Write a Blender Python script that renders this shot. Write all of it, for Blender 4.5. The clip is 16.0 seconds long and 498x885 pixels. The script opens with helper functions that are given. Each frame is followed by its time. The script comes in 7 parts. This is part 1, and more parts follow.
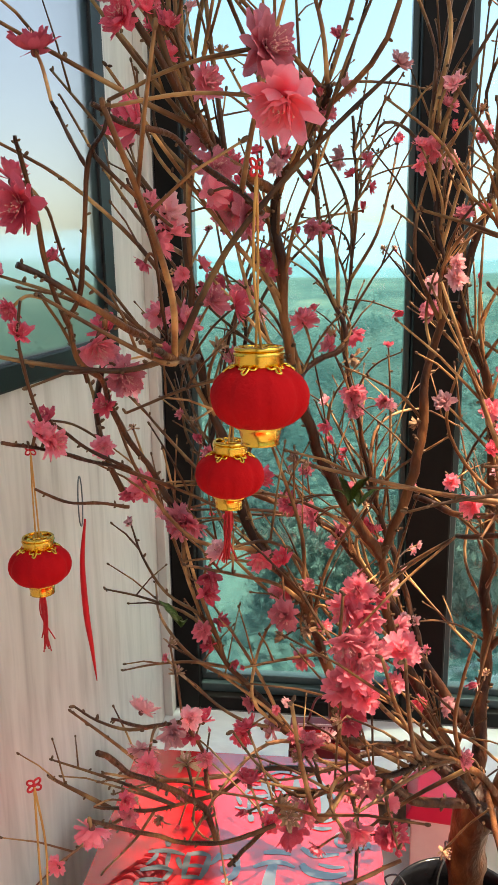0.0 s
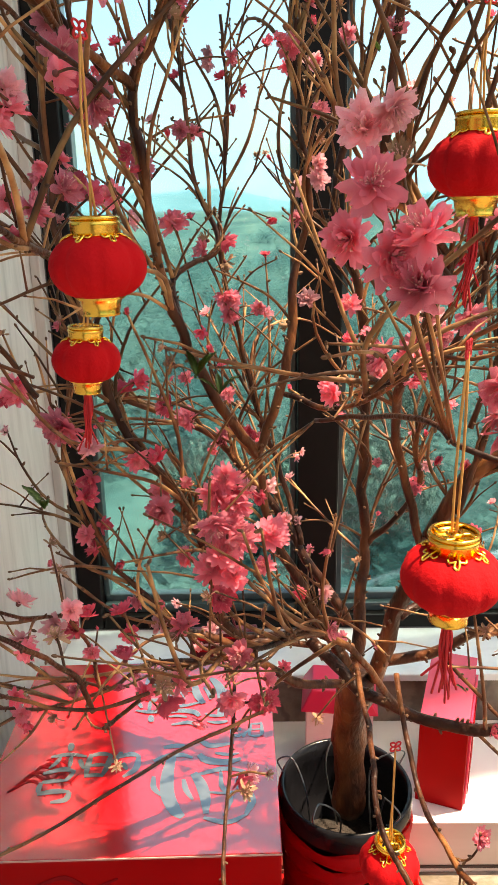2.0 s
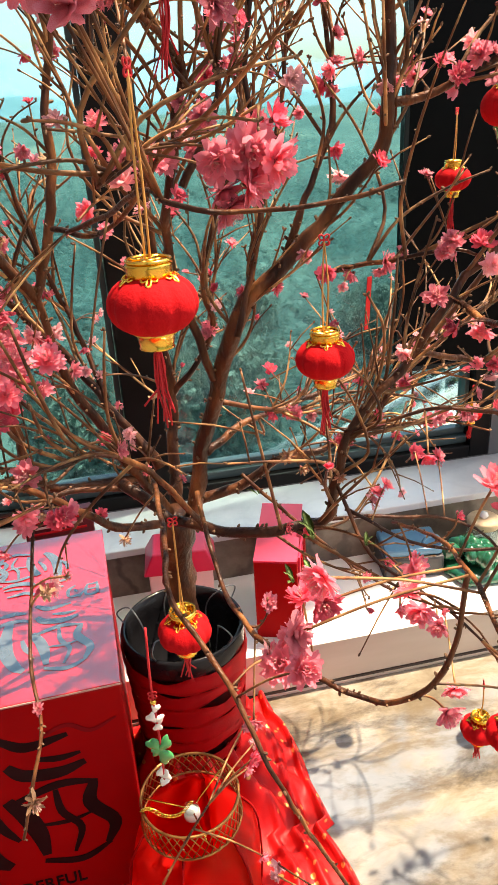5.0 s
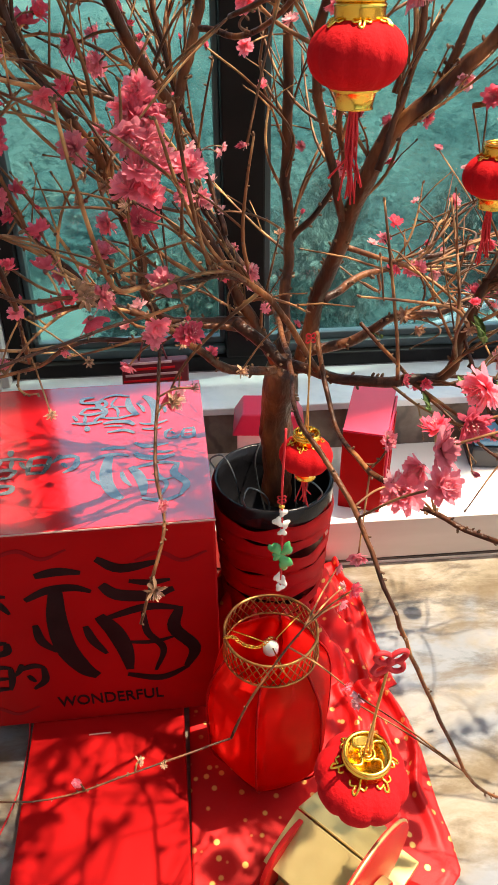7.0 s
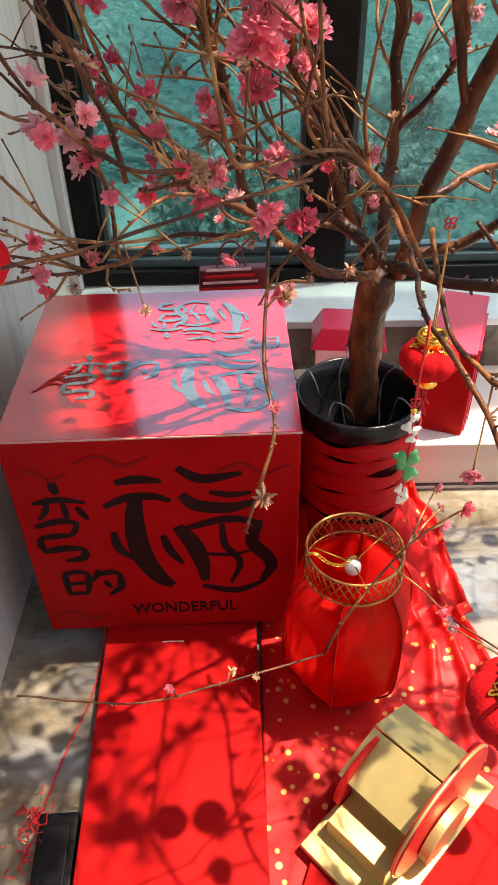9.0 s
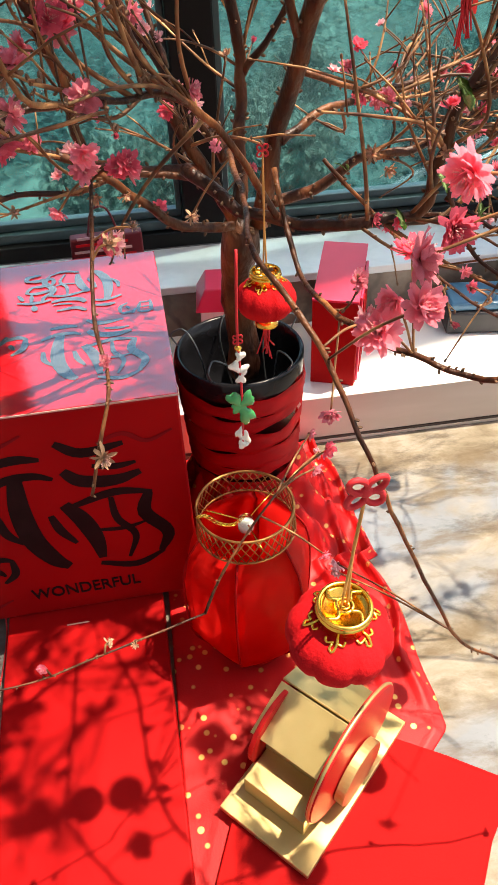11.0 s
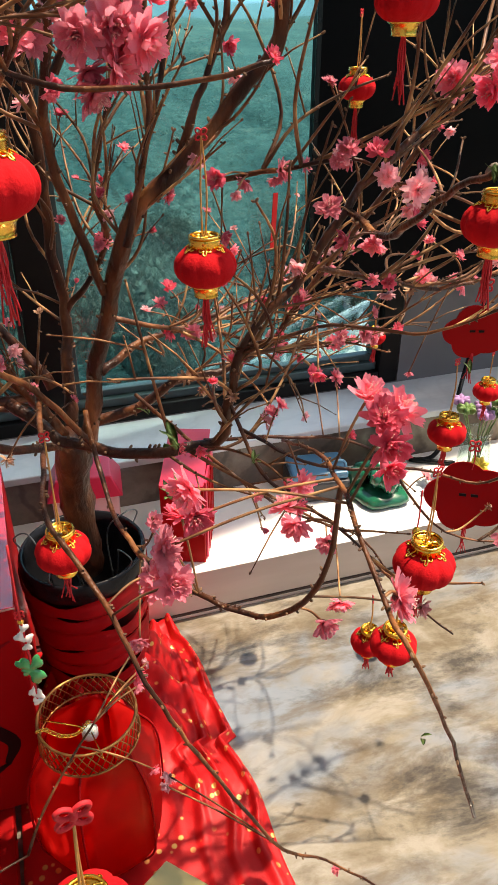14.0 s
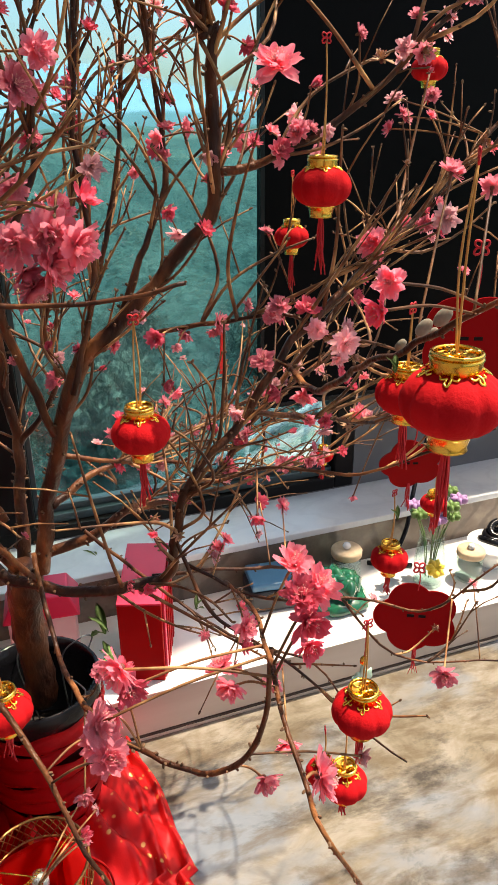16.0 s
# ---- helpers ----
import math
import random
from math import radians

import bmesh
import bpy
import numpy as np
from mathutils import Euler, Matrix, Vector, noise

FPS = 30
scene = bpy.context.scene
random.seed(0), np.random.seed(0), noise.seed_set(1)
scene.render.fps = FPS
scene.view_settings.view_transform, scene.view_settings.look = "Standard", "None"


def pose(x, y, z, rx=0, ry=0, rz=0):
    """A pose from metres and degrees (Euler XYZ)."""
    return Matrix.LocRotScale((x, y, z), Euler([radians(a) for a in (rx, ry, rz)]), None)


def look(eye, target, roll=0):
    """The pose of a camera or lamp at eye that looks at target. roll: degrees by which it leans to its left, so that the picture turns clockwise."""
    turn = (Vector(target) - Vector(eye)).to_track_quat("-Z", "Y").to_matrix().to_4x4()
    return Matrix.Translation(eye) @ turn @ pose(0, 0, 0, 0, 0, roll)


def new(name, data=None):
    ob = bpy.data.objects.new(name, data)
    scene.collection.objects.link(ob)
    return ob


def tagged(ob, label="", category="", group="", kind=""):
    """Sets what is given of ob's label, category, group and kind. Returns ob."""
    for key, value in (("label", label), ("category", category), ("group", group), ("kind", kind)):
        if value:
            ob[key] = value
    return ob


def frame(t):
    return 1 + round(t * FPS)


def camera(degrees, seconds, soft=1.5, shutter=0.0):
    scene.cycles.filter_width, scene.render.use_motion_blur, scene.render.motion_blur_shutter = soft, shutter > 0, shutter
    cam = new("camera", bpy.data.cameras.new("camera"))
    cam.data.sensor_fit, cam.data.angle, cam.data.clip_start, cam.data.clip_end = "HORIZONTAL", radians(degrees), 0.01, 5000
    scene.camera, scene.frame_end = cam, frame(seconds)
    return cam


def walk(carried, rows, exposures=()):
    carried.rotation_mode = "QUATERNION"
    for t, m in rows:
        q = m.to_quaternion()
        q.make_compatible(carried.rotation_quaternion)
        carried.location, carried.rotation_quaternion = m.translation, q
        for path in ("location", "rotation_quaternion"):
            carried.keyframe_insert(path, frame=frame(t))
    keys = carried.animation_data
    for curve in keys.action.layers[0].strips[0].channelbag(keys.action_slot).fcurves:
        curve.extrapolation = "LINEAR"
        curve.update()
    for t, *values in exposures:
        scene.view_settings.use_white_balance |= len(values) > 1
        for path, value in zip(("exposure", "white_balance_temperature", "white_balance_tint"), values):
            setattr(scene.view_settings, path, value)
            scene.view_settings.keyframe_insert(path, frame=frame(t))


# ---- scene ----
cam = camera(38.0, 16.0)
EXPOSURES = [(0.0, 1.4, 8700, 16), (3.5, 1.4, 8400, 15), (6.5, 1.2, 7700, 13), (8.0, 1.2, 7500, 12), (10.5, 1.3, 7400, 12), (12.0, 0.7, 7300, 12), (16.0, 0.75, 7300, 13)]
PATH = [
    (0, (0.205, 0.216, 1.223), (-0.073, 2.145, 0.775), -1.0),
    (0.5, (0.207, 0.225, 1.197), (-0.097, 2.126, 0.655), -1.7),
    (1, (0.221, 0.218, 1.191), (0.001, 2.12, 0.614), -1.7),
    (1.5, (0.232, 0.207, 1.189), (0.083, 2.099, 0.559), -1.3),
    (2, (0.241, 0.192, 1.192), (0.211, 2.095, 0.575), -1.0),
    (2.5, (0.25, 0.175, 1.187), (0.365, 2.066, 0.544), -1.0),
    (3, (0.264, 0.151, 1.171), (0.512, 2.002, 0.456), -1.9),
    (3.5, (0.275, 0.139, 1.155), (0.553, 1.96, 0.375), -1.2),
    (4, (0.302, 0.13, 1.14), (0.623, 1.932, 0.335), -3.2),
    (4.2, (0.305, 0.131, 1.13), (0.655, 1.922, 0.313), -3.4),
    (6.3, (0.298, 0.118, 1.098), (0.61, 1.828, 0.108), -3.1),
    (6.5, (0.283, 0.119, 1.072), (0.516, 1.786, -0.007), -3.1),
    (7, (0.247, 0.118, 1.058), (0.382, 1.787, -0.035), -0.5),
    (7.5, (0.23, 0.13, 1.044), (0.248, 1.764, -0.108), -1.2),
    (8, (0.221, 0.139, 1.034), (0.188, 1.757, -0.141), -1.5),
    (8.2, (0.215, 0.139, 1.036), (0.177, 1.749, -0.15), -1.4),
    (10.3, (0.196, 0.168, 0.978), (0.246, 1.641, -0.373), -1.8),
    (10.5, (0.219, 0.161, 0.982), (0.281, 1.638, -0.366), -2.0),
    (11, (0.263, 0.15, 0.989), (0.438, 1.642, -0.332), -2.7),
    (11.5, (0.296, 0.141, 0.999), (0.57, 1.634, -0.303), -2.9),
    (12, (0.298, 0.143, 1.006), (0.645, 1.622, -0.295), -1.3),
    (12.5, (0.296, 0.153, 1.027), (0.674, 1.678, -0.21), -0.2),
    (13, (0.306, 0.153, 1.057), (0.711, 1.747, -0.081), -0.1),
    (13.5, (0.32, 0.145, 1.076), (0.777, 1.77, 0.005), 0.6),
    (14, (0.34, 0.13, 1.092), (0.863, 1.771, 0.075), -0.1),
    (14.5, (0.357, 0.128, 1.112), (0.918, 1.797, 0.163), -1.2),
    (15, (0.365, 0.126, 1.121), (0.978, 1.794, 0.204), -0.9),
    (15.5, (0.364, 0.124, 1.135), (0.994, 1.812, 0.267), -0.6),
    (16, (0.366, 0.123, 1.154), (1.007, 1.838, 0.348), -0.4),
]
walk(cam, [(t, look(eye, target, roll)) for t, eye, target, roll in PATH], EXPOSURES)
# ---------------------------------------------------------------- daylight
SUN_DIR = Vector((0.38, 0.08, 1.0)).normalized()
world = bpy.data.worlds.new("sky")
scene.world = world
world.use_nodes = True
wn = world.node_tree.nodes
sky = wn.new("ShaderNodeTexSky")
sky.sky_type, sky.sun_disc = "NISHITA", False
sky.sun_elevation = math.asin(SUN_DIR.z)
sky.sun_rotation = math.atan2(SUN_DIR.x, SUN_DIR.y)
sky.air_density, sky.dust_density, sky.ozone_density = 1.0, 3.0, 1.0
wn["Background"].inputs["Strength"].default_value = 0.15
world.node_tree.links.new(sky.outputs[0], wn["Background"].inputs["Color"])
sun = new("sun", bpy.data.lights.new("sun", "SUN"))
sun.data.energy, sun.data.angle, sun.data.color = 5.0, radians(0.7), (1.0, 0.92, 0.80)
sun.matrix_world = look(SUN_DIR * 20, (0, 0, 0))
# warm fill lamp, added in the unseen opening at the back of the room
back = new("back_fill", bpy.data.lights.new("back_fill", "AREA"))
back.data.shape, back.data.size, back.data.size_y = "RECTANGLE", 2.9, 4.7
back.data.energy, back.data.color = 0.6, (1.0, 0.82, 0.62)
back.matrix_basis = pose(1.7, -2.18, 2.75, 90, 0, 0)


# ---------------------------------------------------------------- materials
def material(name):
    m = bpy.data.materials.new(name)
    m.use_nodes = True
    return m, m.node_tree.nodes, m.node_tree.links, m.node_tree.nodes["Principled BSDF"]


def ramp(nodes, stops):
    r = nodes.new("ShaderNodeValToRGB")
    while len(r.color_ramp.elements) < len(stops):
        r.color_ramp.elements.new(0.5)
    for e, (p, c) in zip(r.color_ramp.elements, stops):
        e.position, e.color = p, (*c, 1)
    return r


def noise_at(nodes, links, scale, detail=4.0, stretch=(1, 1, 1), distortion=0.0):
    co = nodes.new("ShaderNodeTexCoord")
    mp = nodes.new("ShaderNodeMapping")
    mp.inputs["Scale"].default_value = stretch
    n = nodes.new("ShaderNodeTexNoise")
    n.inputs["Scale"].default_value, n.inputs["Detail"].default_value, n.inputs["Distortion"].default_value = scale, detail, distortion
    links.new(co.outputs["Object"], mp.inputs["Vector"])
    links.new(mp.outputs["Vector"], n.inputs["Vector"])
    return n


def bumped(nodes, links, bsdf, height, strength, distance=0.002):
    b = nodes.new("ShaderNodeBump")
    b.inputs["Strength"].default_value, b.inputs["Distance"].default_value = strength, distance
    links.new(height, b.inputs["Height"])
    links.new(b.outputs["Normal"], bsdf.inputs["Normal"])


def varied(name, stops, scale=8.0, rough=0.5, bump=0.2, metal=0.0, stretch=(1, 1, 1), fine=120.0, distance=0.001, detail=5.0, distortion=0.0, sheen=0.0, spec=0.5, coat=0.0, by_object=0.0, coat_ior=1.5):
    """A surface with colour patches at one scale and fine relief at another."""
    m, nodes, links, bsdf = material(name)
    n = noise_at(nodes, links, scale, detail, stretch, distortion)
    r = ramp(nodes, stops)
    links.new(n.outputs["Fac"], r.inputs["Fac"])
    colour = r.outputs["Color"]
    if by_object:
        info = nodes.new("ShaderNodeObjectInfo")
        hsv = nodes.new("ShaderNodeHueSaturation")
        span = nodes.new("ShaderNodeMapRange")
        span.inputs["To Min"].default_value, span.inputs["To Max"].default_value = 1 - by_object, 1 + by_object
        links.new(info.outputs["Random"], span.inputs["Value"])
        links.new(span.outputs["Result"], hsv.inputs["Value"])
        links.new(colour, hsv.inputs["Color"])
        colour = hsv.outputs["Color"]
    links.new(colour, bsdf.inputs["Base Color"])
    f = noise_at(nodes, links, fine, 3.0, stretch)
    bumped(nodes, links, bsdf, f.outputs["Fac"], bump, distance)
    rr = nodes.new("ShaderNodeMapRange")
    rr.inputs["To Min"].default_value, rr.inputs["To Max"].default_value = max(rough - 0.08, 0.02), min(rough + 0.1, 1)
    links.new(n.outputs["Fac"], rr.inputs["Value"])
    links.new(rr.outputs["Result"], bsdf.inputs["Roughness"])
    bsdf.inputs["Metallic"].default_value = metal
    bsdf.inputs["Specular IOR Level"].default_value = spec
    bsdf.inputs["Sheen Weight"].default_value = sheen
    bsdf.inputs["Coat Weight"].default_value = coat
    bsdf.inputs["Coat Roughness"].default_value, bsdf.inputs["Coat IOR"].default_value = 0.10, coat_ior
    return m


def marble(name, stops, vein, rough, scale=2.2, turn=0.5, vein_scale=3.0, veins=0.55):
    """Polished veined stone: clouds, long drifting bands and thin dark veins."""
    m, nodes, links, bsdf = material(name)
    co = nodes.new("ShaderNodeTexCoord")
    mp = nodes.new("ShaderNodeMapping")
    mp.inputs["Rotation"].default_value = (0, 0, turn)
    mp.inputs["Scale"].default_value = (1, 2.2, 1)
    links.new(co.outputs["Object"], mp.inputs["Vector"])
    a = nodes.new("ShaderNodeTexNoise")
    a.inputs["Scale"].default_value, a.inputs["Detail"].default_value, a.inputs["Distortion"].default_value = scale, 10.0, 0.35
    a.inputs["Roughness"].default_value = 0.66
    links.new(mp.outputs["Vector"], a.inputs["Vector"])
    r = ramp(nodes, stops)
    links.new(a.outputs["Fac"], r.inputs["Fac"])
    w = nodes.new("ShaderNodeTexWave")
    w.inputs["Scale"].default_value, w.inputs["Distortion"].default_value = vein_scale, 14.0
    w.inputs["Detail"].default_value, w.inputs["Detail Scale"].default_value = 5.0, 1.4
    links.new(mp.outputs["Vector"], w.inputs["Vector"])
    v = ramp(nodes, ((0.0, (1, 1, 1)), (0.22, (0, 0, 0))))
    links.new(w.outputs["Fac"], v.inputs["Fac"])
    k = nodes.new("ShaderNodeMath")
    k.operation = "MULTIPLY"
    k.inputs[1].default_value = veins
    links.new(v.outputs["Color"], k.inputs[0])
    mix = nodes.new("ShaderNodeMix")
    mix.data_type = "RGBA"
    mix.inputs["B"].default_value = (*vein, 1)
    links.new(k.outputs["Value"], mix.inputs["Factor"])
    links.new(r.outputs["Color"], mix.inputs["A"])
    links.new(mix.outputs["Result"], bsdf.inputs["Base Color"])
    bsdf.inputs["Roughness"].default_value = rough
    f = noise_at(nodes, links, 60, 4)
    bumped(nodes, links, bsdf, f.outputs["Fac"], 0.05, 0.001)
    return m




def cloudy_marble(name):
    """Polished cream stone with blue-grey clouds, brown smears drawn out along one way and thin dark veins."""
    m, nodes, links, bsdf = material(name)
    co = nodes.new("ShaderNodeTexCoord")

    def layer(scale, stretch, turn, stops, detail=8.0, rough=0.6, twist=0.6, shift=0.0):
        mp, n, r = nodes.new("ShaderNodeMapping"), nodes.new("ShaderNodeTexNoise"), ramp(nodes, stops)
        mp.inputs["Rotation"].default_value, mp.inputs["Scale"].default_value, mp.inputs["Location"].default_value = (0, 0, turn), stretch, (shift, shift * 0.7, 0)
        n.inputs["Scale"].default_value, n.inputs["Detail"].default_value = scale, detail
        n.inputs["Roughness"].default_value, n.inputs["Distortion"].default_value = rough, twist
        links.new(co.outputs["Object"], mp.inputs["Vector"])
        links.new(mp.outputs["Vector"], n.inputs["Vector"])
        links.new(n.outputs["Fac"], r.inputs["Fac"])
        return r.outputs["Color"]

    def over(below, colour, mask):
        mix = nodes.new("ShaderNodeMix")
        mix.data_type = "RGBA"
        mix.inputs["B"].default_value = (*colour, 1)
        links.new(below, mix.inputs["A"])
        links.new(mask, mix.inputs["Factor"])
        return mix.outputs["Result"]

    base = layer(7.0, (1, 1.7, 1), 0.3, ((0.30, (0.125, 0.100, 0.066)), (0.46, (0.215, 0.184, 0.135)), (0.60, (0.29, 0.262, 0.215)), (0.75, (0.19, 0.162, 0.112))), 10, 0.68)
    blue = layer(2.6, (1, 1.5, 1), 0.5, ((0.485, (0, 0, 0)), (0.60, (0.8, 0.8, 0.8))), 6, 0.55, 0.4, 3.0)
    smear = layer(5.5, (1, 2.6, 1), 0.28, ((0.47, (0, 0, 0)), (0.57, (0.55, 0.55, 0.55)), (0.70, (0.9, 0.9, 0.9))), 12, 0.66, 0.35, 7.0)
    dark = layer(3.4, (1, 2.0, 1), 0.30, ((0.525, (0, 0, 0)), (0.66, (0.85, 0.85, 0.85))), 12, 0.72, 0.3, 12.4)
    colour = over(base, (0.185, 0.215, 0.25), blue)
    colour = over(colour, (0.115, 0.085, 0.052), smear)
    colour = over(colour, (0.040, 0.036, 0.034), dark)
    links.new(colour, bsdf.inputs["Base Color"])
    bsdf.inputs["Roughness"].default_value = 0.13
    f = noise_at(nodes, links, 60, 4)
    bumped(nodes, links, bsdf, f.outputs["Fac"], 0.05, 0.001)
    return m


M_FLOOR = cloudy_marble("floor_marble")
M_RISER = marble("brown_marble", ((0.3, (0.075, 0.052, 0.038)), (0.5, (0.18, 0.132, 0.095)), (0.7, (0.30, 0.24, 0.18))), (0.06, 0.05, 0.04), 0.25, 5.0, 0.1)
M_SILL = marble("pale_sill_stone", ((0.3, (0.52, 0.55, 0.57)), (0.5, (0.66, 0.68, 0.68)), (0.7, (0.74, 0.74, 0.72))), (0.40, 0.40, 0.40), 0.2, 3.0, 0.1, veins=0.12)
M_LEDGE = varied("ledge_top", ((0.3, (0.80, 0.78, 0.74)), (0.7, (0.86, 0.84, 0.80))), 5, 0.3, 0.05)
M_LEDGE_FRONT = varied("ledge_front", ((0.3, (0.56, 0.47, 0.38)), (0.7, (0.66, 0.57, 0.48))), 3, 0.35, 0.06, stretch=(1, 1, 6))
M_JOINT = varied("dark_joint", ((0.3, (0.05, 0.035, 0.025)), (0.7, (0.09, 0.065, 0.05))), 20, 0.7, 0.1)
M_WALLGRAIN = varied("wood_grain_panel", ((0.25, (0.42, 0.38, 0.33)), (0.42, (0.54, 0.50, 0.445)), (0.6, (0.62, 0.58, 0.52)), (0.78, (0.50, 0.47, 0.43))), 5.0, 0.42, 0.12, stretch=(8, 8, 0.9), fine=70, distortion=0.5)
M_PLASTER = varied("cream_plaster", ((0.3, (0.70, 0.64, 0.54)), (0.7, (0.80, 0.74, 0.64))), 2.5, 0.8, 0.25, fine=150)
M_BACKWALL = varied("unseen_wall_brown", ((0.3, (0.10, 0.07, 0.05)), (0.7, (0.19, 0.14, 0.10))), 3.0, 0.5, 0.2, stretch=(6, 6, 0.8), fine=60)
# the shade on the window wall is put into this grey
M_GREYWALL = varied("shade_grey_plaster", ((0.3, (0.13, 0.13, 0.13)), (0.7, (0.18, 0.18, 0.18))), 2.5, 0.8, 0.25, fine=150)
M_CEIL = varied("ceiling_paint", ((0.3, (0.66, 0.61, 0.54)), (0.7, (0.74, 0.69, 0.62))), 2.0, 0.85, 0.2, fine=140)
M_FRAME = varied("dark_bronze_frame", ((0.3, (0.005, 0.004, 0.0036)), (0.7, (0.010, 0.0075, 0.0066))), 12, 0.42, 0.08, spec=0.16)
M_BEAD = varied("teal_frame_bead", ((0.3, (0.03, 0.05, 0.05)), (0.7, (0.05, 0.08, 0.08))), 12, 0.3, 0.05)
M_SCREEN = varied("black_screen", ((0.3, (0.003, 0.003, 0.0034)), (0.7, (0.005, 0.005, 0.0055))), 3, 0.3, 0.02, spec=0.04)
M_BLACK = varied("black_plastic", ((0.3, (0.005, 0.005, 0.006)), (0.7, (0.010, 0.010, 0.012))), 20, 0.2, 0.06, spec=0.25)
M_SOIL = varied("dark_soil", ((0.3, (0.012, 0.009, 0.007)), (0.7, (0.045, 0.032, 0.024))), 60, 0.95, 1.0, fine=220, distance=0.006)
M_WIRE = varied("grey_wire", ((0.3, (0.10, 0.12, 0.13)), (0.7, (0.18, 0.20, 0.21))), 40, 0.35, 0.05, metal=0.8)
# shade and sun put into colour: dark bark for boughs, tan for twigs
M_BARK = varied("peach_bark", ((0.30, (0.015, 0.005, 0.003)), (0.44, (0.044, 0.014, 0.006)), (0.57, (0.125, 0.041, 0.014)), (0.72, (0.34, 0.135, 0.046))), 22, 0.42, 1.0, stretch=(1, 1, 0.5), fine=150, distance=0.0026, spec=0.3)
M_TWIG = varied("sunlit_twig_bark", ((0.3, (0.050, 0.018, 0.009)), (0.5, (0.19, 0.080, 0.032)), (0.70, (0.56, 0.32, 0.135))), 24, 0.5, 0.7, fine=220, distance=0.001, spec=0.3, by_object=0.5)
M_BUD = varied("twig_bud", ((0.3, (0.07, 0.03, 0.016)), (0.7, (0.20, 0.11, 0.055))), 80, 0.8, 0.4)
M_CATKIN = varied("grey_fuzz_bud", ((0.3, (0.15, 0.125, 0.09)), (0.7, (0.27, 0.235, 0.18))), 120, 0.95, 0.8, sheen=0.1)
M_LEAF = varied("young_leaf", ((0.3, (0.07, 0.14, 0.03)), (0.7, (0.17, 0.28, 0.07))), 30, 0.5, 0.3, fine=90)
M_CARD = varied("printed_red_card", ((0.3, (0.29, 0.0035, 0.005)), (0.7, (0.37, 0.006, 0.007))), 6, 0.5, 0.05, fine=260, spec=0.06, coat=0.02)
# brighter red than the carton's sides, under a strong gloss coat
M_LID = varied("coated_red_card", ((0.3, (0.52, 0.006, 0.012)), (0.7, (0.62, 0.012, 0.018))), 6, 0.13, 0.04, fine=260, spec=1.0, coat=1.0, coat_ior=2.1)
M_CARD_EDGE = varied("card_edge", ((0.3, (0.50, 0.30, 0.24)), (0.7, (0.62, 0.42, 0.34))), 60, 0.8, 0.3)
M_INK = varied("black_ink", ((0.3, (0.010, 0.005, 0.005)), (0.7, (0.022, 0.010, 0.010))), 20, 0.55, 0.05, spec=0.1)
# black print greyed: the sky's reflection is put into its colour
M_GREYINK = varied("sheen_grey_ink", ((0.3, (0.07, 0.09, 0.10)), (0.7, (0.12, 0.14, 0.15))), 14, 0.13, 0.04, fine=260, spec=1.0, coat=1.0, coat_ior=2.1)
M_FAINTINK = varied("faint_red_ink", ((0.3, (0.19, 0.004, 0.007)), (0.7, (0.24, 0.006, 0.009))), 14, 0.5, 0.05, spec=0.1)
M_PAPER = varied("red_paper", ((0.3, (0.44, 0.006, 0.007)), (0.7, (0.54, 0.011, 0.010))), 9, 0.5, 0.2, fine=240, distance=0.0006, spec=0.3)
M_CLOTH = varied("red_satin_cloth", ((0.3, (0.26, 0.0035, 0.0045)), (0.7, (0.37, 0.007, 0.007))), 7, 0.7, 0.4, fine=420, distance=0.0006, spec=0.06)
M_RIBBON = varied("red_ribbon", ((0.3, (0.56, 0.008, 0.014)), (0.7, (0.74, 0.018, 0.026))), 10, 0.5, 0.4, fine=350, distance=0.0006, spec=0.25)
M_VELVET = varied("red_velvet", ((0.3, (0.42, 0.004, 0.008)), (0.7, (0.58, 0.010, 0.014))), 30, 0.85, 0.6, fine=500, distance=0.0008, spec=0.12)
M_GOLD = varied("gilt_plastic", ((0.3, (0.82, 0.44, 0.05)), (0.7, (0.98, 0.64, 0.13))), 40, 0.2, 0.15, metal=1.0, fine=200, distance=0.0006)
M_GOLDPAPER = varied("matt_gold_board", ((0.3, (0.50, 0.38, 0.15)), (0.7, (0.64, 0.50, 0.23))), 10, 0.36, 0.15, metal=0.75, fine=320, distance=0.0005)
M_THREAD = varied("red_thread", ((0.3, (0.50, 0.008, 0.014)), (0.7, (0.66, 0.02, 0.03))), 60, 0.7, 0.3)
M_CORD = varied("amber_cord", ((0.3, (0.50, 0.20, 0.04)), (0.7, (0.68, 0.34, 0.09))), 90, 0.6, 0.3)
M_JADE = varied("green_jade", ((0.3, (0.02, 0.22, 0.06)), (0.7, (0.06, 0.38, 0.12))), 60, 0.2, 0.1, coat=0.4)
M_PALEJADE = varied("pale_jade", ((0.3, (0.42, 0.66, 0.48)), (0.7, (0.60, 0.80, 0.64))), 60, 0.25, 0.1, coat=0.4)
M_WHITEBEAD = varied("white_bead", ((0.3, (0.72, 0.68, 0.60)), (0.7, (0.82, 0.79, 0.72))), 50, 0.25, 0.1, coat=0.4)
M_PINKCARD = varied("pale_pink_card", ((0.3, (0.70, 0.44, 0.44)), (0.7, (0.80, 0.58, 0.56))), 14, 0.45, 0.1)
M_MAROON = varied("maroon_paper", ((0.3, (0.13, 0.010, 0.016)), (0.7, (0.20, 0.018, 0.026))), 12, 0.5, 0.2)
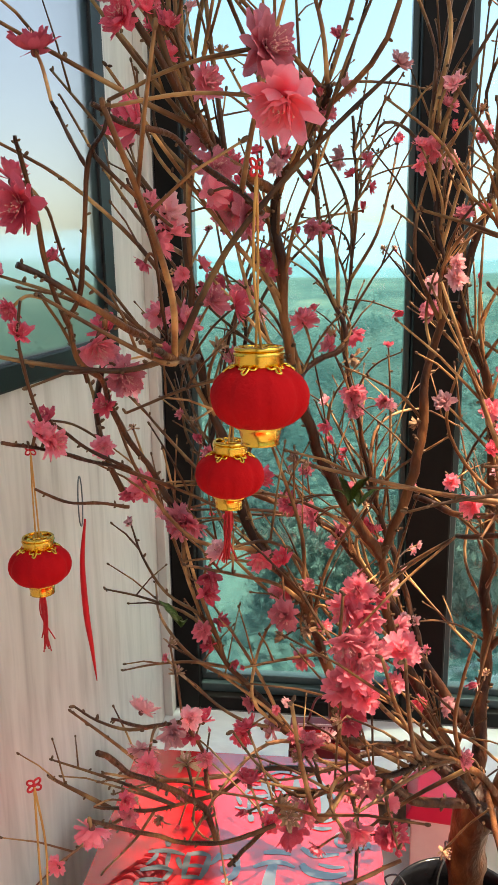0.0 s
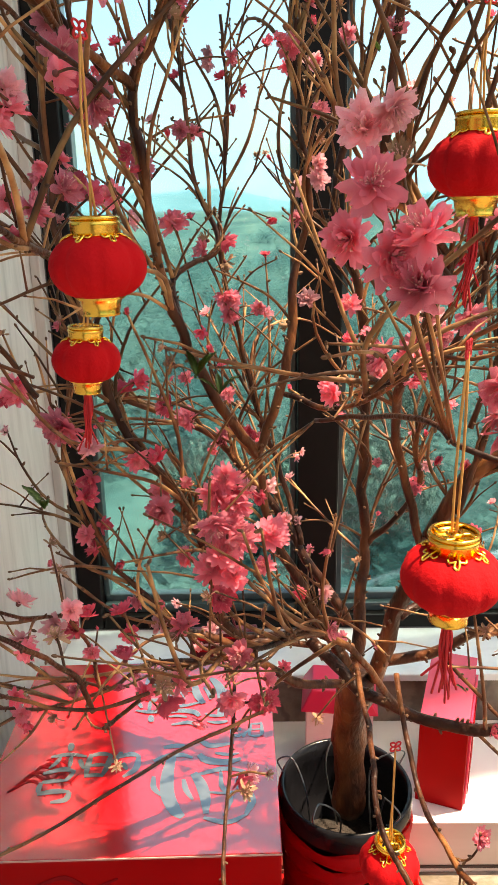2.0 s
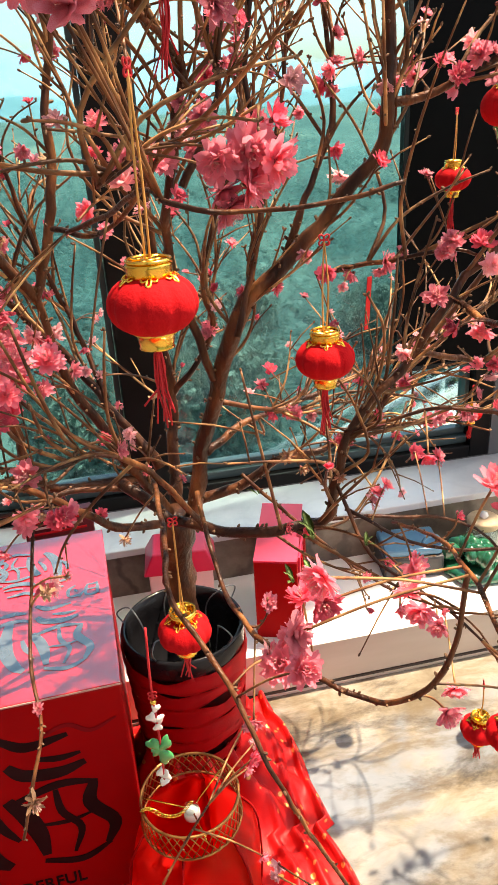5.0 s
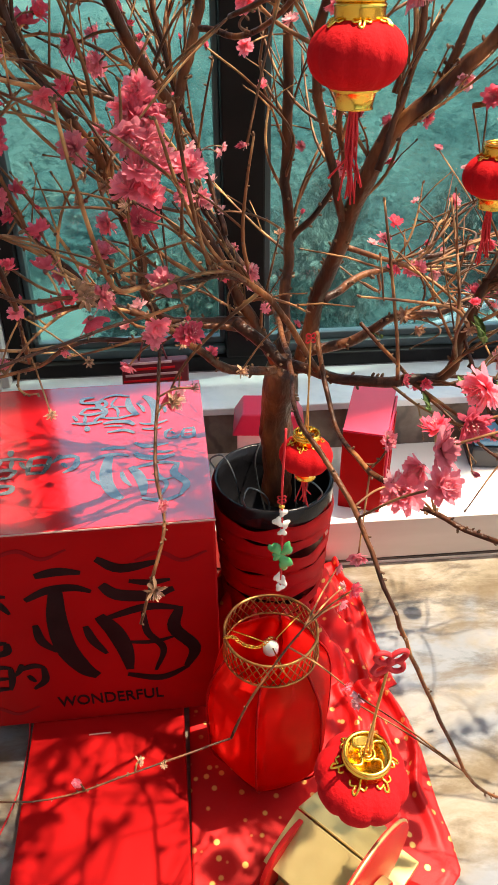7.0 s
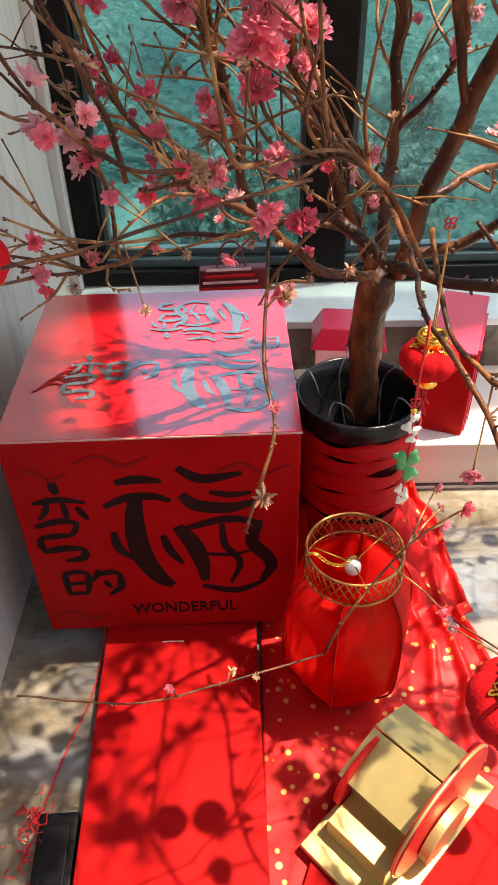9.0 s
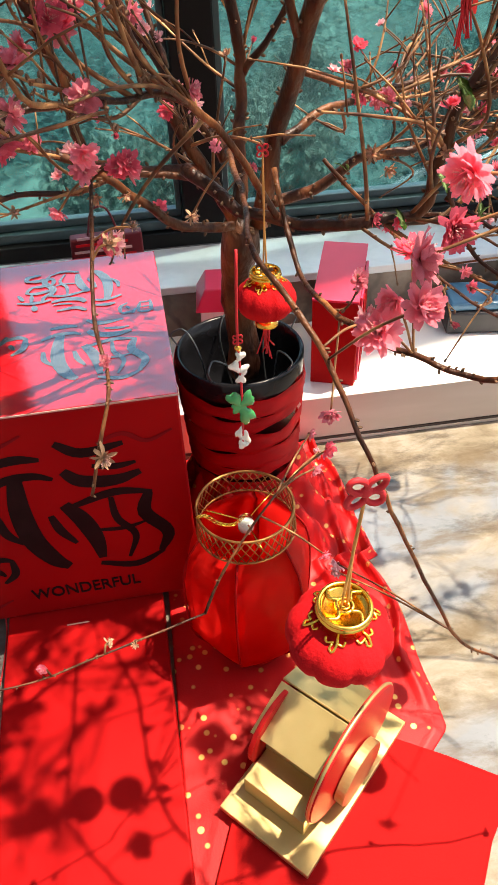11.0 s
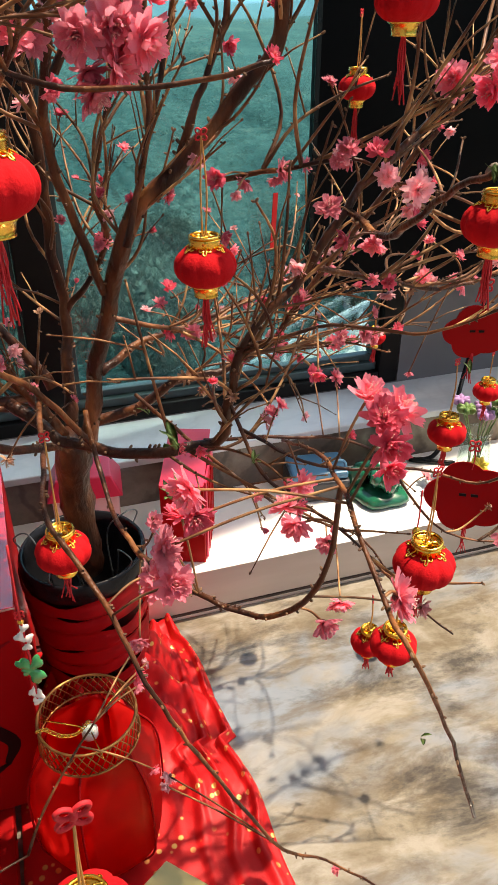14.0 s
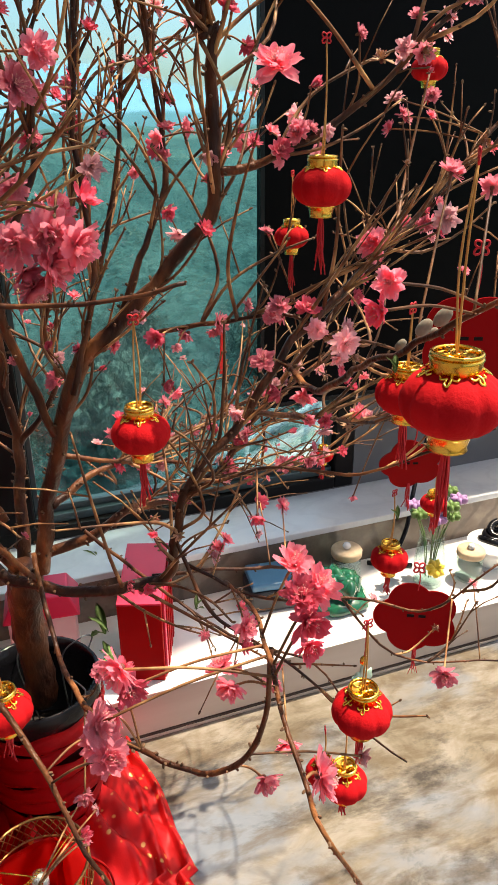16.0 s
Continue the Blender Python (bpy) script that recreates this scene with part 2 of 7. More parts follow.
M_MAGENTA = varied("pinkish_red_card", ((0.3, (0.66, 0.018, 0.06)), (0.7, (0.76, 0.03, 0.09))), 10, 0.38, 0.1, coat=0.2)
M_BLUE = varied("blue_lid", ((0.3, (0.05, 0.17, 0.29)), (0.7, (0.09, 0.25, 0.39))), 12, 0.35, 0.1)
M_CHARCOAL = varied("charcoal_case", ((0.3, (0.02, 0.02, 0.022)), (0.7, (0.05, 0.05, 0.055))), 14, 0.5, 0.2)
M_GREEN = varied("green_glaze", ((0.3, (0.004, 0.06, 0.03)), (0.7, (0.012, 0.15, 0.075))), 30, 0.12, 0.1, coat=0.6)
M_CORK = varied("pale_cork", ((0.3, (0.50, 0.36, 0.22)), (0.7, (0.64, 0.50, 0.33))), 60, 0.8, 0.5)
M_CERAMIC = varied("white_ceramic", ((0.3, (0.72, 0.72, 0.70)), (0.7, (0.80, 0.80, 0.78))), 8, 0.2, 0.03, coat=0.4)
M_YELLOW = varied("yellow_petal", ((0.3, (0.72, 0.48, 0.03)), (0.7, (0.82, 0.62, 0.08))), 40, 0.6, 0.2)
M_PURPLE = varied("lilac_petal", ((0.3, (0.32, 0.16, 0.36)), (0.7, (0.48, 0.28, 0.50))), 40, 0.6, 0.2)
M_STAMEN = varied("stamen", ((0.3, (0.78, 0.34, 0.36)), (0.7, (0.86, 0.58, 0.46))), 200, 0.7, 0.1)
M_SEPAL = varied("dark_sepal", ((0.3, (0.13, 0.03, 0.03)), (0.7, (0.24, 0.07, 0.05))), 100, 0.7, 0.2)
M_RAIL = varied("pale_blue_steel", ((0.3, (0.50, 0.60, 0.64)), (0.7, (0.62, 0.70, 0.73))), 6, 0.4, 0.05)


def petal_material(name, deep, pale, dry=False):
    """Thin petals that let some light through, paler towards some patches, no two flowers alike."""
    m, nodes, links, bsdf = material(name)
    n = noise_at(nodes, links, 90, 4)
    r = ramp(nodes, ((0.3, deep), (0.7, pale)))
    links.new(n.outputs["Fac"], r.inputs["Fac"])
    info = nodes.new("ShaderNodeObjectInfo")
    span = nodes.new("ShaderNodeMapRange")
    span.inputs["To Min"].default_value, span.inputs["To Max"].default_value = 0.75, 1.2
    hsv = nodes.new("ShaderNodeHueSaturation")
    links.new(info.outputs["Random"], span.inputs["Value"])
    links.new(span.outputs["Result"], hsv.inputs["Value"])
    links.new(r.outputs["Color"], hsv.inputs["Color"])
    links.new(hsv.outputs["Color"], bsdf.inputs["Base Color"])
    bsdf.inputs["Roughness"].default_value = 0.65
    bsdf.inputs["Specular IOR Level"].default_value = 0.25
    f = noise_at(nodes, links, 300, 3)
    bumped(nodes, links, bsdf, f.outputs["Fac"], 0.3, 0.0006)
    if not dry:
        tr = nodes.new("ShaderNodeBsdfTranslucent")
        links.new(hsv.outputs["Color"], tr.inputs["Color"])
        mix = nodes.new("ShaderNodeMixShader")
        mix.inputs["Fac"].default_value = 0.52
        links.new(bsdf.outputs[0], mix.inputs[1])
        links.new(tr.outputs[0], mix.inputs[2])
        links.new(mix.outputs[0], nodes["Material Output"].inputs["Surface"])
    return m


M_PETAL = petal_material("pink_petal", (0.86, 0.17, 0.26), (0.95, 0.43, 0.50))
M_PETALPALE = petal_material("pale_pink_petal", (0.92, 0.42, 0.48), (0.96, 0.66, 0.68))
M_PETALDEEP = petal_material("deep_pink_petal", (0.78, 0.075, 0.15), (0.90, 0.24, 0.33))
M_PETALDRY = petal_material("dry_petal", (0.38, 0.20, 0.11), (0.56, 0.36, 0.22), True)


def glass_material(name, tint, gloss, blur=0.0, clear=0.6):
    """Tinted glass with a sheen at grazing angles; blur: how far a slightly wavy, hazy pane softens what lies behind."""
    m, nodes, links, bsdf = material(name)
    tr = nodes.new("ShaderNodeBsdfTransparent")
    tr.inputs["Color"].default_value = (*tint, 1)
    seen = tr.outputs[0]
    if blur:
        soft = nodes.new("ShaderNodeBsdfRefraction")
        soft.inputs["Color"].default_value = (*tint, 1)
        soft.inputs["IOR"].default_value, soft.inputs["Roughness"].default_value = 1.06, blur
        both = nodes.new("ShaderNodeMixShader")
        both.inputs["Fac"].default_value = 1 - clear
        links.new(seen, both.inputs[1])
        links.new(soft.outputs[0], both.inputs[2])
        seen = both.outputs[0]
    gl = nodes.new("ShaderNodeBsdfGlossy")
    gl.inputs["Roughness"].default_value = 0.02
    edge = nodes.new("ShaderNodeLayerWeight")
    edge.inputs["Blend"].default_value = 0.5
    steep = nodes.new("ShaderNodeMath")
    steep.operation = "POWER"
    steep.inputs[1].default_value = 4.0
    span = nodes.new("ShaderNodeMapRange")
    span.inputs["To Min"].default_value, span.inputs["To Max"].default_value = 0.1 * gloss, gloss
    mix = nodes.new("ShaderNodeMixShader")
    links.new(edge.outputs["Facing"], steep.inputs[0])
    links.new(steep.outputs["Value"], span.inputs["Value"])
    links.new(span.outputs["Result"], mix.inputs["Fac"])
    links.new(seen, mix.inputs[1])
    links.new(gl.outputs[0], mix.inputs[2])
    links.new(mix.outputs[0], nodes["Material Output"].inputs["Surface"])
    return m


M_PANE = glass_material("tinted_pane", (0.76, 0.955, 0.99), 0.25, 0.20)
M_PANE2 = glass_material("pale_blue_pane", (0.74, 0.78, 0.78), 0.12, 0.28)
M_CLEAR = glass_material("clear_glass", (0.88, 0.94, 0.93), 0.5)
M_FILM = glass_material("red_film", (0.62, 0.02, 0.02), 0.4)


# ---------------------------------------------------------------- mesh tools
def mesh_of(name, bm, mat, smooth=True):
    me = bpy.data.meshes.new(name)
    bm.to_mesh(me)
    bm.free()
    for m in (mat if isinstance(mat, (list, tuple)) else (mat,)):
        me.materials.append(m)
    if smooth:
        me.polygons.foreach_set("use_smooth", [True] * len(me.polygons))
    return me


def part(name, bm, mat, parent, label="", smooth=True, m=None):
    ob = new(name, mesh_of(name, bm, mat, smooth) if isinstance(bm, bmesh.types.BMesh) else bm)
    ob.parent = parent
    if m is not None:
        ob.matrix_basis = m
    if label:
        ob["label"] = label
    return ob


def thing(name, label, category, m=None, group="", kind=""):
    ob = new(name)
    ob.empty_display_size = 0.02
    if m is not None:
        ob.matrix_basis = m
    return tagged(ob, label, category, group, kind)


def solid(name, bm, mat, label, category="", kind="", smooth=False, m=None, group=""):
    ob = new(name, mesh_of(name, bm, mat, smooth))
    if m is not None:
        ob.matrix_basis = m
    return tagged(ob, label, category, group, kind)


def block(lo, hi, bevel=0.0, bm=None, segments=2):
    """A box between two corners, its edges rounded."""
    own = bmesh.new()
    c = [(a + b) / 2 for a, b in zip(lo, hi)]
    s = [b - a for a, b in zip(lo, hi)]
    bmesh.ops.create_cube(own, size=1.0, matrix=Matrix.LocRotScale(c, None, s))
    if bevel:
        bmesh.ops.bevel(own, geom=own.edges[:], offset=bevel, segments=segments, affect="EDGES", profile=0.5)
    return merged(bm, own)


def merged(bm, own, m=None):
    if m is not None:
        own.transform(m)
    if bm is None:
        return own
    me = bpy.data.meshes.new("tmp")
    own.to_mesh(me)
    own.free()
    bm.from_mesh(me)
    bpy.data.meshes.remove(me)
    return bm


def spun(profile, sides=32, wave=None):
    """A turned body from (radius, z) pairs; wave(angle, k) scales the radius."""
    bm = bmesh.new()
    rings = []
    for k, (r, z) in enumerate(profile):
        rings.append([bm.verts.new((r * (wave(a, k) if wave else 1) * math.cos(a), r * (wave(a, k) if wave else 1) * math.sin(a), z)) for a in (2 * math.pi * i / sides for i in range(sides))])
    for a, b in zip(rings, rings[1:]):
        for i in range(sides):
            bm.faces.new((a[i], a[(i + 1) % sides], b[(i + 1) % sides], b[i]))
    for ring in (rings[0], rings[-1]):
        if max(v.co.xy.length for v in ring) > 1e-4:
            bm.faces.new(ring)
    bmesh.ops.remove_doubles(bm, verts=bm.verts[:], dist=1e-6)
    bmesh.ops.recalc_face_normals(bm, faces=bm.faces[:])
    return bm


def spline(points, steps=6):
    """Catmull-Rom points along a line of control points."""
    p = [Vector(q) for q in points]
    p = [p[0] * 2 - p[1]] + p + [p[-1] * 2 - p[-2]]
    out = []
    for i in range(1, len(p) - 2):
        for k in range(steps):
            u = k / steps
            a, b, c, d = p[i - 1], p[i], p[i + 1], p[i + 2]
            out.append(0.5 * (2 * b + (c - a) * u + (2 * a - 5 * b + 4 * c - d) * u * u + (3 * b - a - 3 * c + d) * u ** 3))
    out.append(p[-2])
    return out


def tube(line, radius, sides=7, bm=None, closed=False):
    """A round tube along a line; radius: a number or a function of 0..1."""
    bm = bm or bmesh.new()
    n = len(line)
    up = Vector((0.31, 0.17, 0.93))
    rings = []
    for i, p in enumerate(line):
        if closed:
            d = line[(i + 1) % n] - line[i - 1]
        else:
            d = line[min(i + 1, n - 1)] - line[max(i - 1, 0)]
        d = d.normalized() if d.length > 1e-9 else Vector((0, 0, 1))
        s = d.cross(up)
        s = s.normalized() if s.length > 1e-3 else d.orthogonal().normalized()
        t = s.cross(d)
        r = radius(i / max(n - 1, 1)) if callable(radius) else radius
        rings.append([bm.verts.new(p + r * (math.cos(a) * s + math.sin(a) * t)) for a in (2 * math.pi * k / sides for k in range(sides))])
        up = t
    pairs = list(zip(rings, rings[1:])) + ([(rings[-1], rings[0])] if closed else [])
    for a, b in pairs:
        for k in range(sides):
            bm.faces.new((a[k], a[(k + 1) % sides], b[(k + 1) % sides], b[k]))
    if not closed:
        bm.faces.new(rings[0][::-1])
        bm.faces.new(rings[-1])
    return bm


def ring_line(radius, n=28, z=0.0, sx=1.0, sy=1.0):
    return [Vector((radius * sx * math.cos(2 * math.pi * k / n), radius * sy * math.sin(2 * math.pi * k / n), z)) for k in range(n)]


def blob(radius, bm=None, at=(0, 0, 0), scale=(1, 1, 1), u=10, v=7):
    own = bmesh.new()
    bmesh.ops.create_uvsphere(own, u_segments=u, v_segments=v, radius=radius, matrix=Matrix.LocRotScale(at, None, scale))
    return merged(bm, own)


# ---------------------------------------------------------------- the room
def structure(name, bm, mat, label, smooth=False):
    return solid(name, bm, mat, label, "", "structure", smooth)


def wall_with_hole(lo, hi, hole_lo, hole_hi, axis):
    """A wall slab with one rectangular opening through it; axis: 0 for a wall across x, 1 across y."""
    bm = bmesh.new()
    o = 1 - axis
    spans = (((lo[o], hole_lo[o]), (lo[2], hi[2])), ((hole_hi[o], hi[o]), (lo[2], hi[2])), ((hole_lo[o], hole_hi[o]), (lo[2], hole_lo[2])), ((hole_lo[o], hole_hi[o]), (hole_hi[2], hi[2])))
    for (a, b), (c, d) in spans:
        if b - a > 0.001 and d - c > 0.001:
            l, h = [0, 0, c], [0, 0, d]
            l[axis], h[axis], l[o], h[o] = lo[axis], hi[axis], a, b
            block(l, h, 0, bm)
    return bm


X0, X1, Y0, Y1, TOP = -0.21, 2.35, -2.2, 1.69, 7.30
structure("floor", block((X0, Y0, -0.1), (3.5, 1.30, 0)), M_FLOOR, "polished beige and blue-grey veined marble floor")
# unseen ceiling, set high and trimmed to clear the sun's path
bm = bmesh.new()
roof = bm.faces.new([bm.verts.new(p) for p in ((X0 - 0.2, Y0 - 0.2, TOP), (3.34, Y0 - 0.2, TOP), (2.36, Y1 + 0.1, TOP), (X0 - 0.2, Y1 + 0.1, TOP))])
bmesh.ops.translate(bm, verts=[g for g in bmesh.ops.extrude_face_region(bm, geom=[roof])["geom"] if isinstance(g, bmesh.types.BMVert)], vec=(0, 0, 0.1))
bmesh.ops.recalc_face_normals(bm, faces=bm.faces[:])
structure("ceiling", bm, M_CEIL, "unseen ceiling, cream to warm the bounced light")
structure("wall_west", wall_with_hole((X0 - 0.02, Y0, -0.1), (X0, Y1 + 0.1, TOP), (X0, 0.35, 1.09), (X0, 1.452, 2.2), 0), M_WALLGRAIN, "pale grey wood-grain wall panel")
# unseen wall: brown to limit bounce, opened wide to admit fill
structure("wall_south", wall_with_hole((X0 - 0.12, Y0 - 0.12, -0.1), (3.5, Y0, TOP), (0.2, Y0, 0.35), (3.2, Y0, 5.15), 1), M_BACKWALL, "unseen brown back wall, opened wide to let fill light in")
# unseen wall, its slant and opening added to steer the sun
east = structure("wall_east", wall_with_hole((0, -4.3, -0.1), (0.12, 0.10, TOP), (0, -4.0, 0.45), (0, 0.0, 7.10), 0), M_PLASTER, "unseen slanting wall, opened tall to shape the sunlight")
east.matrix_basis = pose(2.30, 1.69, 0, 0, 0, 13.5)
north = wall_with_hole((X0, Y1, -0.1), (X1, Y1 + 0.1, 2.50), (-0.19, Y1, 0.242), (1.255, Y1, 2.35), 1)
# unseen high opening, added so that sun reaches the ledge
merged(north, wall_with_hole((X0, Y1, 2.50), (X1, Y1 + 0.1, TOP), (1.55, Y1, 2.62), (2.28, Y1, 5.20), 1))
structure("wall_north", north, M_GREYWALL, "wall round the large window, shade in its grey, with an added high opening")
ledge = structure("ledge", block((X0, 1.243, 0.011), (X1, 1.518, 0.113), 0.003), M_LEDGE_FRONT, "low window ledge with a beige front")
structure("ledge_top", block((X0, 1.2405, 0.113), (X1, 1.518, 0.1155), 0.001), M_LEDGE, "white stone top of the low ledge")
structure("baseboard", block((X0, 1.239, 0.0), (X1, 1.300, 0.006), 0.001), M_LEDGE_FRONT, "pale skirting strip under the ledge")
structure("trim_joint", block((X0, 1.2415, 0.006), (X1, 1.300, 0.011)), M_JOINT, "dark joint line under the ledge front")
structure("sill_riser", block((X0, 1.518, 0.0), (X1, 1.69, 0.222)), M_RISER, "brown veined stone riser below the sill")
structure("window_sill", block((X0, 1.510, 0.222), (X1, 1.79, 0.240), 0.003), M_SILL, "pale grey stone window sill")
structure("trim_corner", block((X0, 1.655, 0.240), (-0.19, 1.689, TOP), 0.002), M_WALLGRAIN, "pale panel edge beside the window frame")


def window_unit(name, label, x0, x1, z0, z1, posts, m, front=-0.03, glass=0.010, back=0.05):
    """A dark framed window in its own plane: outer frame, posts, beads and panes."""
    w = thing(name, label, "window", m, kind="structure")
    part("window_frame", block((x0, front, z0), (x0 + 0.055, back, z1), 0.004), M_FRAME, w, smooth=False)
    part("window_frame", block((x1 - 0.055, front, z0), (x1, back, z1), 0.004), M_FRAME, w, smooth=False)
    part("window_frame", block((x0 + 0.055, front, z1 - 0.055), (x1 - 0.055, back, z1), 0.004), M_FRAME, w, smooth=False)
    part("window_frame", block((x0 + 0.055, front, z0), (x1 - 0.055, back, z0 + 0.035), 0.004), M_FRAME, w, smooth=False)
    edges = [x0 + 0.055]
    for a, b in posts:
        part("mullion", block((a, -0.035, z0 + 0.035), (b, back, z1 - 0.055), 0.005), M_FRAME, w, smooth=False)
        edges += [a, b]
    edges.append(x1 - 0.055)
    for a, b in zip(edges[::2], edges[1::2]):
        for k, (h, d) in enumerate(((0.022, front + 0.018), (0.018, front + 0.034)) if posts else ()):
            z = z0 + 0.036 + 0.022 * k
            part("glazing_bead", block((a + 0.001, d, z), (b - 0.001, 0.03, z + h - 0.001), 0.002), M_BEAD, w, "teal-grey sash rail", smooth=False)
        for xa, xb in ((a + 0.001, a + 0.014), (b - 0.014, b - 0.001)) if posts else ():
            part("glazing_bead", block((xa, -0.006, z0 + 0.077), (xb, 0.03, z1 - 0.056), 0.002), M_BEAD, w, smooth=False)
        pane = part("pane", block((a + 0.012 * bool(posts), glass, z0 + (0.074 if posts else 0.036)), (b - 0.012 * bool(posts), glass + 0.006, z1 - 0.056)), M_PANE if posts else M_PANE2, w, "teal-tinted glass", smooth=False)
        pane.visible_shadow = name != "window_3"
    return w


window_unit("window_1", "large dark bronze window with teal-tinted panes", -0.189, 1.254, 0.2415, 2.348, ((0.322, 0.414),), pose(0, 1.72, 0))
# fills the added high opening; its panes cast no shadow
window_unit("window_3", "unseen high corner window, added to let sun reach the ledge", 1.551, 2.279, 2.621, 5.199, ((1.90, 1.94),), pose(0, 1.72, 0))
window_unit("window_2", "dark framed side window in the grain panel wall", 0.352, 1.449, 1.092, 2.198, (), pose(X0 + 0.001, 0, 0, 0, 0, 90), -0.010, -0.006, 0.012)



# ---------------------------------------------------------------- outside
def ground_z(x, y):
    """Height of the valley floor and the slopes that climb round it."""
    r = math.hypot(x, y)
    q = Vector((x, y, 0))
    z = -5.5 - 4.0 * min(1, r / 25)
    rise = min(1.2, max(0, (r - 32) / 230))
    z += rise * (6.0 + 5 * noise.noise(q * 0.006) + 3 * noise.noise(q * 0.014 + Vector((9, 2, 0))))
    return z + min(1.4, r / 40) * 0.4 * noise.noise(q * 0.16)


def terrain():
    """Valley and wooded hills, one sheet out to the horizon."""
    bm = bmesh.new()
    rows = []
    rings = [3.0 * 1.075 ** k for k in range(96)]
    n = 150
    for r in rings:
        row = []
        for k in range(n):
            a = 2 * math.pi * k / n
            x, y = r * math.cos(a), r * math.sin(a)
            row.append(bm.verts.new((x, y, ground_z(x, y))))
        rows.append(row)
    for a, b in zip(rows, rows[1:]):
        for k in range(n):
            bm.faces.new((a[k], b[k], b[(k + 1) % n], a[(k + 1) % n]))
    c = bm.verts.new((0, 0, -5.5))
    for k in range(n):
        bm.faces.new((c, rows[0][k], rows[0][(k + 1) % n]))
    return bm


M_HILL, nodes_, links_, bsdf_ = material("haze_teal_slope")
patch_ = noise_at(nodes_, links_, 0.09, 8)
# haze is mixed into these greens as teal
tone_ = ramp(nodes_, ((0.36, (0.028, 0.080, 0.078)), (0.48, (0.045, 0.110, 0.104)), (0.58, (0.070, 0.140, 0.124)), (0.68, (0.15, 0.20, 0.155))))
co_ = nodes_.new("ShaderNodeTexCoord")
crown_ = nodes_.new("ShaderNodeTexVoronoi")
crown_.inputs["Scale"].default_value = 0.55
# gaps between crowns are darkened by colour, standing in for shade
dark_ = ramp(nodes_, ((0.05, (1.2, 1.2, 1.2)), (0.75, (0.75, 0.75, 0.75))))
grain_ = noise_at(nodes_, links_, 1.6, 6)
lift_ = nodes_.new("ShaderNodeVectorMath")
lift_.operation = "MULTIPLY"
lift2_ = nodes_.new("ShaderNodeVectorMath")
lift2_.operation = "MULTIPLY"
gr_ = ramp(nodes_, ((0.35, (0.8, 0.8, 0.8)), (0.65, (1.2, 1.2, 1.2))))
links_.new(co_.outputs["Object"], crown_.inputs["Vector"])
links_.new(patch_.outputs["Fac"], tone_.inputs["Fac"])
links_.new(crown_.outputs["Distance"], dark_.inputs["Fac"])
links_.new(grain_.outputs["Fac"], gr_.inputs["Fac"])
links_.new(tone_.outputs["Color"], lift_.inputs[0])
links_.new(dark_.outputs["Color"], lift_.inputs[1])
links_.new(lift_.outputs[0], lift2_.inputs[0])
links_.new(gr_.outputs["Color"], lift2_.inputs[1])
links_.new(lift2_.outputs[0], bsdf_.inputs["Base Color"])
bsdf_.inputs["Roughness"].default_value = 0.95
bsdf_.inputs["Specular IOR Level"].default_value = 0.1
solid("ground", terrain(), M_HILL, "green wooded slopes and a hazy valley outside", "", "structure", True)


def far_ridge(name, dist, base, high, seed, mat, label):
    bm = bmesh.new()
    low, top = [], []
    for k in range(181):
        a = 2 * math.pi * k / 180
        h = base + high * (0.5 + noise.noise(Vector((math.cos(a) * 2.2 + seed, math.sin(a) * 2.2, seed))) + 0.3 * noise.noise(Vector((math.cos(a) * 9, math.sin(a) * 9, seed))))
        low.append(bm.verts.new((dist * math.cos(a), dist * math.sin(a), -60)))
        top.append(bm.verts.new((dist * 1.25 * math.cos(a), dist * 1.25 * math.sin(a), h)))
    for k in range(180):
        bm.faces.new((low[k], low[k + 1], top[k + 1], top[k]))
    return solid(name, bm, mat, label, "", "structure", True)


# distance haze is painted into the ridge colours, paler farther off
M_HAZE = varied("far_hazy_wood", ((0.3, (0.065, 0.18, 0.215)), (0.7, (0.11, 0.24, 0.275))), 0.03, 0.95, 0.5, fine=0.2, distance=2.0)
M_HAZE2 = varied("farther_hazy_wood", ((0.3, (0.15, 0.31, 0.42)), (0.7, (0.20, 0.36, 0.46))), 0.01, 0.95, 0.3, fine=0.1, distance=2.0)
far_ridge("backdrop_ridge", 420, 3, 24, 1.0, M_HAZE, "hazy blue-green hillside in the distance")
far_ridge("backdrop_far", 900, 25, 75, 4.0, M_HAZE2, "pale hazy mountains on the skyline")


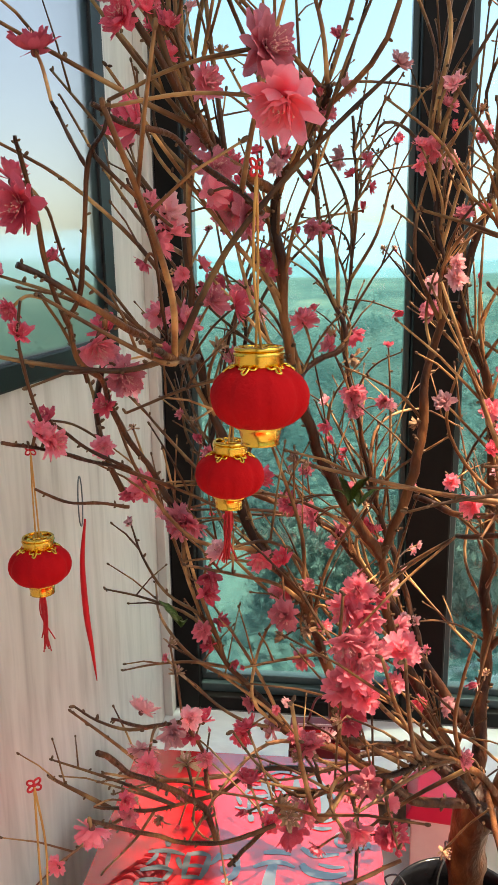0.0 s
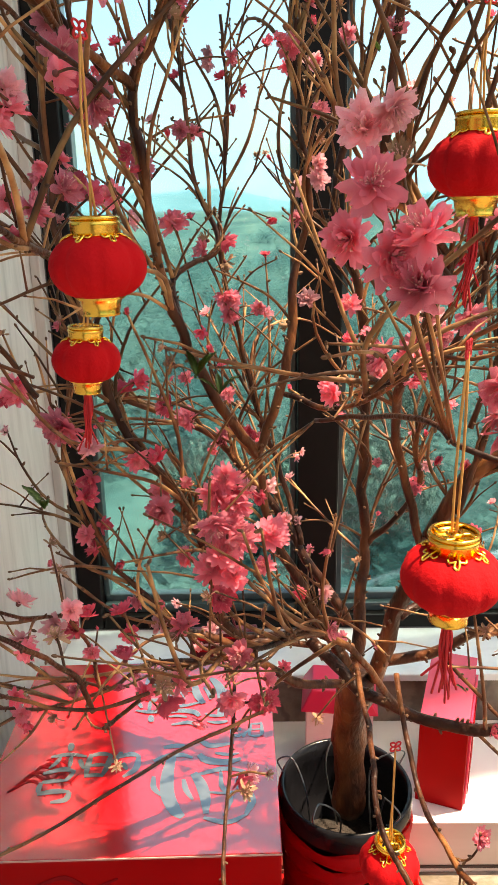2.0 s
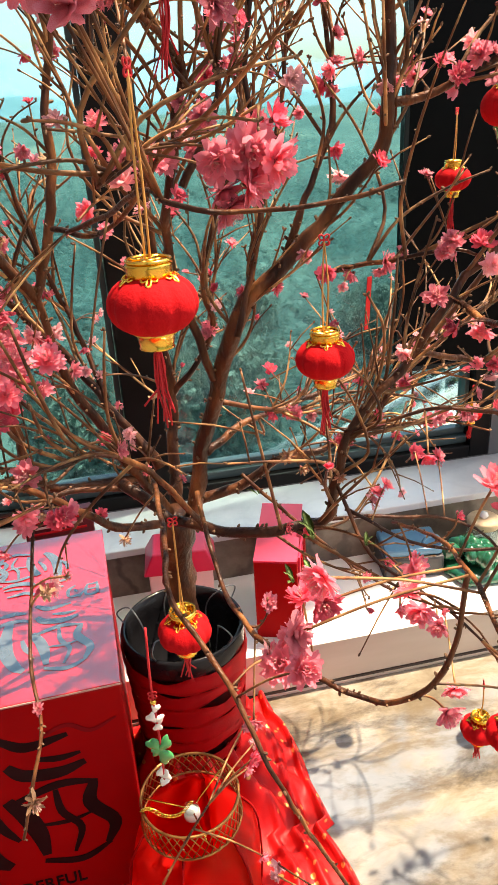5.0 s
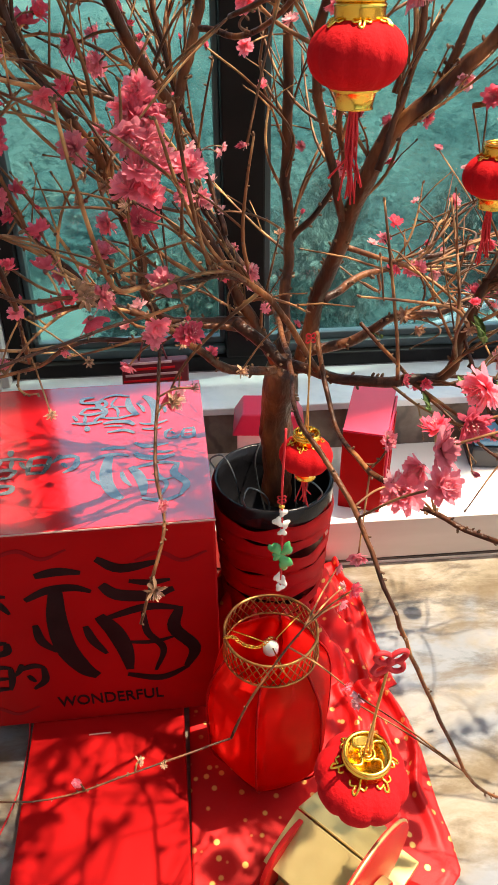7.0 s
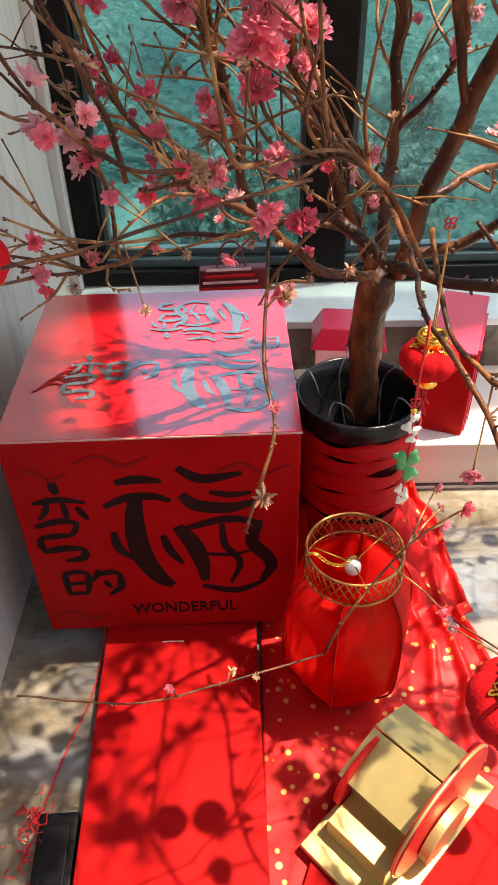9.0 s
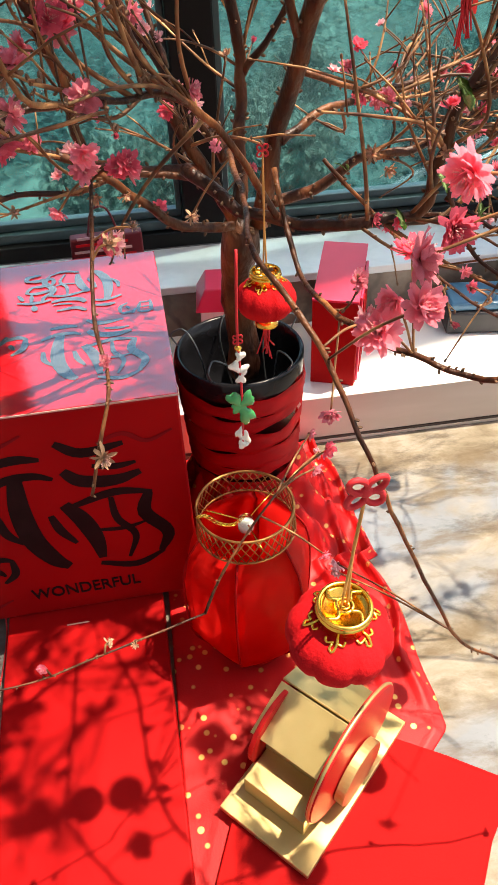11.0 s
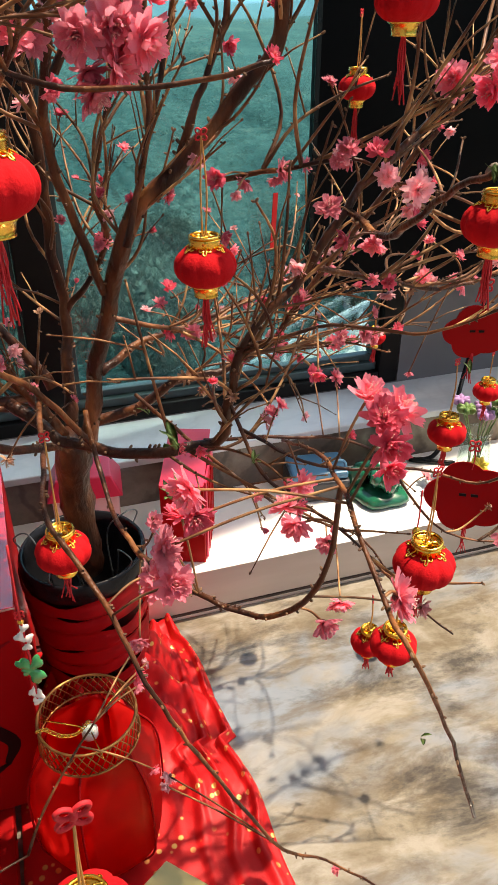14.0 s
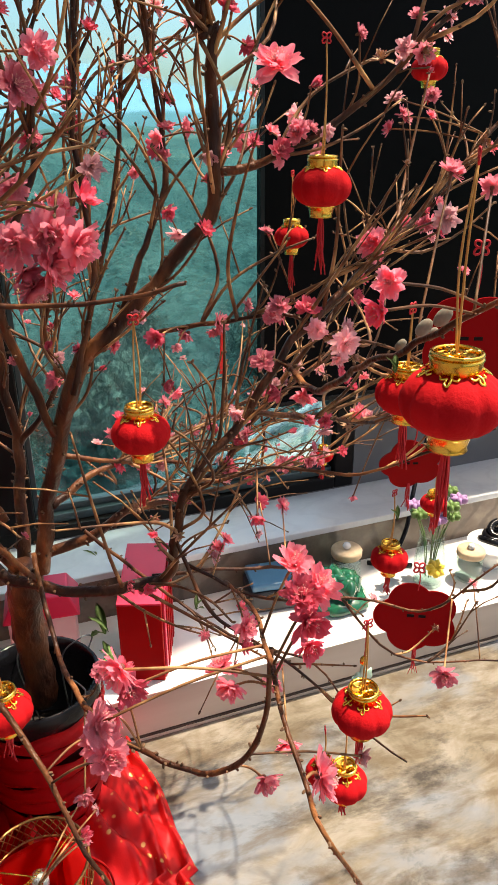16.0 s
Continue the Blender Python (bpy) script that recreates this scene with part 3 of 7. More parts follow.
def outdoor_tree(x, y, s, seed):
    """A broadleaf tree: tapered trunk, limbs and a crown of many leaf clumps."""
    rnd = random.Random(seed)
    t = thing("tree", "dark green broadleaf tree on the slope outside", "tree", pose(x, y, ground_z(x, y) - 0.1, 0, 0, rnd.uniform(0, 360)), "trees on the slope")
    bm = tube(spline([(0, 0, 0), (0.1, 0, 1.6 * s), (0.0, 0.1, 3.0 * s), (0.1, 0, 4.2 * s)], 3), lambda u: 0.2 * s * (1 - 0.75 * u), 7)
    for k in range(6):
        a = k * 1.05 + rnd.random()
        tube(spline([(0, 0, (1.8 + 0.3 * k) * s), (0.7 * s * math.cos(a), 0.7 * s * math.sin(a), (2.5 + 0.3 * k) * s), (1.3 * s * math.cos(a), 1.3 * s * math.sin(a), (3.0 + 0.3 * k) * s)], 3), lambda u: 0.08 * s * (1 - 0.8 * u), 5, bm)
    part("trunk", bm, M_BARK, t)
    verts, faces = [], []
    for k in range(2600):
        d = Vector((rnd.gauss(0, 1), rnd.gauss(0, 1), rnd.gauss(0, 1))).normalized()
        r = (1.5 + 0.5 * noise.noise(d * 2.2 + Vector((seed, 0, 0)))) * s * rnd.uniform(0.55, 1.0)
        c = Vector((0, 0, 3.6 * s)) + Vector((d.x * r, d.y * r, d.z * r * 0.95))
        e = Euler((rnd.uniform(0, 6), rnd.uniform(0, 6), rnd.uniform(0, 6))).to_matrix()
        q = 0.12 * s * rnd.uniform(0.6, 1.3)
        b = len(verts)
        verts += [c + e @ Vector(p) * q for p in ((-1, 0, 0), (0, -0.55, 0.12), (1, 0, 0), (0, 0.55, 0.12))]
        faces.append((b, b + 1, b + 2, b + 3))
    me = bpy.data.meshes.new("crown")
    me.from_pydata(verts, [], faces)
    me.materials.append(M_CROWN)
    part("crown", me, M_CROWN, t)


M_CROWN = varied("tree_leaves", ((0.3, (0.035, 0.09, 0.075)), (0.7, (0.085, 0.17, 0.135))), 1.2, 0.7, 0.3, fine=8, distance=0.05)
rnd = random.Random(11)
for k in range(26):
    a, r = radians(rnd.uniform(20, 112)), rnd.uniform(13, 34)
    outdoor_tree(r * math.cos(a), r * math.sin(a), rnd.uniform(0.7, 1.25), k)


def woodland():
    """Thousands of ragged tree crowns, each of many leafy sprays, that clothe the slopes."""
    rnd = random.Random(29)
    verts, faces = [], []
    for k in range(7400):
        a, r = radians(rnd.uniform(8, 128)), 9 * (170 / 9) ** rnd.random()
        x, y = r * math.cos(a), r * math.sin(a)
        if noise.noise(Vector((x, y, 0)) * 0.03) < -0.16:
            continue
        s = rnd.uniform(0.6, 1.7) * (0.8 + r / 150)
        c = Vector((x, y, ground_z(x, y) + s * 0.4))
        for n in range(44):
            d = Vector((rnd.gauss(0, 1), rnd.gauss(0, 1), rnd.gauss(0.25, 0.8))).normalized() * s * rnd.uniform(0.5, 1.05)
            e = Euler((rnd.gauss(0, 0.35), rnd.gauss(0, 0.35), rnd.uniform(0, 6.3))).to_matrix()
            q = s * rnd.uniform(0.09, 0.22)
            b = len(verts)
            verts += [c + d + e @ Vector(p) * q for p in ((-1, 0.1, 0), (-0.1, -0.7, 0.2), (1, -0.1, 0), (0.2, 0.7, 0.25))]
            faces.append((b, b + 1, b + 2, b + 3))
    me = bpy.data.meshes.new("woodland")
    me.from_pydata(verts, [], faces)
    me.materials.append(M_WOODLAND)
    me.polygons.foreach_set("use_smooth", [True] * len(me.polygons))
    return tagged(new("woodland", me), "dense teal-green woodland over the slopes outside", "woodland", kind="stuff")


# the leaf colours carry painted haze in their teal
M_WOODLAND = varied("haze_teal_leaves", ((0.34, (0.034, 0.115, 0.118)), (0.5, (0.085, 0.205, 0.200)), (0.66, (0.17, 0.30, 0.27))), 0.16, 0.9, 1.0, fine=5.0, distance=0.15, detail=8, spec=0.1)
nodes_, links_ = M_WOODLAND.node_tree.nodes, M_WOODLAND.node_tree.links
geo_, hsv_, span_ = nodes_.new("ShaderNodeNewGeometry"), nodes_.new("ShaderNodeHueSaturation"), nodes_.new("ShaderNodeMapRange")
span_.inputs["To Min"].default_value, span_.inputs["To Max"].default_value = 0.88, 1.14
links_.new(geo_.outputs["Random Per Island"], span_.inputs["Value"])
links_.new(span_.outputs["Result"], hsv_.inputs["Value"])
links_.new(nodes_["Principled BSDF"].inputs["Base Color"].links[0].from_socket, hsv_.inputs["Color"])
links_.new(hsv_.outputs["Color"], nodes_["Principled BSDF"].inputs["Base Color"])
# thin leaves let half of the light through
glow_, mix_ = nodes_.new("ShaderNodeBsdfTranslucent"), nodes_.new("ShaderNodeMixShader")
mix_.inputs["Fac"].default_value = 0.5
links_.new(hsv_.outputs["Color"], glow_.inputs["Color"])
links_.new(nodes_["Principled BSDF"].outputs[0], mix_.inputs[1])
links_.new(glow_.outputs[0], mix_.inputs[2])
links_.new(mix_.outputs[0], nodes_["Material Output"].inputs["Surface"])
woodland()

rail = thing("outdoor_railing", "pale blue-grey steel railing on the ramp outside", "railing", pose(0, 4.0, 0))
for dz in (0.0, -0.15, -0.42):
    part("rail_bar", tube([Vector((0.6, 0, -1.16 + dz)), Vector((2.2, 0, -0.50 + dz)), Vector((5.0, 0, 0.6 + dz))], 0.022, 8), M_RAIL, rail)
for k in range(9):
    x = 0.8 + 0.5 * k
    z = -1.08 + 0.41 * (x - 0.8)
    part("rail_post", tube([Vector((x, 0, z + 0.02)), Vector((x, 0, z - 0.9))], 0.016, 8), M_RAIL, rail)
part("ramp_slab", block((0.2, -0.25, -0.2), (5.5, 0.9, 0.0), 0.02), M_PLASTER, rail, "concrete ramp", smooth=False, m=pose(0, 0, -2.25, 0, -22, 0))
for x, top in ((1.2, -1.97), (3.8, -0.92)):
    part("pillar", block((x - 0.2, 0.1, -9.6), (x + 0.2, 0.5, top), 0.01), M_PLASTER, rail, "concrete pillar", smooth=False)
structure("wall_base", block((X0 - 0.02, Y0 - 0.12, -10.0), (3.5, 1.79, -0.1)), M_PLASTER, "plain plaster wall of the house below the floor")



# ---------------------------------------------------------------- large things on the floor and ledge
def card_box(name, label, category, m, lo, hi, mat, bevel=0.0025):
    b = thing(name, label, category, m)
    part("body", block(lo, hi, bevel), mat, b, smooth=False)
    return b


def glyph(text, width, height, mat, parent, m, label="", bold=0.010):
    """Letters in the built-in font as a thin raised print, fitted to a width and height."""
    cu = bpy.data.curves.new("writing", "FONT")
    cu.body, cu.size, cu.extrude, cu.resolution_u = text, 1.0, 0.004, 3
    cu.offset = bold
    tmp = new("tmp", cu)
    dg = bpy.context.evaluated_depsgraph_get()
    me = bpy.data.meshes.new_from_object(tmp.evaluated_get(dg))
    bpy.data.objects.remove(tmp)
    co = [v.co.copy() for v in me.vertices]
    lo = [min(c[i] for c in co) for i in range(3)]
    hi = [max(c[i] for c in co) for i in range(3)]
    for v in me.vertices:
        u = (v.co.x - lo[0]) / max(hi[0] - lo[0], 1e-6) - 0.5
        w = (v.co.y - lo[1]) / max(hi[1] - lo[1], 1e-6) - 0.5
        v.co = (u * width, w * height + 0.02 * height * math.sin(9 * u + 5 * w), 0.0006 if v.co.z > 0 else -0.0004)
    me.materials.clear()
    me.materials.append(mat)
    ob = part("writing", me, mat, parent, label)
    ob.matrix_basis = m
    return ob


def stroke(points, width, mat, parent, m, label=""):
    """A brushed stroke of print, thick in the middle."""
    line = spline(points, 5)
    bm = bmesh.new()
    prev = None
    for i, p in enumerate(line):
        u = i / (len(line) - 1)
        d = (line[min(i + 1, len(line) - 1)] - line[max(i - 1, 0)]).normalized()
        s = Vector((-d.y, d.x, 0)) * width * 0.5 * (0.45 + 0.75 * math.sin(math.pi * min(1, u * 0.85 + 0.12)))
        pair = (bm.verts.new(p + s), bm.verts.new(p - s))
        if prev:
            bm.faces.new((prev[0], prev[1], pair[1], pair[0]))
        prev = pair
    geo = bmesh.ops.extrude_face_region(bm, geom=bm.faces[:])
    bmesh.ops.translate(bm, verts=[g for g in geo["geom"] if isinstance(g, bmesh.types.BMVert)], vec=(0, 0, 0.0004))
    bmesh.ops.recalc_face_normals(bm, faces=bm.faces[:])
    return part("writing", bm, mat, parent, label, False, m)


BW, BD, BH = 0.396, 0.396, 0.394
big = thing("gift_carton", "large glossy red gift carton with black brush lettering", "box", pose(0.058, 1.073, 0.046, 0, 0, 1.6))
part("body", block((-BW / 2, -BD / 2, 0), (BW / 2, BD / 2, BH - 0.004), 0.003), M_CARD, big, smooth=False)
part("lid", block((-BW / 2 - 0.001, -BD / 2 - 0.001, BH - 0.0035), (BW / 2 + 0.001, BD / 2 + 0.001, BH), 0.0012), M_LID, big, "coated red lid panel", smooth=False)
part("edge_strip", block((-BW / 2 - 0.0015, -BD / 2 - 0.0022, BH - 0.003), (BW / 2 + 0.0015, -BD / 2 - 0.001, BH - 0.0005), 0.0004), M_CARD_EDGE, big, "pale cut card edge", smooth=False)
FRONT = lambda x, z: pose(x, -BD / 2 - 0.0007, z, 90, 0, 0)
CHARACTERS = {
    "luck": (
        (0.0126, (-0.054, 0.316, 0), (-0.022, 0.321, 0), (0.009, 0.316, 0)),
        (0.0117, (-0.074, 0.272, 0), (-0.040, 0.288, 0), (-0.005, 0.289, 0), (0.019, 0.279, 0)),
        (0.0270, (-0.030, 0.285, 0), (-0.036, 0.228, 0), (-0.031, 0.168, 0), (-0.011, 0.121, 0), (0.008, 0.101, 0)),
        (0.0117, (-0.068, 0.222, 0), (-0.064, 0.188, 0), (-0.045, 0.163, 0)),
        (0.0117, (0.002, 0.211, 0), (0.010, 0.179, 0), (0.027, 0.149, 0)),
        (0.0135, (0.032, 0.339, 0), (0.064, 0.318, 0), (0.119, 0.326, 0)),
        (0.0180, (0.034, 0.290, 0), (0.054, 0.269, 0), (0.099, 0.262, 0), (0.135, 0.272, 0)),
        (0.0090, (0.073, 0.293, 0), (0.103, 0.287, 0), (0.131, 0.290, 0)),
        (0.0225, (0.024, 0.229, 0), (0.043, 0.195, 0), (0.055, 0.152, 0), (0.058, 0.109, 0)),
        (0.0117, (0.036, 0.224, 0), (0.094, 0.240, 0), (0.146, 0.231, 0)),
        (0.0180, (0.140, 0.230, 0), (0.131, 0.191, 0), (0.159, 0.145, 0), (0.145, 0.105, 0)),
        (0.0108, (0.053, 0.098, 0), (0.105, 0.084, 0), (0.149, 0.105, 0)),
        (0.0099, (0.088, 0.231, 0), (0.091, 0.187, 0), (0.112, 0.149, 0), (0.097, 0.102, 0)),
        (0.0063, (0.057, 0.170, 0), (0.098, 0.166, 0), (0.132, 0.174, 0)),
    ),
    "bend": (
        (0.0117, (-0.139, 0.322, 0), (-0.135, 0.299, 0)),
        (0.0090, (-0.171, 0.283, 0), (-0.135, 0.289, 0), (-0.099, 0.282, 0)),
        (0.0081, (-0.152, 0.282, 0), (-0.156, 0.268, 0), (-0.168, 0.251, 0)),
        (0.0081, (-0.130, 0.283, 0), (-0.129, 0.266, 0), (-0.128, 0.252, 0)),
        (0.0081, (-0.112, 0.274, 0), (-0.106, 0.262, 0), (-0.099, 0.248, 0)),
        (0.0099, (-0.176, 0.238, 0), (-0.140, 0.248, 0), (-0.114, 0.242, 0)),
        (0.0081, (-0.116, 0.242, 0), (-0.123, 0.226, 0), (-0.130, 0.217, 0)),
        (0.0090, (-0.173, 0.215, 0), (-0.150, 0.218, 0), (-0.125, 0.219, 0)),
        (0.0090, (-0.173, 0.215, 0), (-0.175, 0.200, 0), (-0.171, 0.186, 0)),
        (0.0108, (-0.174, 0.186, 0), (-0.143, 0.192, 0), (-0.114, 0.190, 0)),
        (0.0108, (-0.114, 0.190, 0), (-0.118, 0.171, 0), (-0.145, 0.165, 0)),
    ),
    "of": (
        (0.0090, (-0.152, 0.140, 0), (-0.153, 0.115, 0), (-0.152, 0.086, 0)),
        (0.0081, (-0.154, 0.135, 0), (-0.135, 0.140, 0), (-0.117, 0.136, 0)),
        (0.0090, (-0.118, 0.136, 0), (-0.120, 0.111, 0), (-0.126, 0.087, 0)),
        (0.0063, (-0.152, 0.112, 0), (-0.136, 0.114, 0), (-0.121, 0.113, 0)),
        (0.0072, (-0.153, 0.089, 0), (-0.137, 0.091, 0), (-0.124, 0.090, 0)),
        (0.0081, (-0.101, 0.143, 0), (-0.105, 0.131, 0), (-0.114, 0.118, 0)),
        (0.0090, (-0.105, 0.131, 0), (-0.084, 0.137, 0), (-0.068, 0.131, 0)),
        (0.0099, (-0.070, 0.131, 0), (-0.072, 0.103, 0), (-0.091, 0.085, 0)),
        (0.0072, (-0.095, 0.117, 0), (-0.091, 0.109, 0), (-0.086, 0.101, 0)),
    ),
}


def brushed(kind, mat, parent, place, label, size=1.0, middle=(0, 0)):
    """A brush character, stroke by stroke, each a part of its own."""
    for width, *points in CHARACTERS[kind]:
        stroke([((x - middle[0]) * size, (y - middle[1]) * size, 0) for x, y, z in points], width * size, mat, parent, place(), label)


INK_LAYER = iter(range(1000))
for kind in CHARACTERS:
    brushed(kind, M_INK, big, lambda: pose(0, -BD / 2 - 0.0003 - 0.00002 * (next(INK_LAYER) % 40), 0, 90, 0, 0), "black brushed stroke")
glyph("WONDERFUL", 0.165, 0.024, M_INK, big, FRONT(0.022, 0.048), "black hand lettering")
for x, z, s in ((-0.055, 0.352, 0.05), (0.135, 0.33, 0.05), (-0.15, 0.33, 0.035), (-0.14, 0.035, 0.05)):
    stroke([(x - s, z * 0, 0), (x - s * 0.3, 0.012, 0), (x + s * 0.3, -0.006, 0), (x + s, 0.008, 0)], 0.006, M_FAINTINK, big, FRONT(0, z), "faint darker red print")
LAYER = iter(range(10000))
ROOF = lambda x, y: pose(x, y, BH + 0.0002 + 0.00002 * (next(LAYER) % 60))
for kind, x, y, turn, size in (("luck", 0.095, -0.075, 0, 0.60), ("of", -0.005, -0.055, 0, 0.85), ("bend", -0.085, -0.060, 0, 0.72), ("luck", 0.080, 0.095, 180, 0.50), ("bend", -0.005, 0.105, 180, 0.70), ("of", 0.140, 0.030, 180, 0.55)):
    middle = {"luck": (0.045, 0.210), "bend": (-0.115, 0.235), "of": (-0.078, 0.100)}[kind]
    brushed(kind, M_GREYINK, big, lambda: ROOF(x, y) @ pose(0, 0, 0, 0, 0, turn), "black printed stroke, greyed by painted sky sheen", size, middle)
for k in range(7):
    stroke([(-0.17 + 0.008 * k, -0.09 + 0.012 * k, 0), (-0.14 + 0.008 * k, -0.07 + 0.016 * (k % 3), 0), (-0.115 + 0.006 * k, -0.10 + 0.02 * (k % 4), 0)], 0.004, M_FAINTINK, big, ROOF(0, 0), "faint darker red print")

flat = thing("flat_gift_box", "long flat glossy red gift box lying on the marble floor", "box", pose(0.083, 0.66, 0, 0, 0, 1.8))
part("base", block((-0.118, -0.58, 0.0), (0.118, 0.56, 0.028), 0.002), M_PAPER, flat, smooth=False)
part("lid", block((-0.121, -0.583, 0.012), (0.121, 0.563, 0.044), 0.003), M_CARD, flat, "red box lid", smooth=False)
part("finger_slot", block((-0.03, 0.185, 0.0442), (0.004, 0.187, 0.0449)), M_CARD_EDGE, flat, "pale slot in the lid", smooth=False)

M_SPECK, nodes_, links_, bsdf_ = material("gold_flecked_cloth")
co_ = nodes_.new("ShaderNodeTexCoord")
vo_ = nodes_.new("ShaderNodeTexVoronoi")
vo_.inputs["Scale"].default_value = 46
rp_ = ramp(nodes_, ((0.16, (1, 1, 1)), (0.24, (0, 0, 0))))
big_ = noise_at(nodes_, links_, 9, 2)
gate_ = ramp(nodes_, ((0.36, (0, 0, 0)), (0.46, (1, 1, 1))))
mul_ = nodes_.new("ShaderNodeMath")
mul_.operation = "MULTIPLY"
mix_ = nodes_.new("ShaderNodeMix")
mix_.data_type = "RGBA"
mix_.inputs["A"].default_value, mix_.inputs["B"].default_value = (0.46, 0.008, 0.010, 1), (0.78, 0.48, 0.16, 1)
links_.new(co_.outputs["Object"], vo_.inputs["Vector"])
links_.new(vo_.outputs["Distance"], rp_.inputs["Fac"])
links_.new(big_.outputs["Fac"], gate_.inputs["Fac"])
links_.new(rp_.outputs["Color"], mul_.inputs[0])
links_.new(gate_.outputs["Color"], mul_.inputs[1])
links_.new(mul_.outputs[0], mix_.inputs["Factor"])
links_.new(mul_.outputs[0], bsdf_.inputs["Metallic"])
links_.new(mix_.outputs["Result"], bsdf_.inputs["Base Color"])
bsdf_.inputs["Roughness"].default_value, bsdf_.inputs["Specular IOR Level"].default_value = 0.5, 0.25
wv_ = noise_at(nodes_, links_, 380, 2)
bumped(nodes_, links_, bsdf_, wv_.outputs["Fac"], 0.35, 0.0008)

POT = Vector((0.362, 1.062, 0))


def drape():
    """Gold-flecked cloth on the floor, gathered in folds round the pot."""
    bm = bmesh.new()
    nx, ny = 110, 130
    grid = []
    for j in range(ny + 1):
        v = j / ny
        y = 0.20 + 1.03 * v
        right = 0.50 + 0.05 * math.sin(3.2 * v + 0.6) + 0.006 * math.sin(23 * v) + (0.02 if v > 0.7 else 0)
        right += 0.040 * min(1, max(0, (v - 0.25) / 0.2))
        right = min(right, 0.44 + 0.20 * v + 0.9 * max(0, v - 0.33))
        free = min(1, max(0, (v - 0.42) * 6))
        row = []
        for i in range(nx + 1):
            u = i / nx
            x = 0.205 + (right - 0.205) * u
            p = Vector((x, y, 0))
            d = (p - POT).length
            lift = max(0.0, 1 - max(d - 0.085, 0) / 0.105)
            a = math.atan2(y - POT.y, x - POT.x)
            fold = 0.5 + 0.5 * math.sin(11 * a + 6 * noise.noise(p * 7))
            z = 0.007 + 0.16 * lift ** 1.4 * (0.5 + 0.5 * fold) + 0.014 * free * max(0, noise.noise(p * 11)) + 0.045 * u ** 2 * fold * max(0, v - 0.42) * (0.6 + 0.8 * abs(noise.noise(p * 16)))
            rim = right - x
            ridge = max(0, math.sin(rim * 150 + 5 * noise.noise(Vector((0, y * 5, 3))) + 2 * noise.noise(p * 14)))
            z += 0.024 * ridge * max(0, 1 - rim / 0.15) * free
            z *= min(1, (1 - u) * 14 + 0.35)
            row.append(bm.verts.new((x, y, z)))
        grid.append(row)
    under = [[bm.verts.new(q.co - Vector((0, 0, 0.002))) for q in row] for row in grid]
    for a, b, c, e in zip(grid, grid[1:], under, under[1:]):
        for i in range(nx):
            bm.faces.new((a[i], a[i + 1], b[i + 1], b[i]))
            bm.faces.new((c[i], e[i], e[i + 1], c[i + 1]))
        bm.faces.new((a[0], b[0], e[0], c[0]))
        bm.faces.new((a[nx], c[nx], e[nx], b[nx]))
    for a, c in ((grid[0], under[0]), (grid[-1], under[-1])):
        for i in range(nx):
            bm.faces.new((a[i], c[i], c[i + 1], a[i + 1]))
    return bm


solid("floor_cloth", drape(), M_SPECK, "red gold-flecked cloth gathered round the pot", "cloth", smooth=True)


def mat_sheet():
    bm = bmesh.new()
    pts = [(0.30, 0.62), (0.492, 0.604), (0.56, 0.566), (0.628, 0.522), (0.606, 0.484), (0.578, 0.452), (0.50, 0.33), (0.40, 0.20), (0.22, 0.25), (0.23, 0.45)]
    vs = [bm.verts.new((x, y, 0.0035 + 0.0015 * noise.noise(Vector((x * 9, y * 9, 0))))) for x, y in pts]
    f = bm.faces.new(vs)
    geo = bmesh.ops.extrude_face_region(bm, geom=[f])
    bmesh.ops.translate(bm, verts=[g for g in geo["geom"] if isinstance(g, bmesh.types.BMVert)], vec=(0, 0, 0.014))
    bmesh.ops.bevel(bm, geom=bm.edges[:], offset=0.002, segments=2, affect="EDGES", profile=0.5)
    bmesh.ops.recalc_face_normals(bm, faces=bm.faces[:])
    return bm


solid("red_mat", mat_sheet(), M_CLOTH, "plain red felt mat under the gilt display stand", "mat")


# pot wrapped in ribbon
pot = thing("plant_pot", "tall black plastic pot wrapped in red ribbon on the cloth", "pot", pose(POT.x, POT.y, 0.0))
part("body", spun([(0.070, 0.012), (0.074, 0.016), (0.090, 0.335), (0.0955, 0.336), (0.098, 0.345), (0.098, 0.372), (0.095, 0.376), (0.091, 0.374), (0.088, 0.345), (0.082, 0.22), (0.0, 0.22)], 48), M_BLACK, pot)
part("soil", spun([(0.0, 0.238), (0.03, 0.242), (0.06, 0.236), (0.082, 0.231), (0.082, 0.223)], 24, lambda a, k: 1 + 0.02 * math.sin(5 * a + k)), M_SOIL, pot)
rnd = random.Random(4)
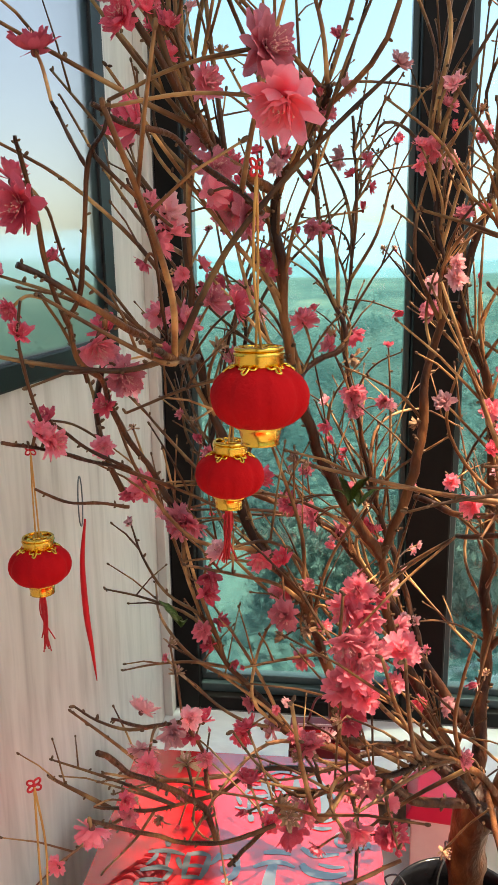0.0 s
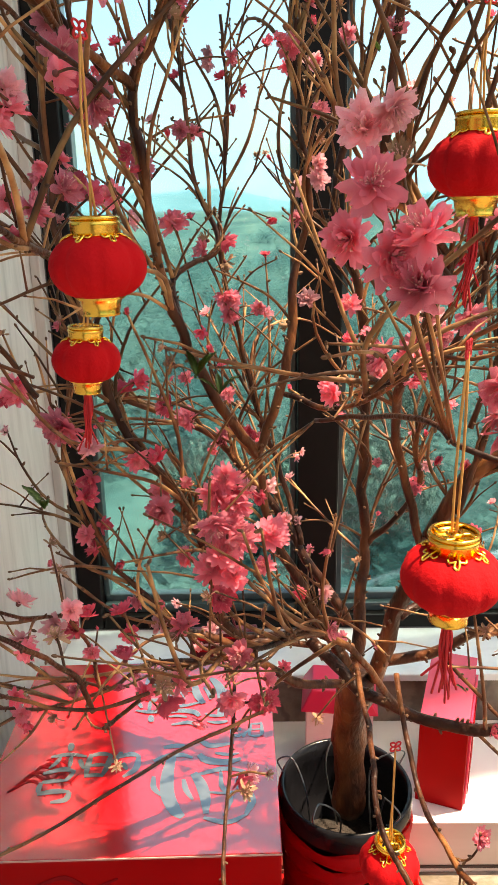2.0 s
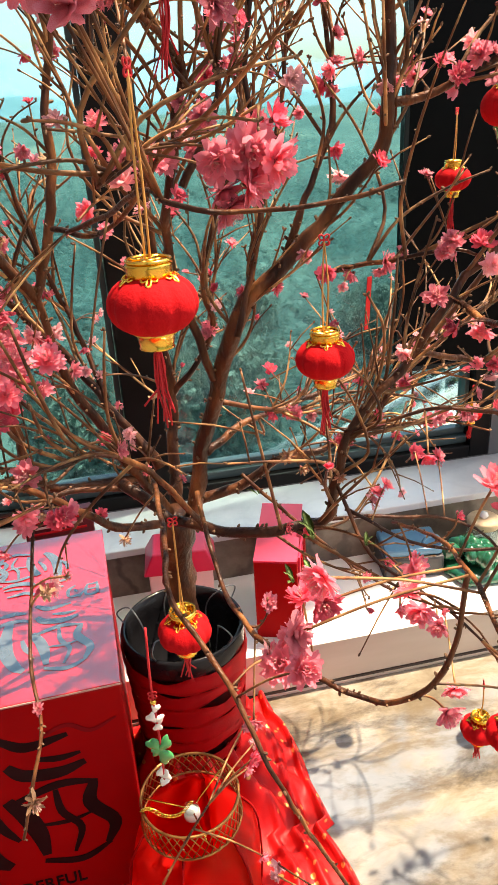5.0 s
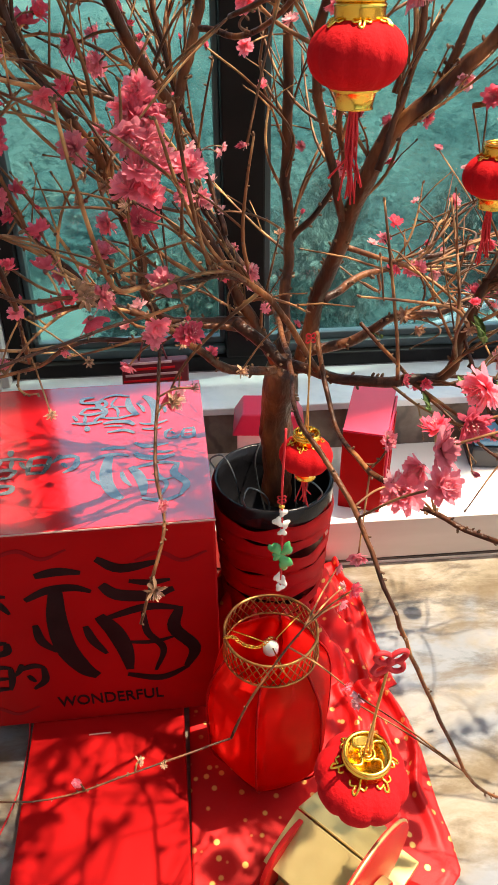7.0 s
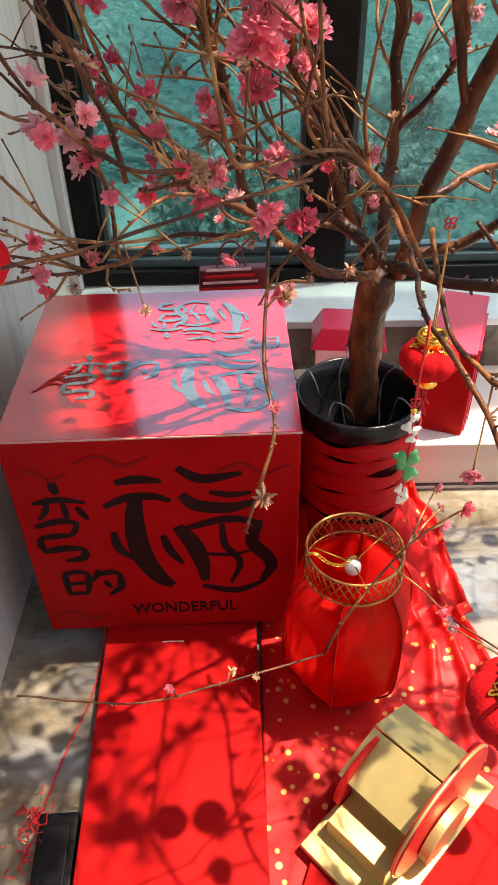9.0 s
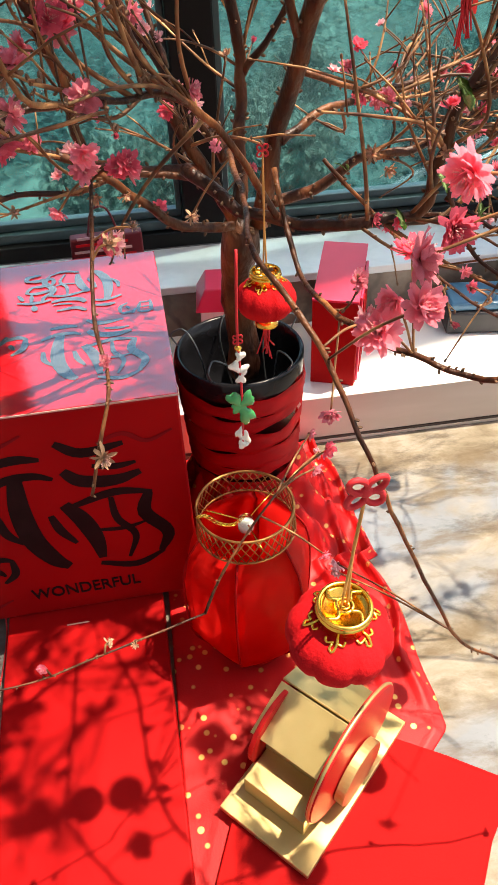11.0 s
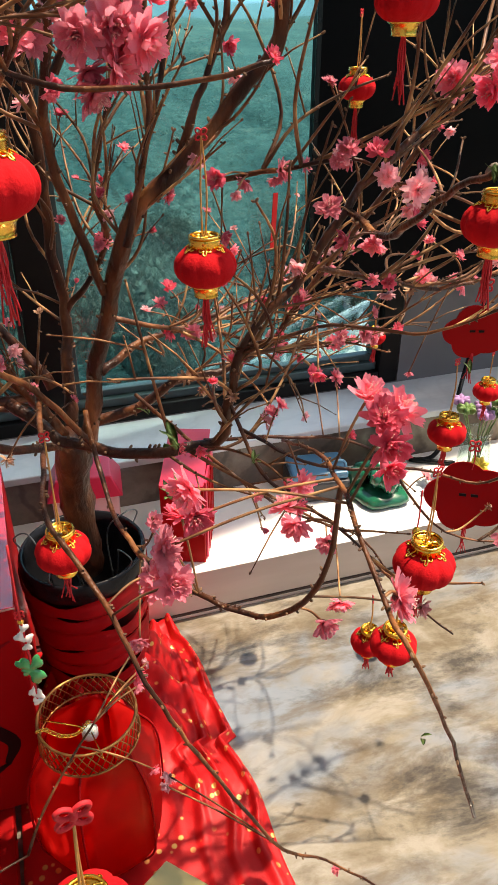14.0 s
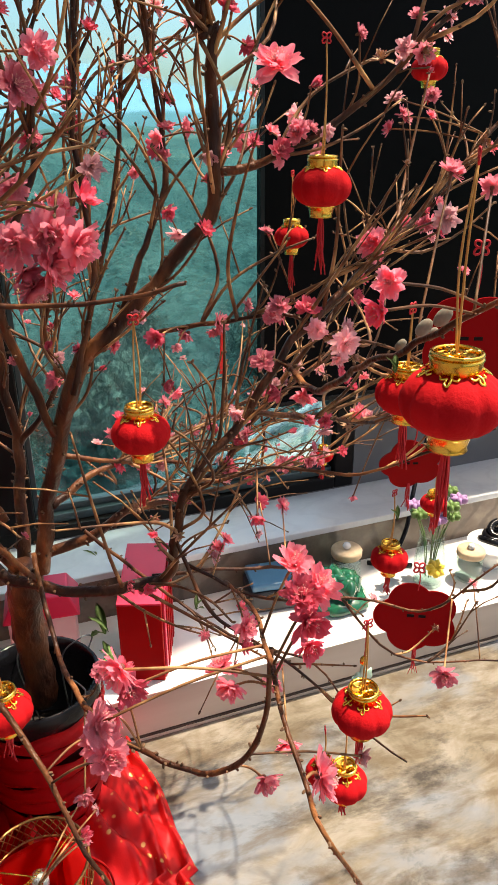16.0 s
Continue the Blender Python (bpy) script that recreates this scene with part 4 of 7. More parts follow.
for k in range(10):
    z0 = 0.030 + 0.0335 * k
    tilt = rnd.uniform(-0.012, 0.012)
    bm = bmesh.new()
    rings = []
    for i in range(49):
        a = 2 * math.pi * i / 48
        zc = z0 + tilt * math.sin(a + k) + 0.004 * math.sin(3 * a + k * 2)
        half = 0.0165 + 0.004 * math.sin(2 * a + k * 1.7) + 0.002 * math.sin(7 * a)
        row = []
        for s in (-1, -0.5, 0, 0.5, 1):
            zz = zc + s * half
            r = 0.0735 + 0.0165 * (zz - 0.016) / 0.32 + 0.0035 + 0.002 * (1 - s * s) + 0.0012 * math.sin(9 * a + 4 * s + k) + 0.0006 * k
            row.append(bm.verts.new((r * math.cos(a), r * math.sin(a), zz)))
        rings.append(row)
    for a, b in zip(rings, rings[1:]):
        for i in range(4):
            bm.faces.new((a[i], b[i], b[i + 1], a[i + 1]))
    bmesh.ops.solidify(bm, geom=bm.faces[:], thickness=-0.0015)
    part("ribbon", bm, M_RIBBON, pot, "wound red ribbon")
for k in range(5):
    a = 0.4 + 1.25 * k
    c, s = math.cos(a), math.sin(a)
    part("wire", tube(spline([(0.094 * c, 0.094 * s, 0.374), (0.103 * c, 0.103 * s, 0.395), (0.08 * c, 0.08 * s, 0.402), (0.055 * c - 0.02 * s, 0.055 * s + 0.02 * c, 0.36), (0.05 * c, 0.05 * s, 0.245)], 6), 0.0013, 6), M_WIRE, pot, "thin bent wire")

# open lantern, six-sided
M_SILK, nodes_, links_, bsdf_ = material("red_lantern_silk")
n_ = noise_at(nodes_, links_, 14, 4)
r_ = ramp(nodes_, ((0.3, (0.74, 0.012, 0.014)), (0.7, (0.86, 0.03, 0.024))))
links_.new(n_.outputs["Fac"], r_.inputs["Fac"])
links_.new(r_.outputs["Color"], bsdf_.inputs["Base Color"])
bsdf_.inputs["Roughness"].default_value = 0.32
tr_ = nodes_.new("ShaderNodeBsdfTranslucent")
links_.new(r_.outputs["Color"], tr_.inputs["Color"])
mx_ = nodes_.new("ShaderNodeMixShader")
mx_.inputs["Fac"].default_value = 0.6
links_.new(bsdf_.outputs[0], mx_.inputs[1])
links_.new(tr_.outputs[0], mx_.inputs[2])
links_.new(mx_.outputs[0], nodes_["Material Output"].inputs["Surface"])

M_BRONZE = varied("dull_gilt", ((0.3, (0.30, 0.12, 0.04)), (0.7, (0.52, 0.27, 0.09))), 40, 0.35, 0.2, metal=0.9)
hexl = thing("hexagonal_lantern", "open six-sided red silk lantern with a gilt rim", "lantern", pose(0.330, 0.800, 0.020, 0, 0, 12))
PROFILE = ((0.058, 0.0), (0.070, 0.012), (0.092, 0.060), (0.094, 0.160), (0.086, 0.210), (0.066, 0.246))
for k in range(6):
    bm = bmesh.new()
    a0, a1 = math.pi * k / 3, math.pi * (k + 1) / 3
    rows = []
    for r, z in PROFILE:
        row = []
        for i in range(7):
            u = i / 6
            p = Vector((math.cos(a0), math.sin(a0), 0)).lerp(Vector((math.cos(a1), math.sin(a1), 0)), u)
            p *= r * (1 + 0.05 * math.sin(math.pi * u))
            row.append(bm.verts.new((p.x, p.y, z)))
        rows.append(row)
    for a, b in zip(rows, rows[1:]):
        for i in range(6):
            bm.faces.new((a[i], a[i + 1], b[i + 1], b[i]))
    bmesh.ops.solidify(bm, geom=bm.faces[:], thickness=0.0012)
    part("panel", bm, M_SILK, hexl, "red silk panel")
    part("rib", tube(spline([(r * 1.01 * math.cos(a0), r * 1.01 * math.sin(a0), z) for r, z in PROFILE], 3), 0.0017, 6), M_CARD, hexl, "dark red seam rib")
part("base_plate", spun([(0.0, -0.004), (0.058, -0.004), (0.060, 0.0), (0.058, 0.004), (0.0, 0.004)], 24), M_CARD, hexl)
def lace(z0, z1, r0, r1, n):
    bm = tube(ring_line(r0, 36, z0), 0.0016, 6, closed=True)
    tube(ring_line(r1, 36, z1), 0.0020, 6, bm, closed=True)
    for k in range(n):
        a, b = 2 * math.pi * k / n, 2 * math.pi * (k + 1) / n
        lo = lambda t: Vector((r0 * math.cos(t), r0 * math.sin(t), z0))
        hi = lambda t: Vector((r1 * math.cos(t), r1 * math.sin(t), z1))
        tube([lo(a), (lo(b) + hi(b)) / 2, hi(a)], 0.0009, 5, bm)
        tube([hi(b), (lo(a) + hi(a)) / 2, lo(b)], 0.0009, 5, bm)
    return bm
part("rim", lace(0.248, 0.286, 0.066, 0.064, 36), M_BRONZE, hexl, "pierced gilt rim")
part("foot_ring", lace(-0.010, 0.006, 0.045, 0.056, 24), M_GOLD, hexl, "pierced gilt foot ring")
for k in range(3):
    a = 0.5 + 2.094 * k
    part("spoke", tube([Vector((0.064 * math.cos(a), 0.064 * math.sin(a), 0.270)), Vector((0.010 * math.cos(a), 0.010 * math.sin(a), 0.258))], 0.0011, 6), M_GOLD, hexl)
bm = blob(0.011, None, (0, 0, 0.258), (1, 1, 0.8), 8, 5)
part("crystal_bead", bm, M_CLEAR, hexl, "clear faceted bead", False)
part("socket", spun([(0.008, 0.240), (0.011, 0.243), (0.011, 0.252), (0.005, 0.255)], 16), M_WHITEBEAD, hexl)
bm = bmesh.new()
for k, p in enumerate(spline([(-0.064, 0.0, 0.290), (-0.055, -0.005, 0.293), (-0.040, -0.012, 0.280), (-0.02, -0.01, 0.268), (0.0, 0.0, 0.268)], 6)):
    own = tube(ring_line(0.0032, 10, 0, 1.0, 0.7), 0.0007, 4, closed=True)
    merged(bm, own, Matrix.Translation(p) @ Euler((1.57 * (k % 2), 0.3, 0.2)).to_matrix().to_4x4())
part("chain", bm, M_GOLD, hexl, "fine gilt chain")

# gilt display stand
GU = math.degrees(math.atan2(0.168, 0.174))
stand = thing("gilt_stand", "matt gold card display stand with red oval boards", "display stand", pose(0.3435, 0.4465, 0.0185, 0, 0, GU))
part("base", block((0, 0, 0), (0.242, 0.136, 0.010), 0.0012), M_GOLDPAPER, stand, smooth=False)
part("front_step", block((0.035, 0.030, 0.0102), (0.085, 0.122, 0.045), 0.001), M_GOLDPAPER, stand, smooth=False)
part("body", block((0.085, 0.034, 0.0102), (0.200, 0.128, 0.085), 0.001), M_GOLDPAPER, stand, smooth=False)
part("roof_panel", block((0.0, 0.0, 0.0), (0.075, 0.110, 0.003), 0.0005), M_GOLDPAPER, stand, "sloping gold panel", smooth=False, m=pose(0.075, 0.030, 0.080, 0, -22, 0))
part("roof_panel", block((0.0, 0.0, 0.0), (0.075, 0.110, 0.003), 0.0005), M_GOLDPAPER, stand, "sloping gold panel", smooth=False, m=pose(0.146, 0.030, 0.110, 0, 24, 0))
def oval(rx, rz, thick, n=40):
    bm = bmesh.new()
    vs = [bm.verts.new((rx * math.cos(a), 0, rz * math.sin(a))) for a in (2 * math.pi * k / n for k in range(n))]
    f = bm.faces.new(vs)
    geo = bmesh.ops.extrude_face_region(bm, geom=[f])
    bmesh.ops.translate(bm, verts=[g for g in geo["geom"] if isinstance(g, bmesh.types.BMVert)], vec=(0, thick, 0))
    bmesh.ops.recalc_face_normals(bm, faces=bm.faces[:])
    bmesh.ops.bevel(bm, geom=[e for e in bm.edges if e.is_boundary or abs(e.verts[0].co.y - e.verts[1].co.y) < 1e-5], offset=0.0008, segments=1, affect="EDGES", profile=0.5)
    return bm
part("oval_board", oval(0.098, 0.078, 0.008), M_PAPER, stand, "red oval board with gold rim", False, pose(0.128, 0.018, 0.089))
part("rim", tube([Vector((0.098 * math.cos(a), 0.004, 0.078 * math.sin(a))) for a in (2 * math.pi * k / 48 for k in range(48))], 0.0024, 6, closed=True), M_GOLDPAPER, stand, "gold rim of the oval board", m=pose(0.128, 0.018, 0.089))
part("oval_board", oval(0.060, 0.050, 0.007), M_PAPER, stand, "red oval board", False, pose(0.115, 0.124, 0.062))
part("medallion", oval(0.046, 0.038, 0.013), M_GOLDPAPER, stand, "thick gold disc", False, pose(0.125, 0.003, 0.055))

# boxes on the ledge
LT = 0.116
carton = thing("red_carton", "tall red gift carton standing on the white ledge", "box", pose(0.527, 1.296, LT, 0, 0, -20) @ Matrix.Scale(1.07, 4))
part("body", block((0, 0, 0), (0.081, 0.160, 0.172), 0.0016), M_CARD, carton, smooth=False)
bm = bmesh.new()
vs = [bm.verts.new(p) for p in ((0.0, 0.0, 0.0), (0.081, 0.0, 0.0), (0.081, 0.160, 0.030), (0.0, 0.160, 0.030))]
f = bm.faces.new(vs)
geo = bmesh.ops.extrude_face_region(bm, geom=[f])
bmesh.ops.translate(bm, verts=[g for g in geo["geom"] if isinstance(g, bmesh.types.BMVert)], vec=(0, 0, -0.004))
bmesh.ops.recalc_face_normals(bm, faces=bm.faces[:])
# top and right flap get a brighter red: sunlight painted into the colour
part("top_panel", bm, M_MAGENTA, carton, "sloping red top panel, sunlit pink put into its colour", False, pose(0, 0, 0.1762))
part("side_gusset", block((0.0813, 0.012, 0.004), (0.0855, 0.150, 0.178), 0.001), M_MAGENTA, carton, "folded side flap, painted a sunlit brighter red", False)
for k in range(4):
    part("side_fold", block((0.0858, 0.03 + 0.028 * k, 0.01), (0.0875, 0.045 + 0.028 * k, 0.165 - 0.01 * (k % 2)), 0.0006), M_CARD, carton, smooth=False)
part("back_strip", block((0.002, 0.155, 0.172), (0.079, 0.159, 0.202), 0.0005), M_CARD, carton, smooth=False)

cake = thing("pink_carton", "pale pink carton with a faceted red lid on the ledge", "box", pose(0.395, 1.425, LT, 0, 0, -6))
part("body", block((-0.066, -0.05, 0), (0.066, 0.05, 0.135), 0.003), M_PINKCARD, cake, smooth=False)
bm = block((-0.076, -0.058, 0.136), (0.076, 0.058, 0.178), 0.0)
for v in bm.verts:
    if v.co.z > 0.17:
        v.co.x *= 0.72
        v.co.y *= 0.72
bmesh.ops.bevel(bm, geom=bm.edges[:], offset=0.003, segments=2, affect="EDGES", profile=0.5)
part("lid", bm, M_MAGENTA, cake, "pinkish red sloped lid", False)
part("seal", tube(ring_line(0.011, 20), 0.0012, 5, closed=True), M_CARD, cake, "small red printed ring", m=pose(0.030, -0.0508, 0.075, 90, 0, 0))
part("seal_bar", block((-0.001, -0.0008, -0.010), (0.001, 0.0, 0.010)), M_CARD, cake, smooth=False, m=pose(0.030, -0.0505, 0.075))

bag = thing("maroon_bag", "dark maroon paper bag with folded striped top", "bag", pose(0.155, 1.415, LT, 0, 0, 4))
bm = block((-0.072, -0.035, 0), (0.072, 0.035, 0.30), 0.0)
for v in bm.verts:
    if v.co.z > 0.2:
        v.co.y *= 0.35
        v.co.x = v.co.x * 0.9 + 0.012
bmesh.ops.bevel(bm, geom=bm.edges[:], offset=0.003, segments=2, affect="EDGES", profile=0.5)
part("body", bm, M_MAROON, bag, smooth=False)
for k in range(4):
    part("stripe", block((-0.052 + 0.004 * k, -0.0016, 0), (0.062 - 0.006 * k, 0.0, 0.005), 0.0003), M_PINKCARD if k % 2 else M_RIBBON, bag, smooth=False, m=pose(0, -0.0175 + 0.0012 * k, 0.262 + 0.012 * k, 6, 0, 0))
part("handle", tube(spline([(-0.02, 0, 0.30), (-0.005, 0, 0.345), (0.02, 0, 0.345), (0.035, 0, 0.30)], 6), 0.0022, 6), M_MAROON, bag)

# screen on the window's right part
tv = thing("wall_screen", "large black screen mounted before the window", "screen", pose(0, 0, 0), kind="")
part("panel", block((0.957, 1.625, 0.532), (2.40, 1.65, 1.62), 0.004), M_SCREEN, tv, smooth=False)
part("bezel", block((0.955, 1.620, 0.530), (2.402, 1.6245, 0.542), 0.001), M_BLACK, tv, smooth=False)
part("bezel", block((0.955, 1.620, 0.5425), (0.965, 1.6245, 1.622), 0.001), M_BLACK, tv, smooth=False)
part("bracket", block((1.5, 1.651, 0.9), (1.9, 1.689, 1.2), 0.004), M_BLACK, tv, smooth=False)
cable = thing("cable", "thick black cable hanging down to the ledge", "cable")
part("lead", tube(spline([(1.46, 1.66, 0.58), (1.44, 1.62, 0.42), (1.40, 1.595, 0.31), (1.35, 1.54, 0.255), (1.31, 1.497, 0.19), (1.26, 1.48, 0.125), (1.20, 1.49, 0.122), (1.30, 1.44, 0.122)], 6), 0.006, 8), M_BLACK, cable)

case = thing("tool_case", "charcoal case with a pale blue lid on the ledge", "case", pose(0.925, 1.445, LT, 0, 0, -8))
part("body", block((-0.07, -0.05, 0), (0.07, 0.05, 0.052), 0.006), M_CHARCOAL, case, smooth=False)
part("lid", block((-0.066, -0.044, 0.053), (0.066, 0.05, 0.072), 0.005), M_BLUE, case, "pale blue lid", smooth=False)
part("handle", tube(spline([(0.02, -0.03, 0.073), (0.03, -0.03, 0.093), (0.055, -0.03, 0.093), (0.063, -0.03, 0.073)], 5), 0.004, 8), M_BLUE, case)

orn = thing("green_ornament", "glossy dark green leafy glazed ornament on the ledge", "ornament", pose(1.060, 1.385, LT) @ Matrix.Scale(1.12, 4))
part("base", spun([(0.0, 0.0), (0.06, 0.0), (0.066, 0.010), (0.055, 0.022), (0.0, 0.026)], 20, lambda a, k: 1 + 0.08 * math.sin(5 * a)), M_GREEN, orn)
rnd = random.Random(8)
for k in range(16):
    a, t = k * 2.4, rnd.uniform(0.2, 0.9)
    r = 0.045 * t
    bm = spun([(0.0, 0.0), (0.014, 0.006), (0.020, 0.022), (0.012, 0.038), (0.0, 0.046)], 10, lambda q, j: 1 + 0.3 * math.cos(2 * q))
    part("leaf", bm, M_GREEN, orn, m=pose(r * math.cos(a), r * math.sin(a), 0.02 + 0.02 * (1 - t), rnd.uniform(-45, 45), rnd.uniform(-45, 45), rnd.uniform(0, 360)))

def jar(x, y, s, label):
    j = thing("glass_jar", label, "jar", pose(x, y, LT) @ Matrix.Scale(s, 4), "jars on the ledge")
    part("glass", spun([(0.0, 0.0), (0.034, 0.0), (0.037, 0.004), (0.037, 0.066), (0.033, 0.072), (0.031, 0.072), (0.0345, 0.065), (0.0345, 0.006), (0.0, 0.005)], 28), M_CLEAR, j)
    part("lid", spun([(0.0, 0.0725), (0.036, 0.0725), (0.038, 0.076), (0.038, 0.088), (0.035, 0.092), (0.0, 0.092)], 28), M_CORK, j, "pale cork lid")
    part("knob", spun([(0.0, 0.0925), (0.008, 0.0925), (0.011, 0.099), (0.007, 0.106), (0.0, 0.108)], 14), M_CERAMIC, j)
jar(1.115, 1.452, 1.0, "clear glass jar with a cork lid")
jar(1.405, 1.352, 0.9, "small clear glass jar with a cork lid")

vase = thing("flower_vase", "clear glass vase with yellow and lilac flowers", "vase", pose(1.300, 1.370, LT))
part("glass", spun([(0.0, 0.0), (0.032, 0.0), (0.036, 0.006), (0.040, 0.05), (0.034, 0.10), (0.030, 0.13), (0.033, 0.14), (0.030, 0.14), (0.0275, 0.13), (0.031, 0.10), (0.037, 0.05), (0.032, 0.01), (0.0, 0.009)], 28), M_CLEAR, vase)
rnd = random.Random(3)
for k in range(9):
    a = k * 2.4
    top = Vector((0.05 * math.cos(a), 0.05 * math.sin(a), 0.17 + 0.03 * (k % 3)))
    part("stem", tube(spline([(0.01 * math.cos(a), 0.01 * math.sin(a), 0.02), (0.018 * math.cos(a), 0.018 * math.sin(a), 0.11), top], 4), 0.0014, 5), M_LEAF, vase)
    bm = bmesh.new()
    for j in range(6):
        own = spun([(0.0, 0.0), (0.008, 0.006), (0.010, 0.016), (0.004, 0.024), (0.0, 0.025)], 8, lambda q, i: 0.55 + 0.45 * abs(math.cos(q)))
        merged(bm, own, pose(0, 0, 0, 0, 60, 60 * j))
    part("flower", bm, M_PURPLE if k % 2 else M_LEAF, vase, "lilac flower" if k % 2 else "green leaf tuft", m=Matrix.Translation(top))
bm = bmesh.new()
for j in range(7):
    merged(bm, spun([(0.0, 0.0), (0.009, 0.006), (0.011, 0.018), (0.0, 0.028)], 8, lambda q, i: 0.6 + 0.4 * abs(math.cos(q))), pose(0, 0, 0, 0, 65, 51 * j))
part("flower", bm, M_YELLOW, vase, "yellow flower", m=pose(-0.015, -0.040, 0.065, 40, 0, 0))

bowl = thing("white_bowl", "white ceramic bowl holding a black coiled headset", "bowl", pose(1.500, 1.385, LT))
part("body", spun([(0.0, 0.0), (0.032, 0.0), (0.036, 0.006), (0.060, 0.040), (0.066, 0.062), (0.063, 0.062), (0.056, 0.040), (0.03, 0.010), (0.0, 0.009)], 32), M_CERAMIC, bowl)
for k in range(3):
    part("headset", tube(ring_line(0.036 - 0.004 * k, 26, 0, 1, 0.8), 0.009, 8, closed=True), M_BLACK, bowl, "black padded ring", m=pose(0.008 * k, 0, 0.062 + 0.017 * k, 20 * k - 15, 25 - 20 * k, 0))

black = thing("black_tray", "small black plastic tray on the floor", "tray", pose(-0.068, 0.530, 0, 0, 0, 3))
part("body", block((-0.026, -0.075, 0.0), (0.026, 0.062, 0.022), 0.003), M_BLACK, black, smooth=False)
part("rim", block((-0.018, -0.060, 0.0222), (0.018, 0.045, 0.027), 0.002), M_BLACK, black, smooth=False)
tin = thing("red_tinsel", "curled red tinsel cord beside the flat box", "garland", pose(-0.105, 0.560, 0.0))
rnd = random.Random(9)
bm = bmesh.new()
for k in range(40):
    a = rnd.uniform(0, 6.28)
    p = Vector((rnd.gauss(0, 0.012), rnd.gauss(0, 0.028), abs(rnd.gauss(0.014, 0.008)) + 0.003))
    tube([p, p + Vector((0.010 * math.cos(a), 0.010 * math.sin(a), rnd.uniform(-0.002, 0.006))), p + Vector((0.016 * math.cos(a + 1), 0.016 * math.sin(a + 1), 0.0))], 0.0012, 4, bm)
part("tinsel", bm, M_THREAD, tin)
part("cord", tube(spline([(0.0, 0.02, 0.004), (0.02, 0.12, 0.004), (0.045, 0.22, 0.004), (0.05, 0.30, 0.012), (0.052, 0.33, 0.04)], 6), 0.0014, 6), M_THREAD, tin)



# ---------------------------------------------------------------- the peach tree
peach = thing("peach_tree", "potted peach tree in pink double blossom hung with lanterns", "tree", pose(0, 0, 0))
BOUGHS = []
RT = random.Random(21)


def knotty(r0, r1, seed, n):
    """Tapering radius with swollen nodes."""
    return lambda u: 0.001 * (r0 + (r1 - r0) * u) * (1 + 0.13 * max(0, math.sin(n * 6.283 * u + seed)) ** 6 + 0.06 * math.sin(17 * u + seed))


def limb(r0, r1, *points):
    r0, r1 = (r0 * 0.84, r1 * 0.84) if r0 > 25 else (r0 * 0.62, r1 * 0.6)
    pts = spline(points, 6)
    for i in range(1, len(pts) - 1):
        q = pts[i] * 30
        pts[i] = pts[i] + Vector((noise.noise(q), noise.noise(q + Vector((7, 1, 2))), noise.noise(q + Vector((3, 9, 4))))) * 0.0016 * min(r0, 6) / 2
    slim = max(0.0, min(1.0, (0.78 - sum(p.y for p in pts) / len(pts)) / 0.25)) if r0 < 20 else 0
    r0, r1 = r0 * (1 - 0.32 * slim), r1 * (1 - 0.2 * slim)
    length = sum((b - a).length for a, b in zip(pts, pts[1:]))
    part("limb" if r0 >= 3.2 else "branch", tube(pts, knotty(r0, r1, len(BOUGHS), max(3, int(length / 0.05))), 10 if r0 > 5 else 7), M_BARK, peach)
    BOUGHS.append((pts, r0, r1))


limb(27, 30, (0.368, 1.060, 0.328), (0.367, 1.060, 0.430), (0.363, 1.050, 0.514), (0.371, 1.030, 0.587))
limb(15, 5, (0.372, 1.050, 0.566), (0.378, 1.090, 0.661), (0.388, 1.120, 0.732), (0.382, 1.120, 0.819), (0.373, 1.120, 1.072), (0.334, 1.120, 1.185), (0.363, 1.120, 1.311), (0.386, 1.120, 1.394), (0.389, 1.120, 1.441))
limb(8, 3, (0.390, 1.120, 0.739), (0.431, 1.100, 0.795), (0.452, 1.080, 0.848), (0.440, 1.060, 0.919), (0.493, 1.050, 1.098), (0.496, 1.040, 1.208), (0.514, 1.030, 1.291))
limb(19, 6, (0.393, 1.030, 0.582), (0.412, 1.000, 0.706), (0.432, 0.970, 0.791), (0.457, 0.930, 0.893), (0.491, 0.910, 0.937), (0.557, 0.900, 1.005), (0.607, 0.880, 1.065), (0.611, 0.870, 1.120), (0.610, 0.870, 1.197), (0.610, 0.860, 1.238), (0.596, 0.860, 1.231), (0.595, 0.860, 1.285))
limb(9, 3, (0.428, 0.960, 0.812), (0.385, 0.930, 0.970), (0.390, 0.850, 1.086), (0.396, 0.800, 1.147), (0.356, 0.750, 1.192), (0.323, 0.700, 1.220))
limb(8, 3, (0.514, 0.930, 0.956), (0.534, 0.930, 1.005), (0.576, 0.950, 1.092), (0.573, 0.960, 1.209), (0.559, 0.960, 1.299))
limb(8, 3, (0.613, 0.870, 1.110), (0.649, 0.860, 1.117), (0.709, 0.840, 1.143), (0.771, 0.820, 1.194), (0.828, 0.800, 1.251), (0.861, 0.800, 1.290))
# unseen upper crown above the lanterns, added to dapple box and floor with shade
limb(6, 3, (0.323, 0.700, 1.220), (0.335, 0.690, 1.330), (0.370, 0.680, 1.450), (0.395, 0.660, 1.580), (0.440, 0.650, 1.700))
limb(6, 3, (0.596, 0.860, 1.231), (0.600, 0.800, 1.360), (0.580, 0.740, 1.480), (0.590, 0.700, 1.600), (0.560, 0.660, 1.740))
limb(6, 3, (0.861, 0.800, 1.290), (0.880, 0.760, 1.400), (0.850, 0.730, 1.520), (0.870, 0.700, 1.660))
